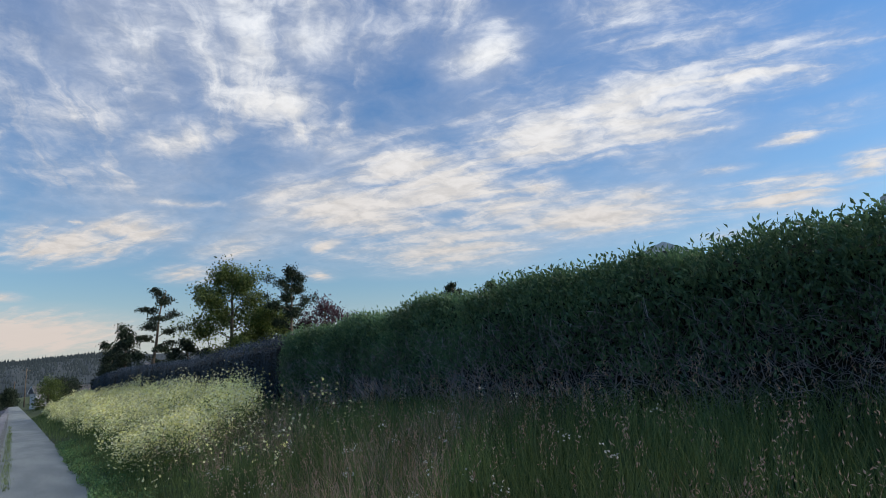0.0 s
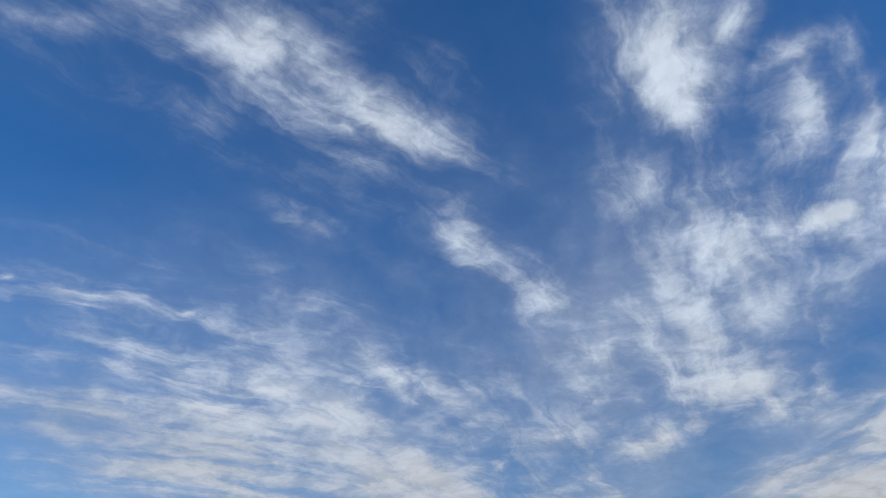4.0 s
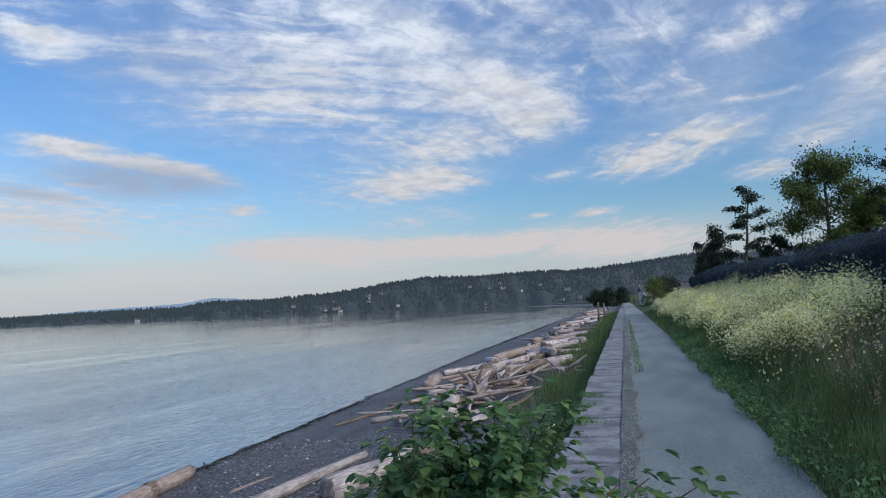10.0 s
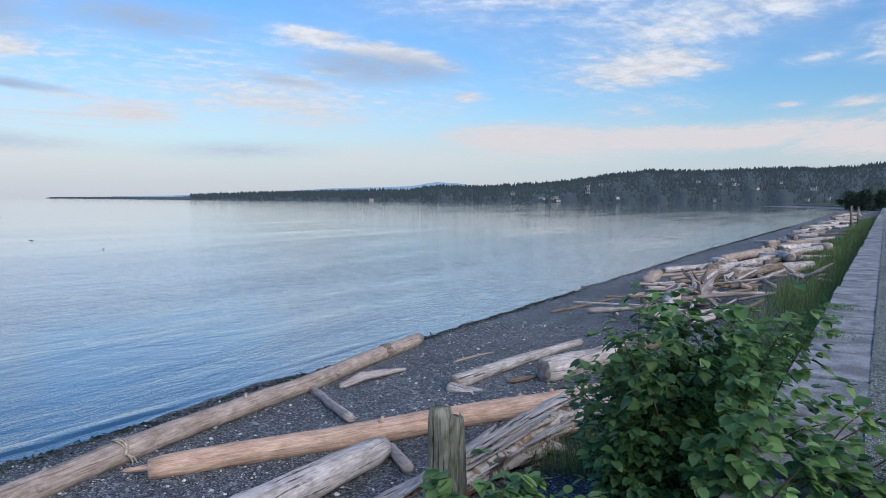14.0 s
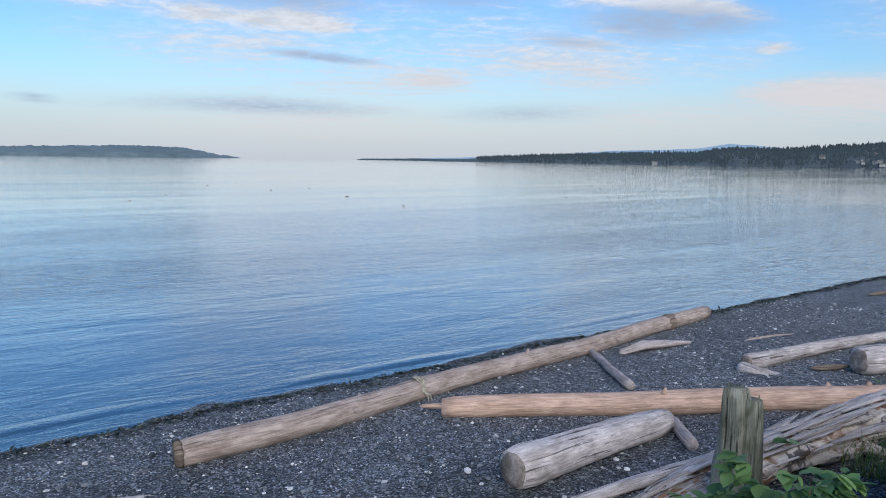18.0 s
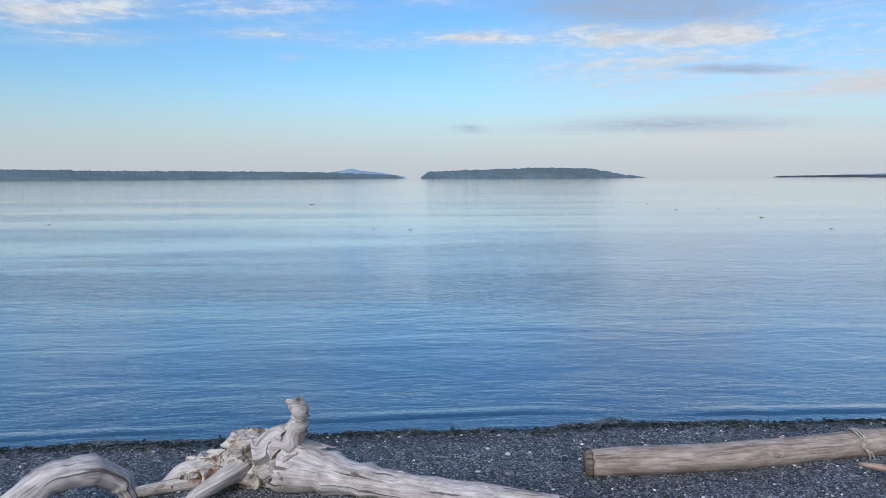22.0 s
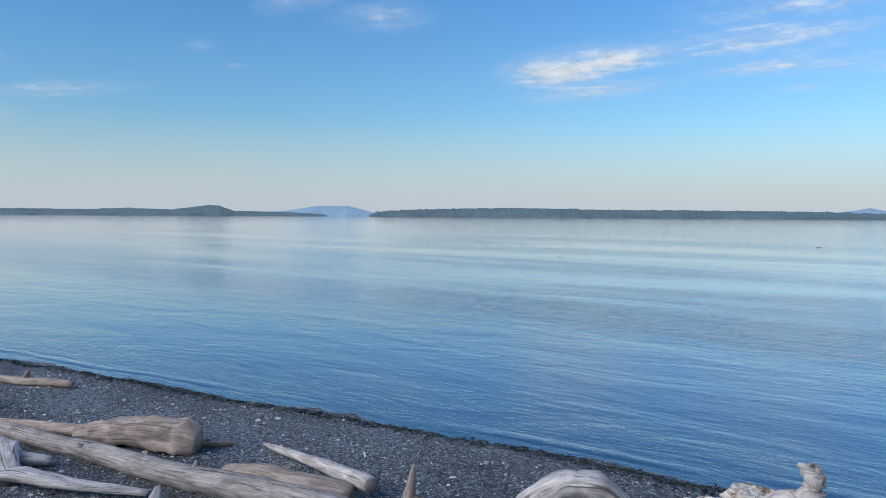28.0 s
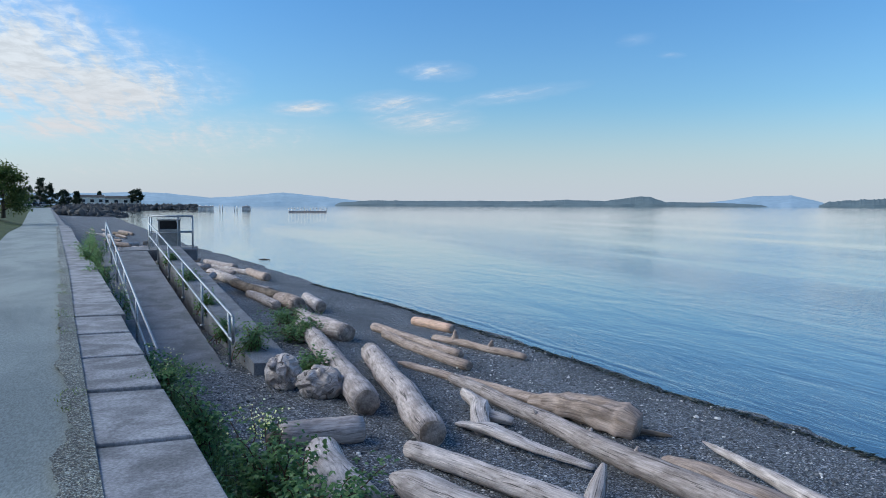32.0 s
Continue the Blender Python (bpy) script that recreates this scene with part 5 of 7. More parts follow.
def folded_stump(x, y, dims, seed, turn, label):
    """A bleached butt of wood with folds and hollows, and a broken root on it."""
    z = beach_z(x, y)
    base = thing("driftwood_stump", label, "driftwood", "driftwood", at=(x, y, z))
    gnarl("butt", Vector((0, 0, dims[2] * 0.75)), dims, M_WHITEWOOD, base, seed, 0.17, turn)
    tube_mesh("root", [(0.05, 0, dims[2] * 0.9), (0.16, 0.1, dims[2] * 1.3), (0.22, 0.22, dims[2] * 1.35)], [0.09, 0.07, 0.03], M_WHITEWOOD, base, 10, 0.3, int(seed))


folded_stump(-1.22, -11.45, (0.27, 0.30, 0.30), 5.0, 0.4, "rounded bleached stump against the ramp end")
folded_stump(-1.72, -10.85, (0.36, 0.26, 0.27), 13.0, -0.5, "folded bleached stump with swirling grain")
log(-1.2, -26.8, 0.16, -2.1, -24.2, 0.2, M_DRIFT, "grey drift log in a pile", 63)
log(-1.0, -26.0, 0.18, -2.3, -22.4, 0.16, M_BROWNWOOD, "dark drift log in a pile", 64, lift=(0.15, 0.1))
log(-1.4, -24.2, 0.14, -2.0, -20.9, 0.15, M_DRIFT, "grey drift log beside the ramp wall", 65)
log(-2.2, -22.4, 0.22, -2.6, -20.6, 0.25, M_TANWOOD, "fat short tan drift log", 66)
log(-3.0, -22.0, 0.17, -3.25, -20.6, 0.2, M_WHITEWOOD, "pale short log standing out of a pile", 67, lift=(0.15, 0.0))
log(-1.9, -34.0, 0.17, -2.5, -30.6, 0.2, M_TANWOOD, "tan log on the far shingle", 68)
log(-0.3, -36.5, 0.12, -1.9, -33.5, 0.12, M_WHITEWOOD, "bleached branch on the far shingle", 69)
log(-0.2, -32.0, 0.2, -1.2, -27.5, 0.2, M_WHITEWOOD, "bleached log beside the ramp wall", 70)
log(0.0, -40.0, 0.15, -1.4, -36.0, 0.18, M_DRIFT, "silver log on the far shingle", 71)

# the heap beyond the brambles
log(-6.85, 24.58, 0.13, -4.76, 27.35, 0.11, M_WHITEWOOD, "bleached pole in a driftwood heap", 80, bend=0.02)
log(-5.88, 20.75, 0.12, -5.28, 34.2, 0.11, M_WHITEWOOD, "long bleached pole in a driftwood heap", 81, bend=0.01, lift=(0.1, 0.1))
log(-4.55, 17.2, 0.17, -4.95, 20.4, 0.22, M_WHITEWOOD, "thick bleached log with flaking wood", 82, rough=0.3, lift=(0, 0.2))
log(-3.83, 17.55, 0.09, -3.19, 19.52, 0.1, M_WHITEWOOD, "bleached branch at the edge of the grass", 83)
log(-4.05, 23.77, 0.08, -2.63, 23.69, 0.08, M_DRIFT, "silver branch at the edge of the grass", 84)
log(-7.33, 33.2, 0.11, -6.26, 42.75, 0.11, M_TANWOOD, "tan pole on the shingle", 85)
log(-6.6, 36.5, 0.16, -6.1, 42.0, 0.16, M_TANWOOD, "tan log on the shingle", 86)
knotty("driftwood_root_end", [(-7.3, 26.2, -1.4), (-7.2, 26.8, -1.2), (-7.1, 27.3, -1.05)], [0.25, 0.28, 0.14], M_TANWOOD, "upright reddish stump on the shingle", 87)


def root_wad(x, y, z, size, seed, label, mat):
    """A tangle of roots spreading from a short butt."""
    rng = random.Random(seed)
    limbs = []
    for i in range(17):
        th, up_ = rng.uniform(0, 6.28), rng.uniform(-0.35, 0.9)
        ln = size * rng.uniform(0.7, 1.5)
        d = Vector((math.cos(th), math.sin(th), up_)).normalized()
        p = Vector((x, y, z))
        k = Vector((rng.uniform(-1, 1), rng.uniform(-1, 1), rng.uniform(-1, 0.6))) * ln * 0.25
        limbs.append(([p, p + d * ln * 0.5 + k * 0.4, p + d * ln + k], [size * rng.uniform(0.14, 0.24), size * 0.09, size * 0.02]))
    return knotty("root_wad", [(x, y - size * 0.3, z - size * 0.25), (x, y, z), (x + 0.15, y + size * 0.8, z - 0.05)], [size * 0.25, size * 0.42, size * 0.3], mat, label, seed, limbs=limbs, rough=0.5, sides=18)


root_wad(-4.3, 21.0, -1.0, 0.75, 88, "tangled grey root wad in a driftwood heap", M_DRIFT)
root_wad(-4.7, 23.2, -1.05, 0.7, 92, "dark tangled root wad in a driftwood heap", M_BROWNWOOD)
root_wad(-2.1, 26.3, -0.95, 0.7, 89, "grey root wad half sunk in the grass", M_DRIFT)


def heap_sticks():
    rng = random.Random(19)
    words = [(M_WHITEWOOD, "bleached stick in the driftwood heap"), (M_TANWOOD, "tan stick in the driftwood heap"), (M_DRIFT, "silver stick in the driftwood heap"), (M_BROWNWOOD, "dark stick in the driftwood heap")]
    for i in range(64):
        x, y = rng.uniform(-6.4, -2.9), rng.uniform(17.5, 33)
        th, ln, r = rng.gauss(0.5, 0.7), rng.uniform(0.8, 3.2), rng.uniform(0.03, 0.085)
        mat, word = words[i % 4]
        log(x - math.sin(th) * ln / 2, y - math.cos(th) * ln / 2, r, x + math.sin(th) * ln / 2, y + math.cos(th) * ln / 2, r * 0.6, mat, word, 500 + i, name="driftwood_stick", sides=8, lift=(rng.uniform(0, 0.35), rng.uniform(0, 0.45)), bend=0.04)


heap_sticks()
log(-6.4, 27.5, 0.11, -4.4, 30.6, 0.12, M_DRIFT, "silver pole in a driftwood heap", 90, lift=(0.1, 0.15))
log(-6.9, 22.6, 0.09, -5.6, 25.0, 0.1, M_TANWOOD, "tan pole in a driftwood heap", 91)
log(-4.0, 31.5, 0.22, -2.3, 33.8, 0.22, M_DRIFT, "thick silver log at the edge of the grass", 92)
log(-5.0, 35.5, 0.2, -4.6, 41.5, 0.2, M_WHITEWOOD, "bleached log in the drift line", 93)


def drift_line():
    """Logs thrown up along the shore, one by one, thinning with distance."""
    rng = random.Random(77)
    mats = [(M_WHITEWOOD, "bleached"), (M_DRIFT, "silver-grey"), (M_TANWOOD, "tan"), (M_BROWNWOOD, "dark brown"), (M_WHITEWOOD, "bleached"), (M_TANWOOD, "tan")]
    for i in range(120):
        y = 30 + (i / 120) ** 1.6 * 190 + rng.uniform(-1, 1)
        w, s = wall_x(y), shore_x(y)
        x = w - (w - s) * rng.uniform(0.30, 0.62)
        ln = rng.uniform(1.2, 5.5)
        th = rng.gauss(0.15, 0.55)
        r = rng.uniform(0.1, 0.26)
        mat, word = mats[i % 6]
        log(x - math.sin(th) * ln / 2, y - math.cos(th) * ln / 2, r, x + math.sin(th) * ln / 2, y + math.cos(th) * ln / 2, r * rng.uniform(0.6, 1.0), mat, word + " drift log in the tide line", 200 + i, sides=10, rough=0.18, lift=(rng.uniform(0, 0.25), rng.uniform(0, 0.3)), bend=0.02)
    for i in range(26):
        y = -28 - (i / 26) ** 1.5 * 60
        w, s = wall_x(y), shore_x(y)
        x = w - (w - s) * rng.uniform(0.25, 0.6)
        ln, th, r = rng.uniform(1.5, 4.5), rng.gauss(-0.3, 0.5), rng.uniform(0.1, 0.22)
        mat, word = mats[(i * 5 + 1) % 6]
        log(x - math.sin(th) * ln / 2, y - math.cos(th) * ln / 2, r, x + math.sin(th) * ln / 2, y + math.cos(th) * ln / 2, r * 0.8, mat, word + " drift log in the tide line", 400 + i, sides=10, rough=0.18, lift=(rng.uniform(0, 0.2), rng.uniform(0, 0.2)))


drift_line()


def loose_stones():
    """Stones and broken shells on the shingle."""
    rng = np.random.default_rng(4)
    ico = bmesh.new()
    bmesh.ops.create_icosphere(ico, subdivisions=1, radius=1.0)
    iv = np.array([v.co[:] for v in ico.verts])
    iface = np.array([[v.index for v in f.verts] for f in ico.faces])
    ico.free()
    for name, mat, count, size, label in (("pebbles", M_STONE, 34000, 0.0125, "grey beach pebbles of many sizes"), ("shells", M_SHELL, 5000, 0.0115, "broken white shells scattered on the shingle")):
        y = rng.uniform(-16, 17, count)
        fr = rng.uniform(0.05, 0.98, count)
        w = np.interp(y, WALL_Y, WALL_X)
        s = np.interp(y, SHORE_Y, SHORE_X)
        x = w - (w - s) * fr
        z = np.array([beach_z(a, b) + 0.017 * fbm(a, b, 0.5) + 0.012 * fbm(a, b, 2.6, 2) for a, b in zip(x, y)])
        sc = size * rng.lognormal(0, 0.4, count)
        dims = np.stack([sc * rng.uniform(0.8, 1.4, count), sc * rng.uniform(0.8, 1.4, count), sc * rng.uniform(0.4, 0.8, count)], 1)
        th = rng.uniform(0, 6.28, count)
        v = iv[None] * dims[:, None] * rng.uniform(0.85, 1.15, (count, len(iv), 1))
        c, sn = np.cos(th)[:, None], np.sin(th)[:, None]
        v = np.stack([v[..., 0] * c - v[..., 1] * sn, v[..., 0] * sn + v[..., 1] * c, v[..., 2]], -1) + np.stack([x, y, z + dims[:, 2] * 0.3], 1)[:, None]
        f = (np.arange(count)[:, None, None] * len(iv) + iface[None]).reshape(-1, 3)
        tagged(link_mesh(name, v.reshape(-1, 3), f, mat), label, "stones", kind="stuff")


loose_stones()

# ---- ramp with handrails, and the bin at its head ----


def ramp_z(y):
    return -1.2 + (-12.7 - y) * 0.087


def ramp_in(y):
    return 0.62 + (-11.2 - y) * 0.163


def beach_ramp():
    ramp = thing("beach_ramp", "worn grey concrete ramp from the path down to the shingle", "ramp", at=(0.6, -13.0, -1.35))
    o = ramp.location
    rows = [-12.3 - i * 0.8 for i in range(19)]

    def sheet(name, cols, mat, thick):
        verts, faces = [], []
        for y in rows:
            pts = cols(y)
            verts += [Vector((x, y, z)) - o for x, z in pts]
        w = len(cols(-13))
        for i in range(len(rows) - 1):
            for k in range(w - 1):
                a = i * w + k
                faces.append((a, a + w, a + w + 1, a + 1))
        faces.append(tuple(range(w)))
        faces.append(tuple((len(rows) - 1) * w + k for k in range(w))[::-1])
        return link_mesh(name, verts, faces, mat, ramp)

    sheet("deck", lambda y: [(ramp_in(y) + 0.35, -1.8), (ramp_in(y) + 0.35, ramp_z(y)), (ramp_in(y) - 1.25, ramp_z(y)), (ramp_in(y) - 1.25, -1.8)], M_CONCRETE_OLD, 0.3)
    sheet("side_wall", lambda y: [(ramp_in(y) - 1.62, -1.8), (ramp_in(y) - 1.62, ramp_z(y) + 0.2), (ramp_in(y) - 2.3, ramp_z(y) + 0.17), (ramp_in(y) - 2.36, -1.8)], M_CONCRETE_OLD, 0.3)
    return ramp


beach_ramp()


def handrail(off, y0, y1, label):
    """Pipe rails on posts that follow the slope."""
    x = ramp_in(y0) + off
    base = thing("handrail", label, "handrail", "handrails of the ramp", at=(x, y0, ramp_z(y0)))
    o = base.location
    n = 6
    ys = [y0 + (y1 - y0) * i / (n - 1) for i in range(n)]
    for y in ys:
        p = Vector((ramp_in(y) + off, y, ramp_z(y))) - o
        post = tube_mesh("post", [p - Vector((0, 0, 0.1)), p + Vector((0, 0, 0.45)), p + Vector((0, 0, 0.93))], [0.024] * 3, M_METAL, base, 8)
        tube_mesh("base_plate", [p, p + Vector((0, 0, 0.012))], [0.06, 0.055], M_METAL, post, 8)
    for h in (0.93, 0.48):
        q = [Vector((ramp_in(y) + off, y, ramp_z(y) + h)) - o for y in ys]
        end = q[0] + (q[0] - q[1]).normalized() * 0.35
        tube_mesh("rail", [end] + q, [0.024] * (n + 1), M_METAL, base, 8)
    p = Vector((ramp_in(ys[0]) + off, ys[0], ramp_z(ys[0]))) - o
    e = (Vector((ramp_in(ys[0]), ys[0], ramp_z(ys[0]))) - Vector((ramp_in(ys[1]), ys[1], ramp_z(ys[1])))).normalized() * 0.35
    tube_mesh("end_post", [p + e + Vector((0, 0, 0.93)), p + e + Vector((0, 0, 0.48))], [0.024] * 2, M_METAL, base, 8)


handrail(-1.36, -13.0, -27.3, "galvanised pipe handrail on the seaward side of a ramp")
handrail(0.03, -11.2, -27.4, "galvanised pipe handrail beside the seawall")


def bin_stand():
    x, y, z = 1.35, -27.6, 0.05
    base = thing("bin_enclosure", "galvanised pipe frame with a grey litter bin inside", "railing", at=(x, y, z))
    for dx in (-0.95, -0.45, 0.5):
        for dy in (-0.45, 0.5):
            tube_mesh("post", [(dx, dy, -0.9), (dx, dy, 0.5), (dx, dy, 1.18)], [0.024] * 3, M_METAL, base, 8)
    for h in (1.18, 0.6):
        for p, q in (((-0.95, -0.45), (0.5, -0.45)), ((-0.95, 0.5), (0.5, 0.5)), ((-0.95, -0.45), (-0.95, 0.5)), ((0.5, -0.45), (0.5, 0.5))):
            tube_mesh("rail", [(p[0], p[1], h), (q[0], q[1], h)], [0.024] * 2, M_METAL, base, 8)
    part("slab", box_bm(2.6, 2.2, 0.4, (0.2, -0.2, -0.2), 0.02), M_CONCRETE_OLD, base, "concrete landing")
    can = thing("litter_bin", "square grey litter bin with a dark hooded opening", "bin", at=(x - 0.15, y + 0.05, z))
    part("body", box_bm(0.74, 0.6, 0.72, (0, 0, 0.36), 0.03), M_BINBOX, can)
    part("hood", box_bm(0.78, 0.64, 0.06, (0, 0, 1.05), 0.025), M_BINBOX, can, "flat grey lid")
    # a solid near-black block stands in for the shade inside the opening
    part("opening", box_bm(0.70, 0.58, 0.30, (0, 0, 0.87), 0.02), M_DARK, can, "near-black block for the shaded opening")
    for dx in (-0.34, 0.34):
        for dy in (-0.27, 0.27):
            part("corner_post", box_bm(0.05, 0.05, 0.34, (dx, dy, 0.87)), M_BINBOX, can)


bin_stand()


def tide_line():
    """Weed and wet stones left along the water's edge."""
    rng = np.random.default_rng(44)
    n = 9000
    y = np.concatenate([rng.uniform(-30, 25, n), rng.uniform(25, 110, n // 3)])
    s = np.interp(y, SHORE_Y, SHORE_X)
    wig = np.array([0.10 * fbm(v, 0.0, 0.5, 3) for v in y])
    x = s + 0.06 + wig + np.abs(rng.normal(0, 0.16, len(y))) * (1 + 0.8 * np.array([noise.noise(Vector((v * 0.9, 0, 4))) for v in y]))
    z = np.array([beach_z(a, b) + 0.017 * fbm(a, b, 0.5) + 0.012 * fbm(a, b, 2.6, 2) for a, b in zip(x, y)]) + 0.012
    z = np.maximum(z, SEA + 0.008)
    c = np.stack([x, y, z], 1)
    ax = rng.normal(0, 1, (len(c), 3)) * np.array([1, 1, 0.15])
    far = np.clip((y - 25) / 60, 0, 1)
    ln = rng.uniform(0.04, 0.13, len(c)) * (1 + far)
    ob = leaf_cloud("tide_wrack", M_WRACK, c, ax, rng.normal(0, 0.4, (len(c), 3)) + np.array([0, 0, 1]), ln, ln * 0.3)
    tagged(ob, "dark wet seaweed strewn along the water's edge", "seaweed", kind="stuff")


M_WRACK = leaf_material("wet_seaweed", (0.010, 0.014, 0.012), (0.04, 0.045, 0.03), 0.0, 0.3)
tide_line()

# ---- the hedge on the bank ----
HEDGE_X = 5.5


def hedge_x(y):
    return HEDGE_X + (0.0 if y < 16 else (y - 16) * 0.032)


def hedge(name, y0, y1, height, leaf, per_m, twigs_per_m, mat, label, seed, clipped=False, depth=1.3):
    rng = np.random.default_rng(seed)
    base = thing(name, label, "hedge", at=(hedge_x(y0), y0, bank_z(hedge_x(y0), y0)))
    o = np.array(base.location)

    def face(y, h):
        bulge = 0.10 * noise.noise(Vector((y * 0.9, h * 1.4, seed))) + 0.06 * noise.noise(Vector((y * 2.7, h * 3, seed)))
        round_off = -0.5 * max(0.0, h - 0.72) ** 2 * 6 * 0.5
        return hedge_x(y) - bulge - round_off * 1.0 + (0.12 if h < 0.2 else 0.0)

    def top(y):
        return height - (0.0 if clipped else 0.08 * min(1.0, max(0.0, (7.5 - y) / 4.0))) + (0.025 * max(0.0, min(y, 55.0) - 28.0) if clipped else 0.0) + (0.04 if clipped else 0.13) * noise.noise(Vector((y * 0.8, seed, 3))) + (0.0 if clipped else 0.07 * noise.noise(Vector((y * 3.1, seed, 9))))

    # near-black inner sheet: the shade between the branches, put in as colour
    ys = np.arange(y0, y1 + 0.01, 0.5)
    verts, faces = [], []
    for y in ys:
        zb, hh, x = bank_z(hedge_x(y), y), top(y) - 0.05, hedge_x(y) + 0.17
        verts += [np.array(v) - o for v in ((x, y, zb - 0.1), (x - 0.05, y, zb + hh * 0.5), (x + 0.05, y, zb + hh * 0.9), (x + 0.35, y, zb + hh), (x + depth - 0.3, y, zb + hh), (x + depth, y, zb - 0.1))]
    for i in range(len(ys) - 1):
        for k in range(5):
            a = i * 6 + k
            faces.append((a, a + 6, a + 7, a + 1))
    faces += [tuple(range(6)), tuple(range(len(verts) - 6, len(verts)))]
    link_mesh("shade_core", verts, faces, M_HEDGESHADE, base)
    n = int((y1 - y0) * per_m)
    y = rng.uniform(y0, y1, n)
    h = np.sqrt(rng.uniform(0, 1, n)) if not clipped else rng.uniform(0, 1, n)
    # leaves are thick above and sparse over the bare lower half
    patch = np.array([noise.noise(Vector((a * 0.7, b * 2.0, seed + 4.0))) for a, b in zip(y, h)])
    keep = (h > 0.38 + 0.34 * patch) | (rng.uniform(0, 1, n) < (0.16 if not clipped else 0.85)) | (patch > 0.33)
    y, h = y[keep], h[keep]
    tops = np.array([top(v) for v in y])
    zb = np.array([bank_z(hedge_x(v), v) for v in y])
    x = np.array([face(a, b) for a, b in zip(y, h)]) + rng.normal(0.0 if clipped else 0.06, 0.015 if clipped else 0.09, len(y))
    over = rng.uniform(0, 1, len(y)) < 0.22
    x = np.where(over, hedge_x(float(y0)) + rng.uniform(-0.05, depth, len(y)) + (np.array([hedge_x(v) for v in y]) - hedge_x(float(y0))), x)
    z = zb + np.where(over, tops + rng.normal(0, 0.05, len(y)), h * tops)
    c = np.stack([x, y, z], 1) - o
    nrm = rng.normal(0, 0.5, (len(y), 3)) + np.array([-0.7, 0, 0.6])
    ax = rng.normal(0, 0.6, (len(y), 3)) + np.array([-0.5, 0, 0.75])
    ln = leaf * rng.uniform(0.7, 1.3, len(y))
    leaf_cloud("foliage", mat, c, ax, nrm, ln, ln * (0.48 if clipped else 0.42), base)
    if not clipped:
        # shoots above the clipped line
        m = int((y1 - y0) * 7)
        cc, aa = [], []
        for i in range(m):
            yy = rng.uniform(y0, y1)
            xx, zz, hh = hedge_x(yy) + rng.uniform(0.0, 0.5), bank_z(hedge_x(yy), yy) + top(yy) - 0.05, rng.uniform(0.03, 0.13) * (2.0 if rng.uniform() < 0.08 else 1.0)
            for k in range(9):
                cc.append((xx + rng.normal(0, 0.015), yy + rng.normal(0, 0.015), zz + hh * k / 9))
                aa.append((rng.normal(0, 0.7), rng.normal(0, 0.7), 0.7))
        leaf_cloud("shoots", mat, np.array(cc) - o, np.array(aa), rng.normal(0, 1, (len(cc), 3)), leaf * 0.8, leaf * 0.4, base)
    m = int((y1 - y0) * twigs_per_m)
    if m:
        y = rng.uniform(y0, y1, m)
        h = rng.uniform(0.02, 0.68, m)
        x = np.array([face(a, b) for a, b in zip(y, h)]) + rng.uniform(0.02, 0.22, m)
        z = np.array([bank_z(hedge_x(v), v) + top(v) * k for v, k in zip(y, h)])
        p = np.stack([x, y, z], 1) - o
        th = rng.normal(0, 1.15, m)
        d = np.stack([rng.normal(-0.25, 0.35, m), np.sin(th), np.cos(th) * 0.9 + 0.1], 1)
        ln = rng.uniform(0.06, 0.34, m)[:, None]
        mid = p + d * ln * 0.5 + rng.normal(0, 0.24, (m, 3)) * ln
        tip = p + d * ln + rng.normal(0, 0.05, (m, 3))
        s = np.cross(d, np.array([1.0, 0.1, 0.2]))
        s = s / np.linalg.norm(s, axis=1, keepdims=True) * rng.uniform(0.0018, 0.0045, (m, 1))
        u = np.array([[-0.007, 0, 0.0]])
        verts = np.stack([p - s, p + s, p + u, mid - s * 0.8, mid + s * 0.8, mid + u, tip], 1).reshape(-1, 3)
        k = np.arange(m)[:, None] * 7
        faces = np.concatenate([k + f for f in ([0, 2, 5], [0, 5, 3], [2, 1, 4], [2, 4, 5], [3, 5, 6], [5, 4, 6])], 0)
        link_mesh("bare_undergrowth", verts, faces, M_TWIG, base)
    return base


# the hedge's southern end is an unseen extension that keeps sun off
hedge("hedge", -13.0, 15.6, 1.82, 0.062, 5200, 800, M_HEDGE, "tall leafy hedge with bare grey twigs below", 3)
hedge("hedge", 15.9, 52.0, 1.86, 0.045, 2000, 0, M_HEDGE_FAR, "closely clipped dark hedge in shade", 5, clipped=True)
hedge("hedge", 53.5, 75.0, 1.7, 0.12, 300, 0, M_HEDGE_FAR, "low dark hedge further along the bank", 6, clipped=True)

# ---- grass and flowers on the bank ----


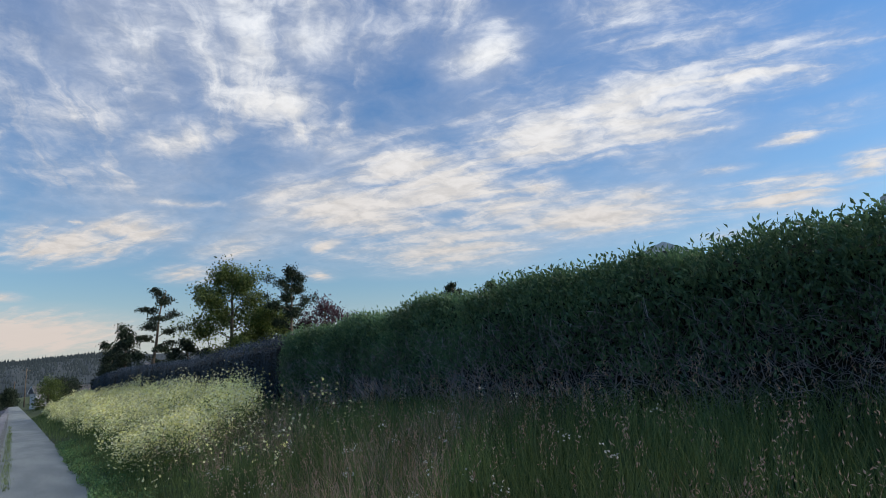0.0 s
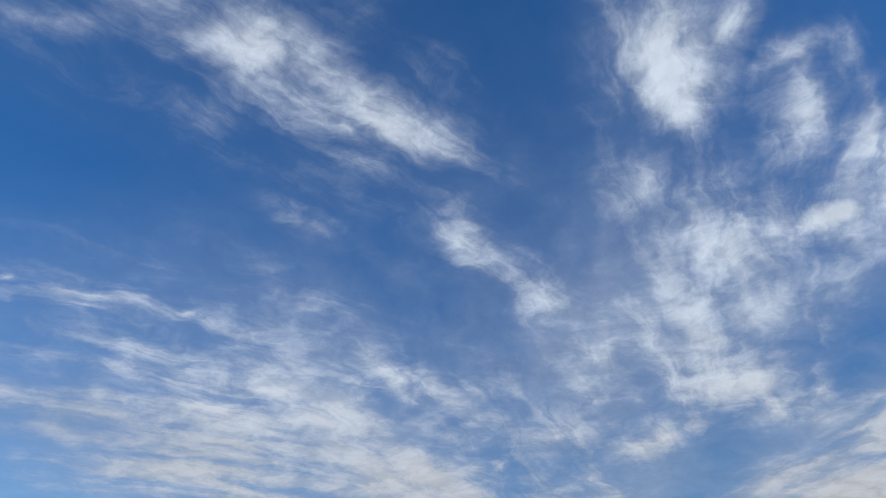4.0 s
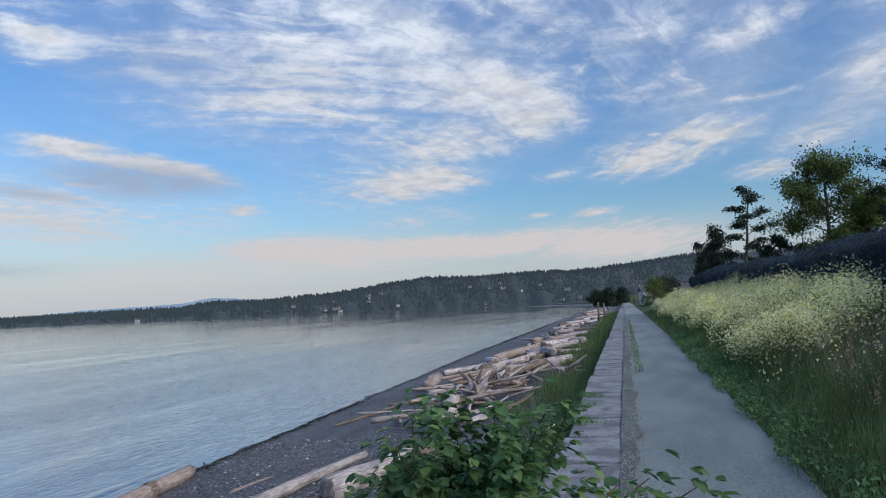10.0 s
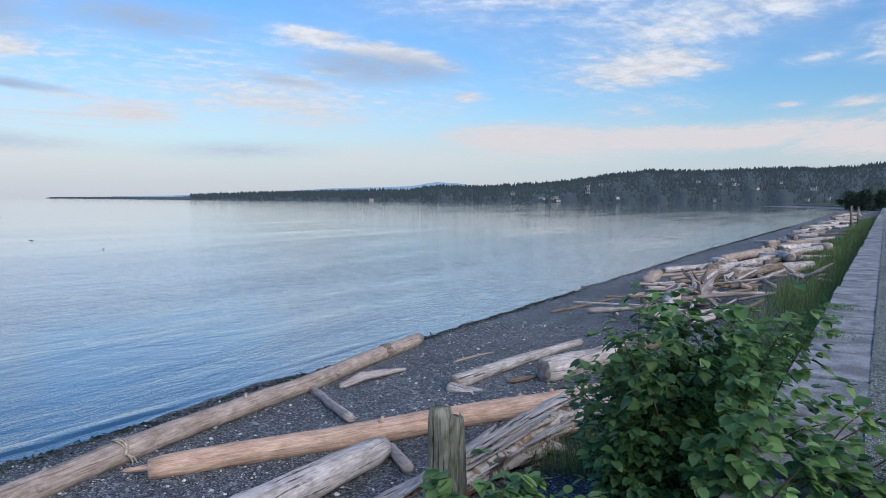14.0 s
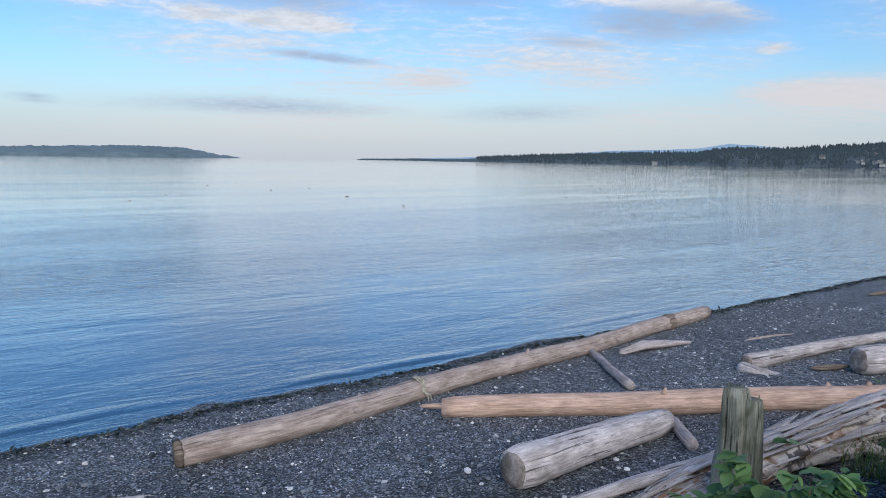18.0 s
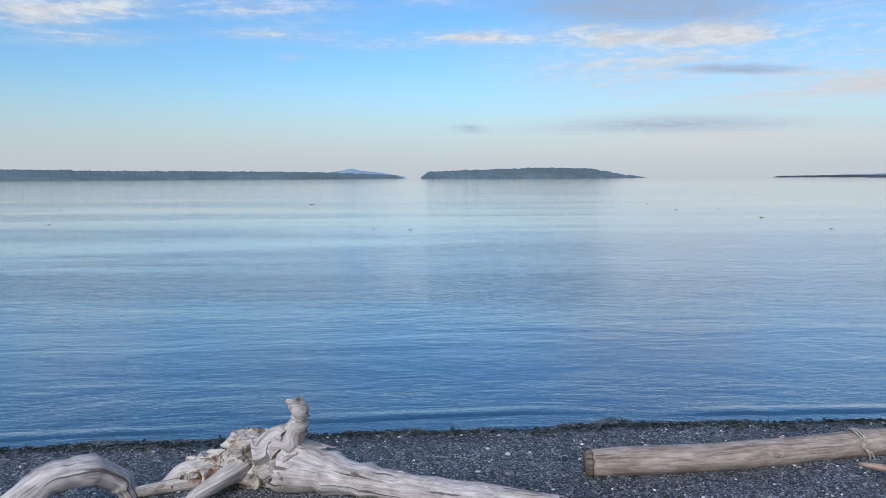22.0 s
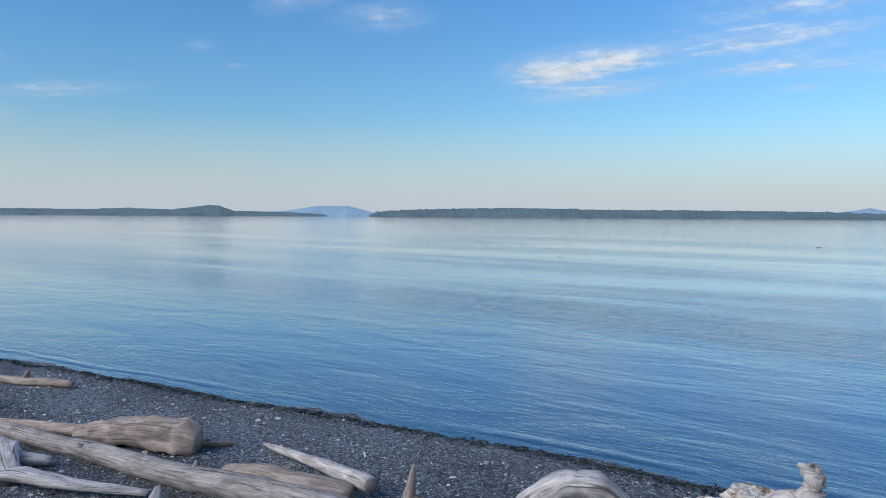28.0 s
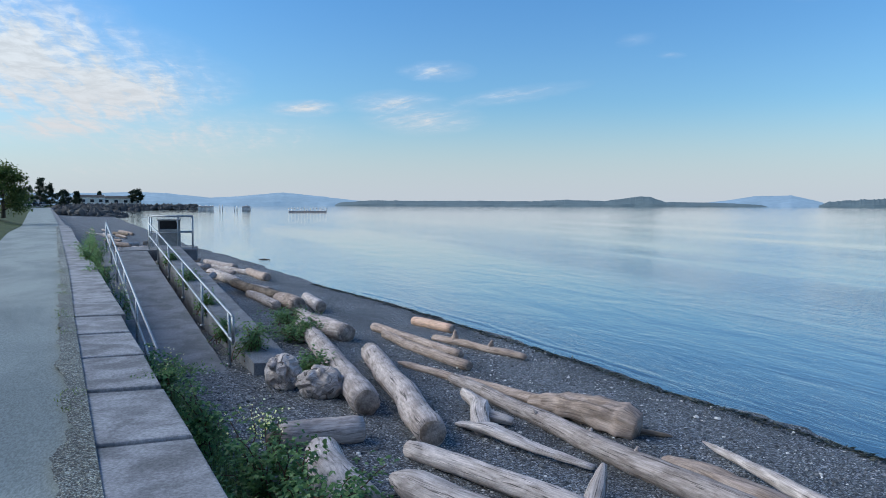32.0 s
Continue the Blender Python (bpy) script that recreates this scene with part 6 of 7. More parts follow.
def bank_grass():
    rng = np.random.default_rng(12)
    n = 46000
    y = np.concatenate([rng.uniform(-3, 10, n), rng.uniform(9, 26, n // 2), rng.uniform(25, 80, n // 3)])
    k = rng.uniform(0, 1, len(y)) ** 0.8
    e = np.interp(y, PATH_Y, PATH_X)
    edge = np.array([0.12 * noise.noise(Vector((v * 0.9, 0, 0))) for v in y])
    x = e - 0.02 + edge + k * 4.2
    z = np.array([bank_z(a, b) for a, b in zip(x, y)])
    far = np.clip((y - 9) / 40, 0, 1)
    h = (0.12 + 0.36 * np.clip(k * 2.2, 0, 1)) * rng.uniform(0.5, 1.35, len(y)) * (1 + far * 0.3)
    w = 0.006 + 0.018 * far + 0.003 * rng.uniform(0, 1, len(y))
    base = thing("bank_grass", "long green meadow grass on the bank", "grass", kind="stuff", at=(3, 0, 0.3))
    o = np.array(base.location)
    patch = np.array([noise.noise(Vector((a * 0.5, b * 0.35, 7))) for a, b in zip(x, y)])
    dry = (patch > 0.22 - 0.45 * ((y > 9.5) & (y < 15) & (k > 0.45))) & (y > 2) & (rng.uniform(0, 1, len(y)) < 0.42) & (k > 0.3)
    r = np.stack([x, y, z], 1) - o
    blades("blades", M_GRASS, r[~dry], h[~dry], 0.55, w[~dry], rng, base)
    blades("dry_blades", M_DRYGRASS, r[dry], h[dry] * 1.0, 0.7, w[dry] * 0.8, rng, base)["label"] = "reddish dry grass"
    # broad low weeds at the path's edge
    m = 9000
    y = rng.uniform(-2, 30, m) ** 1.0
    x = np.interp(y, PATH_Y, PATH_X) + np.abs(rng.normal(0.0, 0.35, m)) + 0.1 * np.sin(y * 2.2)
    z = np.array([bank_z(a, b) for a, b in zip(x, y)]) + rng.uniform(0.0, 0.16, m)
    leaf_cloud("weeds", M_BUSH, np.stack([x, y, z], 1) - o, rng.normal(0, 1, (m, 3)) + np.array([0, 0, 0.5]), rng.normal(0, 0.5, (m, 3)) + np.array([0, 0, 1]), rng.uniform(0.04, 0.09, m), rng.uniform(0.02, 0.05, m), base)
    # seed heads
    q = 800
    y = rng.uniform(1, 14, q)
    x = np.interp(y, PATH_Y, PATH_X) + rng.uniform(0.6, 4.0, q)
    z = np.array([bank_z(a, b) for a, b in zip(x, y)])
    hh = rng.uniform(0.5, 0.8, q)
    cc = np.repeat(np.stack([x, y, z + hh], 1), 14, 0) + rng.normal(0, 1, (q * 14, 3)) * np.array([0.014, 0.014, 0.06])
    leaf_cloud("seed_heads", M_DRYGRASS, cc - o, rng.normal(0, 0.6, (q * 14, 3)) + np.array([0, 0, 1]), rng.normal(0, 1, (q * 14, 3)), 0.025, 0.008, base)
    blades("seed_stems", M_GRASS, np.stack([x, y, z], 1) - o, hh, 0.1, np.full(q, 0.004), rng, base)


bank_grass()


def mustard():
    """Yellow flowering mustard that fills the bank beyond the dry grass."""
    rng = np.random.default_rng(8)
    base = thing("yellow_wildflowers", "dense yellow-green flowering mustard on the bank", "wildflowers", kind="stuff", at=(4, 20, 0.8))
    o = np.array(base.location)
    n = 9000
    y = 7.5 + rng.uniform(0, 1, n) ** 1.7 * 70
    k = rng.uniform(0.16, 1.05, n)
    x = np.interp(y, PATH_Y, PATH_X) + k * 4.0
    shape = np.array([noise.noise(Vector((a * 0.35, b * 0.22, 2))) for a, b in zip(x, y)])
    keep = ((y > 11.5 + 6.5 * np.clip(k - 0.25, 0, 1) + 3.0 * shape) & (k > 0.26 + 0.3 * shape)) | ((rng.uniform(0, 1, n) < 0.03) & (y > 9.0) & (k < 0.7))
    x, y, k = x[keep], y[keep], k[keep]
    z = np.array([bank_z(a, b) for a, b in zip(x, y)])
    h = rng.uniform(0.5, 1.0, len(x)) * (0.7 + 0.5 * np.clip(k, 0, 1))
    h *= np.array([0.85 + 0.8 * noise.noise(Vector((a * 0.9, b * 0.55, 5))) for a, b in zip(x, y)])
    far = np.clip((y - 12) / 50, 0, 1)
    heads = 16
    spread = np.array([0.14, 0.14, 0.13])
    c = np.repeat(np.stack([x, y, z + h], 1), heads, 0) + rng.normal(0, 1, (len(x) * heads, 3)) * spread
    size = np.repeat(0.046 + 0.055 * far, heads) * rng.uniform(0.7, 1.3, len(c))
    leaf_cloud("flower_heads", M_FLOWER, c - o, rng.normal(0, 1, (len(c), 3)), rng.normal(0, 0.5, (len(c), 3)) + np.array([0, 0, 1]), size, size * 0.9, base)
    c = np.repeat(np.stack([x, y, z], 1), 26, 0) + rng.normal(0, 1, (len(x) * 26, 3)) * np.array([0.13, 0.13, 0])
    c[:, 2] += np.repeat(h, 26) * rng.uniform(0.05, 0.95, len(c))
    size = np.repeat(0.06 + 0.05 * far, 26) * rng.uniform(0.6, 1.3, len(c))
    leaf_cloud("leaves", M_FLOWERLEAF, c - o, rng.normal(0, 0.8, (len(c), 3)) + np.array([0, 0, 0.5]), rng.normal(0, 1, (len(c), 3)), size, size * 0.35, base)
    # scattered white heads among the grass
    m = 70
    y = rng.uniform(3, 16, m)
    x = np.interp(y, PATH_Y, PATH_X) + rng.uniform(0.5, 3.9, m)
    z = np.array([bank_z(a, b) for a, b in zip(x, y)]) + rng.uniform(0.35, 0.75, m)
    c = np.repeat(np.stack([x, y, z], 1), 9, 0) + rng.normal(0, 0.03, (m * 9, 3))
    leaf_cloud("white_heads", M_WHITEFLOWER, c - o, rng.normal(0, 1, (len(c), 3)), rng.normal(0, 0.5, (len(c), 3)) + np.array([0, 0, 1]), 0.022, 0.02, base)["label"] = "small white flowers"


mustard()

# ---- brambles and grass by the seawall ----


def bramble(x, y, z, stems, reach, height, seed, label, lean=(0, 0), leaf=0.085):
    rng = np.random.default_rng(seed)
    base = thing("bramble_bush", label, "bush", "brambles by the seawall", at=(x, y, z))
    cc, aa, nn, ss = [], [], [], []
    for s in range(stems):
        th = rng.uniform(0, 6.28)
        ln = rng.uniform(0.35, 1.25)
        end = Vector((math.cos(th) * reach * ln + lean[0] * ln, math.sin(th) * reach * ln + lean[1] * ln, height * rng.uniform(0.3, 1.1)))
        start = Vector((rng.normal(0, 0.15), rng.normal(0, 0.15), 0))
        mid = start.lerp(end, 0.5) + Vector((0, 0, height * 0.22))
        pts = []
        for i in range(9):
            k = i / 8
            pts.append(start * (1 - k) ** 2 + mid * 2 * k * (1 - k) + end * k * k + Vector((rng.normal(0, 0.012), rng.normal(0, 0.012), 0)))
        if s < 34:
            tube_mesh("stem", pts, [0.008 * (1 - 0.7 * i / 8) + 0.0015 for i in range(9)], M_BROWNSTEM, base, 5)
        for i in range(2, 9):
            for j in range(6 if i > 4 else 4):
                p = pts[i] + Vector(rng.normal(0, 0.075, 3))
                out = Vector((p.x - start.x, p.y - start.y, 0.1)).normalized() if (p - start).length > 0.01 else Vector((1, 0, 0))
                for leaflet in (-0.75, 0.0, 0.75):
                    d = Matrix.Rotation(leaflet + rng.normal(0, 0.25), 3, "Z") @ out
                    cc.append(p)
                    aa.append((d.x, d.y, rng.normal(-0.1, 0.35)))
                    nn.append((rng.normal(0, 0.3), rng.normal(0, 0.3), 1))
                    ss.append(leaf * rng.uniform(0.55, 1.2))
    ss = np.array(ss)
    leaflets("leaves", M_BUSH, np.array([tuple(c) for c in cc]), np.array(aa), np.array(nn), ss, ss * 0.72, base)
    return base


M_BROWNSTEM = material("bramble_stem", (0.15, 0.08, 0.05), (0.07, 0.05, 0.03), rough=0.8, scale=20, fine=60, bump=0.1)
bramble(-1.4, 5.4, -1.05, 84, 0.68, 1.85, 3, "big leafy green bramble bush against the seawall", (0.25, 0.0), 0.10)
bramble(-1.15, 4.75, -1.0, 26, 0.55, 1.45, 4, "bramble shoots leaning over the seawall cap", (0.75, 0.0), 0.10)
bramble(-1.0, 4.35, -1.0, 8, 0.25, 1.25, 14, "bramble canes reaching over the path", (1.15, 0.15), 0.10)
bramble(-2.35, 4.2, -1.2, 34, 0.5, 0.95, 5, "low bright bramble shoots beside a post", (0.0, 0.0), 0.115)
bramble(-1.75, 6.4, -1.1, 40, 0.5, 1.3, 6, "bramble thicket among the drift logs", (-0.1, 0.0), 0.09)
bramble(-1.75, 4.3, -1.15, 34, 0.5, 0.75, 7, "young bramble shoots at the foot of the seawall", (-0.1, -0.1), 0.105)

for wx, wy, wz, st, rc, ht, sd in ((-0.62, -6.55, -1.1, 26, 0.42, 0.78, 61), (-0.95, -5.7, -1.1, 30, 0.5, 0.55, 62), (0.05, -8.2, -1.1, 16, 0.25, 0.75, 63), (0.55, -10.4, -1.1, 16, 0.25, 0.85, 64), (-0.85, -13.2, -1.15, 18, 0.25, 0.6, 65), (-1.95, -15.6, -1.3, 26, 0.5, 0.4, 66), (-1.7, -12.0, -1.25, 14, 0.3, 0.35, 67), (1.75, -16.0, -0.95, 20, 0.3, 0.8, 68), (2.5, -19.5, -0.6, 20, 0.3, 0.7, 69), (3.2, -23.5, -0.3, 22, 0.35, 0.8, 70), (-1.9, -17.6, -1.3, 20, 0.5, 0.35, 71), (-0.42, -14.6, -1.05, 14, 0.2, 0.4, 72), (-0.05, -17.0, -0.85, 14, 0.2, 0.45, 73), (0.42, -20.0, -0.58, 14, 0.2, 0.45, 74), (1.0, -23.5, -0.27, 12, 0.2, 0.4, 75)):
    tagged(bramble(wx, wy, wz, st, rc, ht, sd, "low green weeds growing by the concrete", (0, 0), 0.05), category="weeds", group="weeds by the ramp").name = "weed_clump"


def sea_grass():
    rng = np.random.default_rng(21)
    base = thing("shore_grass", "tall green grass growing along the foot of the seawall", "grass", kind="stuff", at=(-1.5, 10, -1.1))
    o = np.array(base.location)
    n = 52000
    y = np.concatenate([7 + rng.uniform(0, 1, n) ** 2.2 * 130, rng.uniform(-11, -3, 9000), rng.uniform(-29, -14, 2500)])
    w = np.interp(y, WALL_Y, WALL_X)
    wide = np.where(y > 0, 2.7 + 0.5 * np.sin(y * 0.35), 0.9)
    k = rng.uniform(0, 1, len(y))
    x = w - 0.03 - k * wide
    ramp = (y < -12.3)
    x = np.where(ramp, np.array([ramp_in(v) for v in y]) + 0.36 + k * 0.35, x)
    clump = np.array([noise.noise(Vector((a * 0.8, b * 0.6, 3))) for a, b in zip(x, y)])
    keep = clump + 0.55 - k * 0.75 > rng.uniform(-0.2, 0.35, len(y))
    x, y, k = x[keep], y[keep], k[keep]
    z = np.array([beach_z(a, b) for a, b in zip(x, y)])
    z = np.where(y < -12.3, np.array([ramp_z(v) for v in y]), z)
    far = np.clip((y - 10) / 80, 0, 1)
    h = rng.uniform(0.25, 0.8, len(y)) * (1.15 - 0.7 * k) * np.where(y < 0, 0.55, 1.0)
    blades("blades", M_GRASS, np.stack([x, y, z], 1) - o, h, 0.5, 0.008 + 0.03 * far, rng, base)
    m = 30000
    y = np.concatenate([rng.uniform(6, 22, m // 3), rng.uniform(-11.5, -3.0, m // 2), rng.uniform(-29, -13.5, m // 6)])
    w = np.interp(y, WALL_Y, WALL_X)
    d = np.abs(rng.normal(0, 0.42, len(y)))
    x = np.where(y < -12.3, np.array([ramp_in(v) for v in y]) + 0.4 + d * 0.6, w - 0.02 - d)
    hz = np.clip(0.85 - d * 0.75, 0.05, 1) * rng.uniform(0, 1, len(y)) * np.where(y < 0, 0.85, 1.0)
    z = np.where(y < -12.3, np.array([ramp_z(v) for v in y]), np.array([beach_z(a, b) for a, b in zip(x, y)])) + hz
    clump = np.array([noise.noise(Vector((0.3, b * 0.7, 9))) for b in y])
    keep = (clump > -0.25) | (d < 0.15)
    c = np.stack([x, y, z], 1)[keep] - o
    leaf_cloud("weeds", M_BUSH, c, rng.normal(0, 1, (len(c), 3)) + np.array([0, 0, 0.3]), rng.normal(0, 0.6, (len(c), 3)) + np.array([0, 0, 1]), rng.uniform(0.03, 0.07, len(c)), rng.uniform(0.015, 0.035, len(c)), base)
    # yellow heads of the weeds beside the ramp and below the cap
    spots = [(-0.55, -6.75, -0.35, 90), (1.7, -16.5, -0.15, 40), (2.3, -19.5, 0.0, 40), (3.0, -24.0, 0.25, 40), (0.35, -9.6, -0.3, 30), (-1.0, 9.2, -0.1, 20)]
    cc = np.concatenate([np.array([[a, b, c_]]) + rng.normal(0, 0.11, (q, 3)) for a, b, c_, q in spots])
    leaf_cloud("yellow_heads", M_FLOWER, cc - o, rng.normal(0, 1, (len(cc), 3)), rng.normal(0, 0.5, (len(cc), 3)) + np.array([0, 0, 1]), 0.028, 0.026, base)["label"] = "pale yellow flower heads"
    # weeds rooted in the joints of the cap and in the gravel seam
    q = 5000
    y = np.concatenate([rng.uniform(-20, -3, q // 2), rng.uniform(8, 60, q // 2)])
    x = np.interp(y, WALL_Y, WALL_X) + CAP + np.where(y > 14, 0.34, 0.1) + rng.normal(0, 0.06, q)
    keep = (np.array([noise.noise(Vector((1.0, b * 0.8, 4))) for b in y]) > 0.05) | ((y > 17) & (y < 46))
    blades("seam_grass", M_GRASS, np.stack([x, y, np.zeros(q)], 1)[keep] - o, (rng.uniform(0.008, 0.035, q) * np.where(y > 16, 2.6, 1.0))[keep], 0.9, np.full(q, 0.012)[keep], rng, base)
    for (a, b, r) in ((0.18, -7.4, 0.16), (-0.62, 9.9, 0.16), (-0.66, 11.4, 0.1), (-0.6, 12.6, 0.12)):
        c = np.array([[a, b, 0.03]]) + rng.normal(0, 1, (260, 3)) * np.array([r, r * 0.5, 0.03])
        c[:, 2] = np.abs(c[:, 2])
        leaf_cloud("tuft", M_BUSH, c - o, rng.normal(0, 1, (260, 3)) + np.array([0, 0, 0.5]), rng.normal(0, 1, (260, 3)), 0.035, 0.015, base)


sea_grass()

# ---- trees and houses behind the hedge ----


def polar(az_deg, d):
    return -math.sin(radians(az_deg)) * d, math.cos(radians(az_deg)) * d


def tree(x, y, z, height, width, bare, mat, label, seed, leaf=0.16, clumps=70, per=80, layered=False, name="tree", lean=0.0, conic=False, trunk_r=0.16, bushy=1.0):
    """A tapered trunk with limbs, and a crown of leaf clumps with gaps."""
    rng = np.random.default_rng(seed)
    base = thing(name, label, "tree", "trees on the shore", at=(x, y, z))
    pts = [Vector((lean * height * k * k + 0.25 * noise.noise(Vector((k * 3, seed, 0))) * k, 0.2 * noise.noise(Vector((k * 3, seed, 5))) * k, height * 0.97 * k)) for k in [i / 9 for i in range(10)]]
    tube_mesh("trunk", pts, [trunk_r * (1 - 0.85 * i / 9) + 0.012 for i in range(10)], M_BARK, base, 9, 0.15, seed)
    cc = []
    nl = 13
    for i in range(nl):
        k = bare + (1 - bare) * (i + 0.5) / nl * 0.96
        p = pts[min(8, int(k * 9))].lerp(pts[min(9, int(k * 9) + 1)], k * 9 - int(k * 9))
        th = i * 2.4 + rng.uniform(-0.5, 0.5)
        prof = (1 - (k - bare) / (1 - bare)) ** 0.8 * 0.95 + 0.06 if conic else math.sin(math.pi * min(1, max(0.05, (k - bare) / (1 - bare) * 0.86 + 0.14))) ** 0.6
        ln = width * 0.5 * prof * rng.uniform(0.65, 1.15)
        rise = (-0.05 if conic else 0.35) * ln
        e = p + Vector((math.cos(th) * ln, math.sin(th) * ln, rise))
        m = p.lerp(e, 0.5) + Vector((0, 0, 0.08 * ln))
        tube_mesh("limb", [p, m, e], [trunk_r * 0.35 * (1 - k * 0.6), trunk_r * 0.2 * (1 - k * 0.6), 0.01], M_BARK, base, 6, 0.1, seed + i)
        for q in range(max(2, clumps // nl)):
            f = rng.uniform(0.35, 1.05)
            c = p.lerp(e, f) + Vector(rng.normal(0, 0.10, 3)) * width * (0.45 if not layered else 0.35)
            if layered:
                c.z = p.z + rise * f + rng.normal(0, 0.02) * width
            cc.append(c)
    cc = np.array([tuple(c) for c in cc])
    sz = width * (0.058 if not conic else 0.055) * bushy
    flat = 0.4 if layered else 0.8
    pos = np.repeat(cc, per, 0) + rng.normal(0, 1, (len(cc) * per, 3)) * np.array([sz, sz, sz * flat])
    ln = leaf * rng.uniform(0.6, 1.3, len(pos))
    leaf_cloud("crown", mat, pos, rng.normal(0, 1, (len(pos), 3)), rng.normal(0, 0.7, (len(pos), 3)) + np.array([0, 0, 0.8]), ln, ln * 0.6, base)
    return base


def placed_tree(az_deg, d, top_el, width_deg, bare, mat, label, seed, ground=None, **more):
    x, y = polar(az_deg, d)
    z = (bank_z(x, y) if ground is None else ground) - 0.1
    height = EYE_UP + d * math.tan(radians(top_el)) - z
    return tree(x, y, z, height, d * radians(width_deg), bare, mat, label, seed, **more)


placed_tree(-15.4, 60, 9.6, 7.0, 0.2, M_TREELEAF, "large broad maple with green leaves", 11, clumps=230, per=95, leaf=0.21, trunk_r=0.22)
placed_tree(-18.3, 62, 6.4, 4.4, 0.3, M_TREELEAF, "smaller green maple beside a large one", 12, clumps=80, per=110, leaf=0.3)
placed_tree(-20.0, 55, 10.0, 3.6, 0.48, M_CONIFER, "tall dark pine with an open crown", 13, clumps=110, per=90, leaf=0.15, trunk_r=0.15)
placed_tree(-9.6, 58, 8.2, 4.0, 0.3, M_CONIFER, "leaning tree with dark layered boughs", 14, clumps=55, per=90, leaf=0.18, layered=True, lean=0.1)
placed_tree(-7.8, 66, 5.4, 4.0, 0.1, M_CONIFER, "dense dark green conifer tree", 15, clumps=80, per=90, leaf=0.2, conic=True)
placed_tree(-6.9, 74, 3.9, 3.0, 0.05, M_CONIFER, "low dark green conifer tree", 16, clumps=70, per=80, leaf=0.22)
placed_tree(-12.2, 64, 4.4, 3.0, 0.1, M_CONIFER, "dark rounded green shrub tree", 17, clumps=70, per=80, leaf=0.22)
placed_tree(-22.6, 46, 6.9, 5.2, 0.25, M_PURPLE, "dark purple-leaved plum tree", 18, clumps=90, per=100, leaf=0.13)
placed_tree(-33.2, 44, 8.4, 2.6, 0.55, M_CONIFER, "pine top above the hedge", 19, clumps=46, per=70, leaf=0.15)
placed_tree(-36.4, 46, 8.3, 2.6, 0.6, M_CONIFER, "second pine top above the hedge", 20, clumps=40, per=70, leaf=0.15)
placed_tree(-2.9, 118, 1.45, 2.0, 0.0, M_TREELEAF, "round green shrub by the path", 22, ground=-0.3, clumps=90, per=70, leaf=0.22, bushy=1.9)
placed_tree(-4.0, 135, 1.5, 2.0, 0.0, M_CONIFER, "dark shrub behind the path", 23, ground=0.0, clumps=80, per=70, leaf=0.26, bushy=1.9)
placed_tree(0.5, 300, 0.95, 1.2, 0.0, M_CONIFER, "dark conifers at the bend of the bay", 24, ground=-0.8, bushy=1.9, clumps=80, per=60, leaf=0.6, conic=True)
placed_tree(1.4, 320, 0.7, 1.4, 0.0, M_CONIFER, "dark round trees at the bend of the bay", 25, ground=-0.8, bushy=1.9, clumps=80, per=60, leaf=0.6)
placed_tree(-0.5, 310, 0.85, 1.2, 0.0, M_CONIFER, "dark tree behind a utility pole", 26, ground=-0.8, bushy=1.9, clumps=70, per=60, leaf=0.6)


def house(x, y, z, w, d, h, roof_h, turn, label, roof=None, wall=None, windows=2, ridge_along=True):
    base = thing("house", label, "house", "houses along the shore", at=(x, y, z))
    base.rotation_euler = (0, 0, turn)
    roof, wall = roof or M_ROOF, wall or M_WHITEWALL
    part("wall", box_bm(w, d, h + 0.6, (0, 0, h / 2 - 0.3), 0.0), wall, base)
    bm = bmesh.new()
    o = 0.35
    v = [bm.verts.new(p) for p in ((-w / 2 - o, -d / 2 - o, h - 0.15), (w / 2 + o, -d / 2 - o, h - 0.15), (w / 2 + o, d / 2 + o, h - 0.15), (-w / 2 - o, d / 2 + o, h - 0.15), (-w / 2 - o, 0, h + roof_h), (w / 2 + o, 0, h + roof_h))]
    for f in ((0, 1, 5, 4), (2, 3, 4, 5), (0, 4, 3), (1, 2, 5), (3, 2, 1, 0)):
        bm.faces.new([v[i] for i in f])
    part("roof", bm, roof, base)
    for i in range(windows):
        for side in (-1, 1):
            at = ((i + 0.5) / windows * w - w / 2, side * (d / 2 + 0.01), h * 0.55)
            win = part("window", box_bm(w / windows * 0.5, 0.1, h * 0.44, at), M_WHITEWALL, base, "white window frame")
            part("pane", box_bm(w / windows * 0.42, 0.14, h * 0.36, at), M_GLASS, win)
    for side in (-1, 1):
        bm = bmesh.new()
        pts = [bm.verts.new((side * (w / 2 + o + 0.03), a, b)) for a, b in ((-d / 2 - o, h - 0.2), (-d / 2 - o, h + 0.05), (0, h + roof_h + 0.12), (d / 2 + o, h + 0.05), (d / 2 + o, h - 0.2), (0, h + roof_h - 0.14))]
        bm.faces.new(pts[:3] + [pts[5]])
        bm.faces.new([pts[5]] + pts[2:5])
        part("bargeboard", bm, M_WHITEWALL, base, "white gable board")
    return base


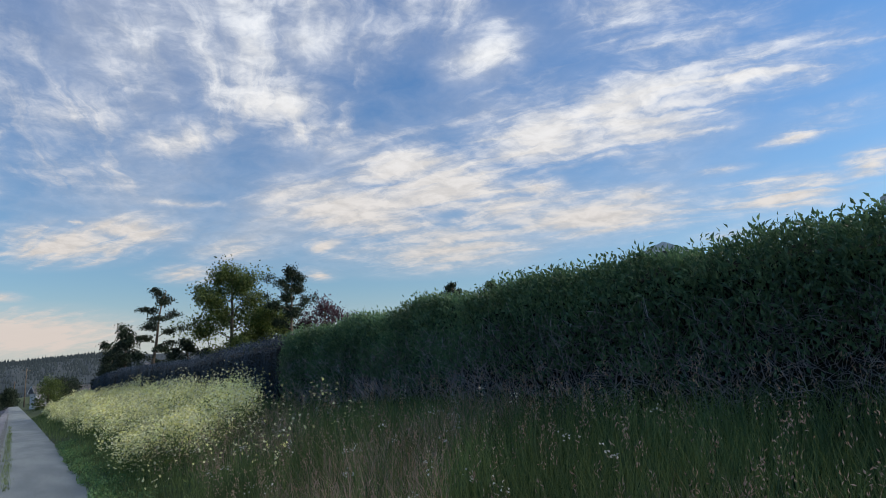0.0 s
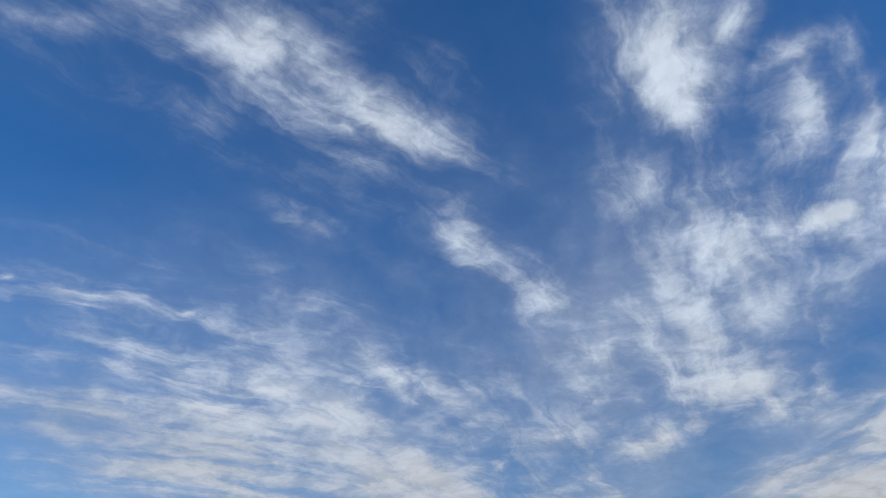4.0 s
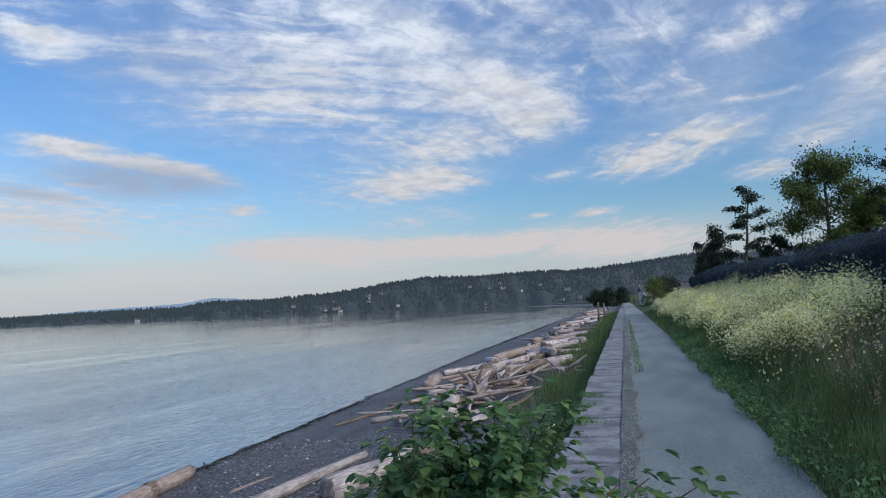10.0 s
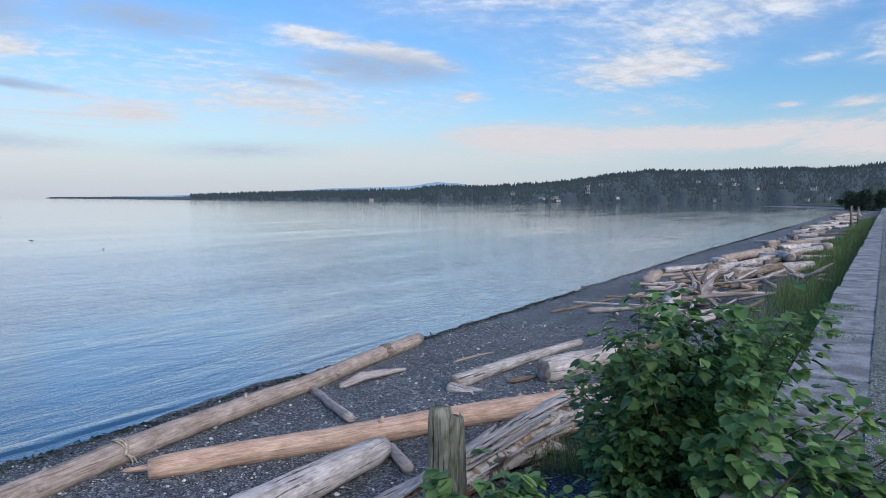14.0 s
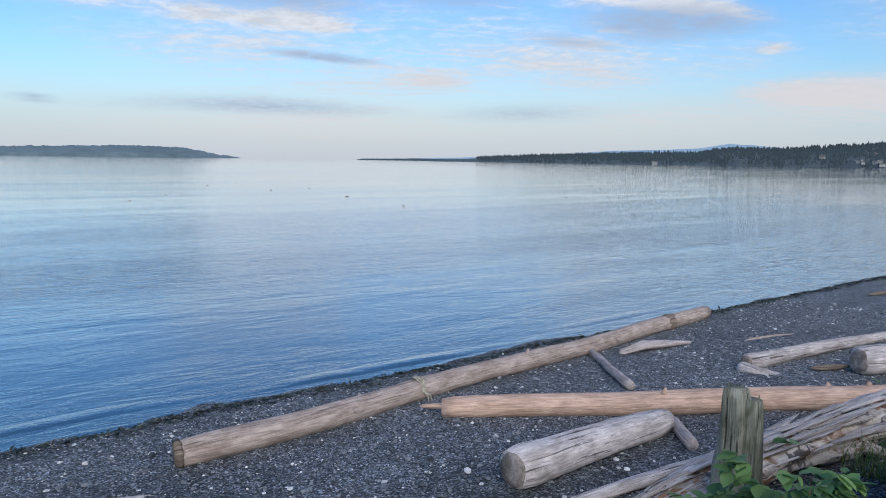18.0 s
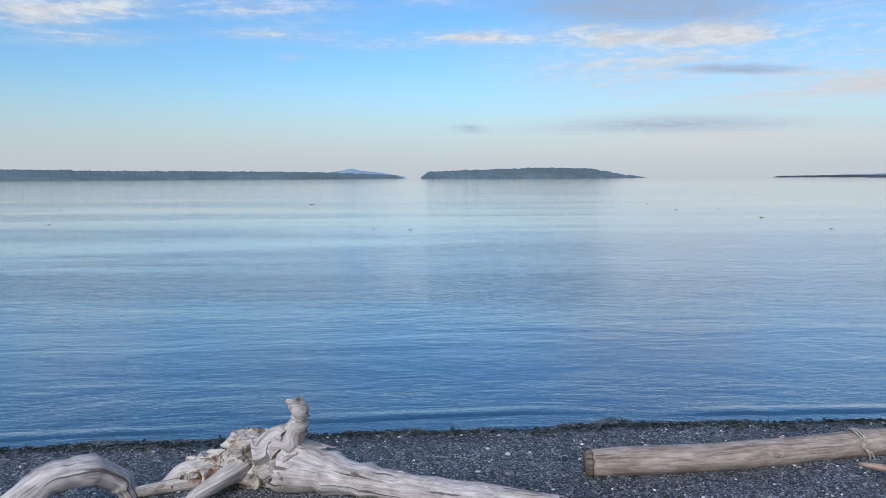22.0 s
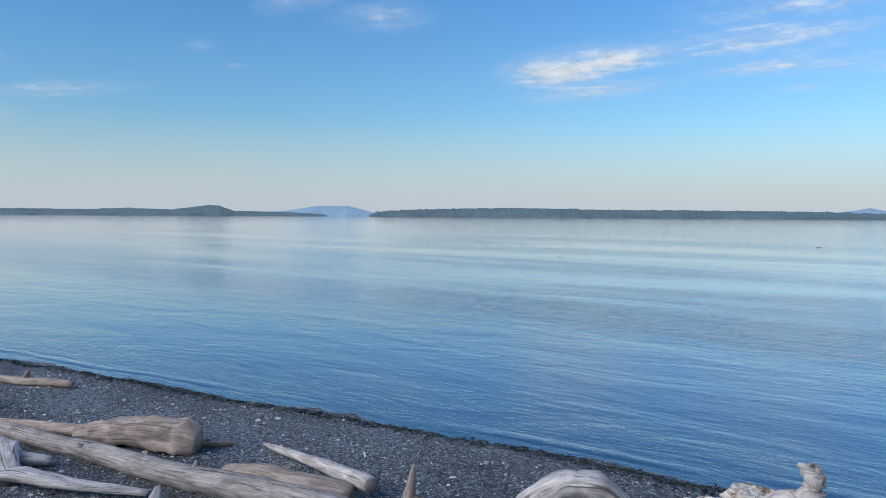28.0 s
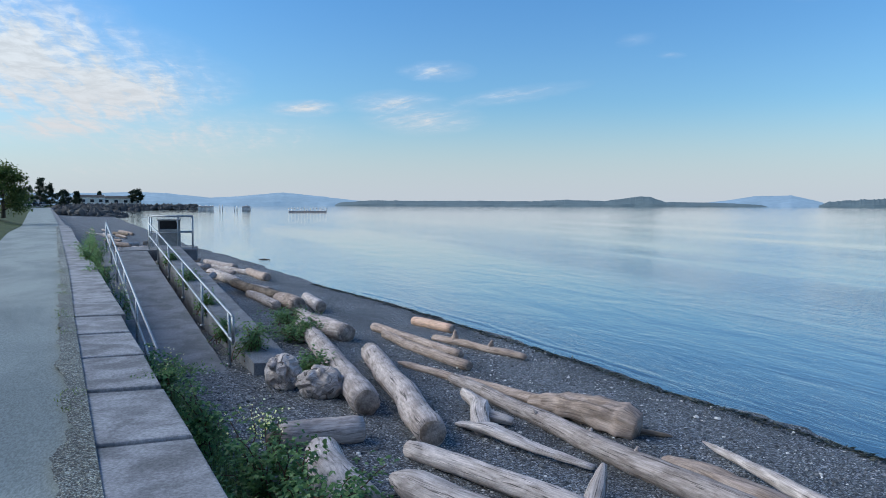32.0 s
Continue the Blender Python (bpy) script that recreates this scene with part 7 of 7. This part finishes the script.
hx, hy = polar(-27.5, 36)
house(hx, hy, bank_z(hx, hy), 8, 5.5, 2.4, 1.45, radians(100), "house with a brown-grey gabled roof behind the hedge")
hx, hy = polar(-50.2, 24)
house(hx, hy, bank_z(hx, hy), 7, 8, 1.95, 1.8, radians(40), "house with a white gable peeping over the hedge", windows=1)
hx, hy = polar(-86, 20)
house(hx, hy, bank_z(hx, hy), 10, 10.5, 3.3, 2.4, radians(4), "house with a grey shingled roof over the hedge")
hx, hy = polar(-4.6, 150)
house(hx, hy, bank_z(hx, hy) - 0.6, 14, 8, 2.6, 1.2, radians(5), "low white bungalow among trees")
hx, hy = polar(-11.2, 72)
house(hx, hy, bank_z(hx, hy), 7, 6, 2.4, 1.0, radians(30), "small brown house among trees", wall=M_BARK)


def utility_pole(az_deg, d, top, label):
    x, y = polar(az_deg, d)
    base = thing("utility_pole", label, "pole", "utility poles", at=(x, y, 0.3))
    tube_mesh("pole", [(0, 0, -0.4), (0, 0, top * 0.5), (0.05, 0, top)], [0.19, 0.16, 0.12], M_BARK, base, 8, 0.05, 3)
    part("crossarm", box_bm(2.2, 0.12, 0.14, (0, 0.15, top * 0.93)), M_BARK, base)
    for dx in (-0.9, 0, 0.9):
        part("insulator", box_bm(0.09, 0.09, 0.18, (dx, 0.15, top * 0.93 + 0.16), 0.02), M_GLASS, base)


utility_pole(-1.42, 225, 10.4, "weathered wooden utility pole by the path")
utility_pole(-0.75, 330, 9.5, "distant wooden utility pole")


def marker_post(az_deg, d, h, label):
    x, y = polar(az_deg, d)
    base = thing("marker_post", label, "post", "posts by the path", at=(x, y, beach_z(x, y)))
    tube_mesh("post", [(0, 0, -0.2), (0, 0, h * 0.5), (0, 0, h)], [0.13, 0.12, 0.11], M_BROWNWOOD, base, 8, 0.1, 5)


marker_post(1.45, 95, 2.6, "dark upright timber post on the beach")
marker_post(1.0, 110, 2.4, "second dark timber post on the beach")

# ---- woods and houses of the headland ----


def headland_height(a, f):
    azs = [q[0] for q in HEADLAND][::-1]
    els = [q[1] for q in HEADLAND][::-1]
    top = EYE_UP + math.tan(radians(max(0.0, float(np.interp(a, azs, els))))) * 2200 - SEA
    return SEA + top * float(np.interp(f, [0, 0.12, 0.45, 1.0], [0, 0.30, 0.62, 1.0]))


def headland_woods():
    rng = np.random.default_rng(31)
    n = 14000
    a = rng.uniform(-8, 52, n)
    f = np.where(rng.uniform(0, 1, n) < 0.5, rng.uniform(0.95, 1.0, n), rng.uniform(0.01, 0.95, n))
    d = 1500 + 700 * f
    z = np.array([headland_height(p, q) for p, q in zip(a, f)]) - 2
    h = rng.uniform(6, 13, n) * np.where(f > 0.94, rng.uniform(0.9, 1.7, n), 1.0) * np.clip(1.15 - (a - 30) / 40, 0.45, 1.0)
    r = h * rng.uniform(0.14, 0.30, n)
    th = np.arange(6) / 6 * 2 * math.pi
    x, y = -np.sin(np.radians(a)) * d, np.cos(np.radians(a)) * d
    ring = np.stack([x[:, None] + np.cos(th) * r[:, None], y[:, None] + np.sin(th) * r[:, None], np.repeat(z[:, None], 6, 1) + rng.uniform(0, 2, (n, 6))], -1)
    mid = np.stack([x[:, None] + np.cos(th + 0.5) * r[:, None] * 0.7, y[:, None] + np.sin(th + 0.5) * r[:, None] * 0.7, (z + h * 0.5)[:, None] + rng.uniform(-1.5, 1.5, (n, 6))], -1)
    tip = np.stack([x, y, z + h], -1)[:, None]
    verts = np.concatenate([ring, mid, tip], 1).reshape(-1, 3)
    k = np.arange(n)[:, None] * 13
    faces = []
    for i in range(6):
        j = (i + 1) % 6
        faces += [k + [i, j, 6 + i], k + [j, 6 + j, 6 + i], k + [6 + i, 6 + j, 12]]
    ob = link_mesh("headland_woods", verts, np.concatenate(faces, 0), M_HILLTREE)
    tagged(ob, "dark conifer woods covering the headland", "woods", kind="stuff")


headland_woods()


def headland_houses():
    rng = random.Random(9)
    for i in range(26):
        a = rng.choice([rng.gauss(8, 1.8), rng.gauss(3, 1.5), rng.gauss(23.5, 1.2), rng.gauss(19.5, 1.5), rng.uniform(10, 42)])
        f = rng.choice([rng.uniform(0.0, 0.06), rng.uniform(0.1, 0.45)])
        d = 1500 + 700 * f - 25
        x, y = polar(a, d)
        w = rng.uniform(6, 11)
        house(x, y, headland_height(a, f) + 0.5, w, rng.uniform(7, 9), rng.uniform(3.0, 4.5), rng.uniform(1.5, 3), radians(a + rng.uniform(-30, 30)), rng.choice(["small pale house on the wooded headland", "white house near the far shore", "grey-roofed house among the far woods"]), windows=1, wall=rng.choice([M_CONCRETE_OLD, M_BINBOX, M_CONCRETE_OLD]))


headland_houses()

# ---- the point to the south: breakwater, houses, moorings ----


def boulders(name, path, count, size, width, label, seed, mat):
    rng = np.random.default_rng(seed)
    ico = bmesh.new()
    bmesh.ops.create_icosphere(ico, subdivisions=1, radius=1.0)
    iv = np.array([v.co[:] for v in ico.verts])
    iface = np.array([[v.index for v in f.verts] for f in ico.faces])
    ico.free()
    p = np.array(path, float)
    t = rng.uniform(0, len(p) - 1.001, count)
    i = t.astype(int)
    c = p[i] + (p[i + 1] - p[i]) * (t - i)[:, None]
    off = rng.normal(0, width, (count, 2))
    c[:, :2] += off
    c[:, 2] -= np.linalg.norm(off, axis=1) * 0.4
    v = iv[None] * (size * rng.uniform(0.5, 1.4, (count, 1, 3))) * rng.uniform(0.75, 1.25, (count, len(iv), 1)) + c[:, None]
    f = (np.arange(count)[:, None, None] * len(iv) + iface[None]).reshape(-1, 3)
    ob = link_mesh(name, v.reshape(-1, 3), f, mat)
    return tagged(ob, label, "rocks", kind="stuff")


def sea_spot(az_deg, el_deg, z=SEA):
    d = (EYE_UP - z) / math.tan(radians(-el_deg))
    return (*polar(az_deg, d), z)


near_point = [sea_spot(-170.4, -0.95), sea_spot(-171.6, -0.9), sea_spot(-173.0, -0.88)]
boulders("point_rocks", [(a, b, 0.5) for a, b, c in near_point], 330, 1.1, 3.0, "dark boulders of a rocky point", 3, M_ROCK)
far_wall = [sea_spot(-170.0, -0.42), sea_spot(-174.0, -0.40), sea_spot(-179.2, -0.385)]
boulders("breakwater_rocks", [(a, b, 1.2) for a, b, c in far_wall], 800, 1.5, 3.5, "long grey rock breakwater", 5, M_ROCK)
land_pts = [polar(-166, 250), polar(-167.5, 460), polar(-175.6, 520), polar(-176.3, 640), polar(-150, 900), polar(-140, 420)]
lm = bmesh.new()
lv = [lm.verts.new((a, b, 1.2)) for a, b in land_pts] + [lm.verts.new((a * 1.0, b * 1.0, -2.5)) for a, b in land_pts]
lm.faces.new(lv[:6])
for i in range(6):
    lm.faces.new((lv[i], lv[6 + i], lv[6 + (i + 1) % 6], lv[(i + 1) % 6]))
bmesh.ops.recalc_face_normals(lm, faces=lm.faces[:])
tagged(part("ground_point", lm, M_GRASSGROUND), "low grassy point of land with houses", "ground", kind="structure")

for a, d, w, h, tn, lab in ((-167.45, 330, 5, 4.6, 0.3, "narrow white house on the point"), (-168.3, 400, 8, 3.4, 0.1, "pale house on the point"), (-171.9, 520, 16, 5.4, 0.2, "wide white house on the point"), (-173.6, 540, 18, 5.0, 0.0, "cream house with dark roof on the point"), (-174.6, 545, 12, 4.6, 0.2, "low cream house on the point"), (-170.6, 505, 9, 3.4, -0.2, "small white house on the point")):
    x, y = polar(a, d)
    house(x, y, 1.2, w, 8, h, 1.6, radians(a) + tn, lab, windows=3)
placed_tree(-166.55, 68, 2.6, 4.2, 0.05, M_TREELEAF, "leafy green tree beside the path", 41, ground=0.6, clumps=90, per=90, leaf=0.22)
for a, d, el_, wd, lab, sd, con in ((-168.7, 360, 2.0, 1.2, "tall dark conifer on the point", 42, True), (-169.3, 370, 1.5, 1.1, "dark conifer on the point", 43, True), (-167.8, 380, 1.2, 1.2, "dark tree on the point", 44, False), (-170.2, 420, 1.0, 1.0, "dark round tree on the point", 45, False), (-171.0, 480, 1.0, 0.8, "dark conifer by the white house", 46, True), (-172.5, 560, 1.0, 0.7, "conifer behind the white house", 47, True), (-175.0, 540, 1.15, 1.3, "wide spreading dark tree at the tip of the point", 48, False), (-166.9, 300, 1.3, 1.4, "dark shrubs beside the houses", 49, False)):
    placed_tree(a, d, el_, wd, 0.25 if sd == 48 else 0.08, M_CONIFER, lab, sd, ground=0.8, clumps=60, per=50, leaf=d * 0.0018, conic=con, layered=sd == 48)
for i, (a, d) in enumerate(((-167.9, 300), (-168.35, 305), (-168.8, 310))):
    x, y = polar(a, d)
    car = thing("parked_car", "small parked car seen far off on the point", "car", "parked cars", at=(x, y, 0.9))
    car.rotation_euler = (0, 0, 1.3)
    part("body", box_bm(4.2, 1.75, 0.7, (0, 0, 0.6), 0.15), (M_WHITEWALL, M_DARK, M_BINBOX)[i], car)
    part("cabin", box_bm(2.2, 1.55, 0.6, (-0.1, 0, 1.2), 0.2), M_GLASS, car)
    for dx in (-1.3, 1.3):
        for dy in (-0.8, 0.8):
            tube_mesh("wheel", [(dx, dy - 0.1, 0.32), (dx, dy + 0.1, 0.32)], [0.32, 0.32], M_DARK, car, 12)


def mooring(az0, az1, el_, kind, label, seed):
    """Old pilings and floats standing in the water."""
    rng = random.Random(seed)
    d = (EYE_UP - SEA) / math.tan(radians(-el_))
    x, y = polar((az0 + az1) / 2, d)
    base = thing("pilings" if kind != "float" else "mooring_float", label, "pilings", "old moorings offshore", at=(x, y, SEA))
    span = d * radians(abs(az1 - az0))
    ux, uy = math.cos(radians((az0 + az1) / 2)), math.sin(radians((az0 + az1) / 2))
    n = 13 if kind != "pair" else 2
    for i in range(n):
        s = (i / (n - 1) - 0.5) * span
        h = rng.uniform(1.2, 2.0) if kind == "float" else rng.uniform(2.2, 3.6)
        r = 0.28 if kind != "float" else 0.16
        # pilings take wall white: low sunlight on the timber put into its colour
        tube_mesh("piling", [(ux * s, uy * s, -0.5), (ux * s, uy * s, h * 0.5), (ux * s, uy * s, h)], [r, r, r * 0.9], M_WHITEWALL, base, 8, 0.1, i)
        if kind == "float":
            tube_mesh("top", [(ux * s, uy * s, h), (ux * s, uy * s, h + 0.4)], [0.35, 0.2], M_WHITEWALL, base, 8)
    if kind == "float":
        part("deck", box_bm(span, 2.4, 0.9, (0, 0, 0.25), 0.1, radians((az0 + az1) / 2)), M_WHITEWOOD, base, "pale timber deck")
    if kind == "dock":
        part("cap_beam", box_bm(span, 1.2, 0.6, (0, 0, 2.4), 0.05, radians((az0 + az1) / 2)), M_WHITEWOOD, base, "pale timber beam")


mooring(-179.4, -180.5, -0.49, "dock", "old timber dolphin of close pilings", 1)
mooring(-181.0, -181.2, -0.49, "pair", "pair of old mooring pilings", 2)
mooring(-182.1, -182.3, -0.49, "pair", "second pair of mooring pilings", 3)
mooring(-182.7, -183.3, -0.49, "dock", "small cluster of old pilings", 4)
mooring(-186.3, -189.3, -0.57, "float", "long low mooring float with posts", 5)
FLOATS = [(-184.4, -4.35), (-178.9, -3.2), (98.0, -2.1)]
float_rng = random.Random(63)
FLOATS += [(float_rng.uniform(38, 128), -1.3 - 3.2 * float_rng.random() ** 1.5) for i in range(34)]
for i, (az_deg, el_) in enumerate(FLOATS):
    x, y, z = sea_spot(az_deg, el_)
    k = 1.0 if i < 3 else float_rng.uniform(0.2, 0.5)
    bm_ob = thing("floating_stick", "small dark stick floating on the water", "driftwood", "sticks afloat", at=(x, y, SEA))
    bm_ob.rotation_euler = (0, 0, radians(az_deg) + float_rng.uniform(-0.5, 0.5))
    tube_mesh("stick", [(-0.35 * k, 0, 0), (0, 0.1 * k, 0.02), (0.4 * k, 0.05 * k, 0)], [0.03 * k, 0.05 * k, 0.02 * k], M_BROWNWOOD, bm_ob, 6, 0.2, 3)
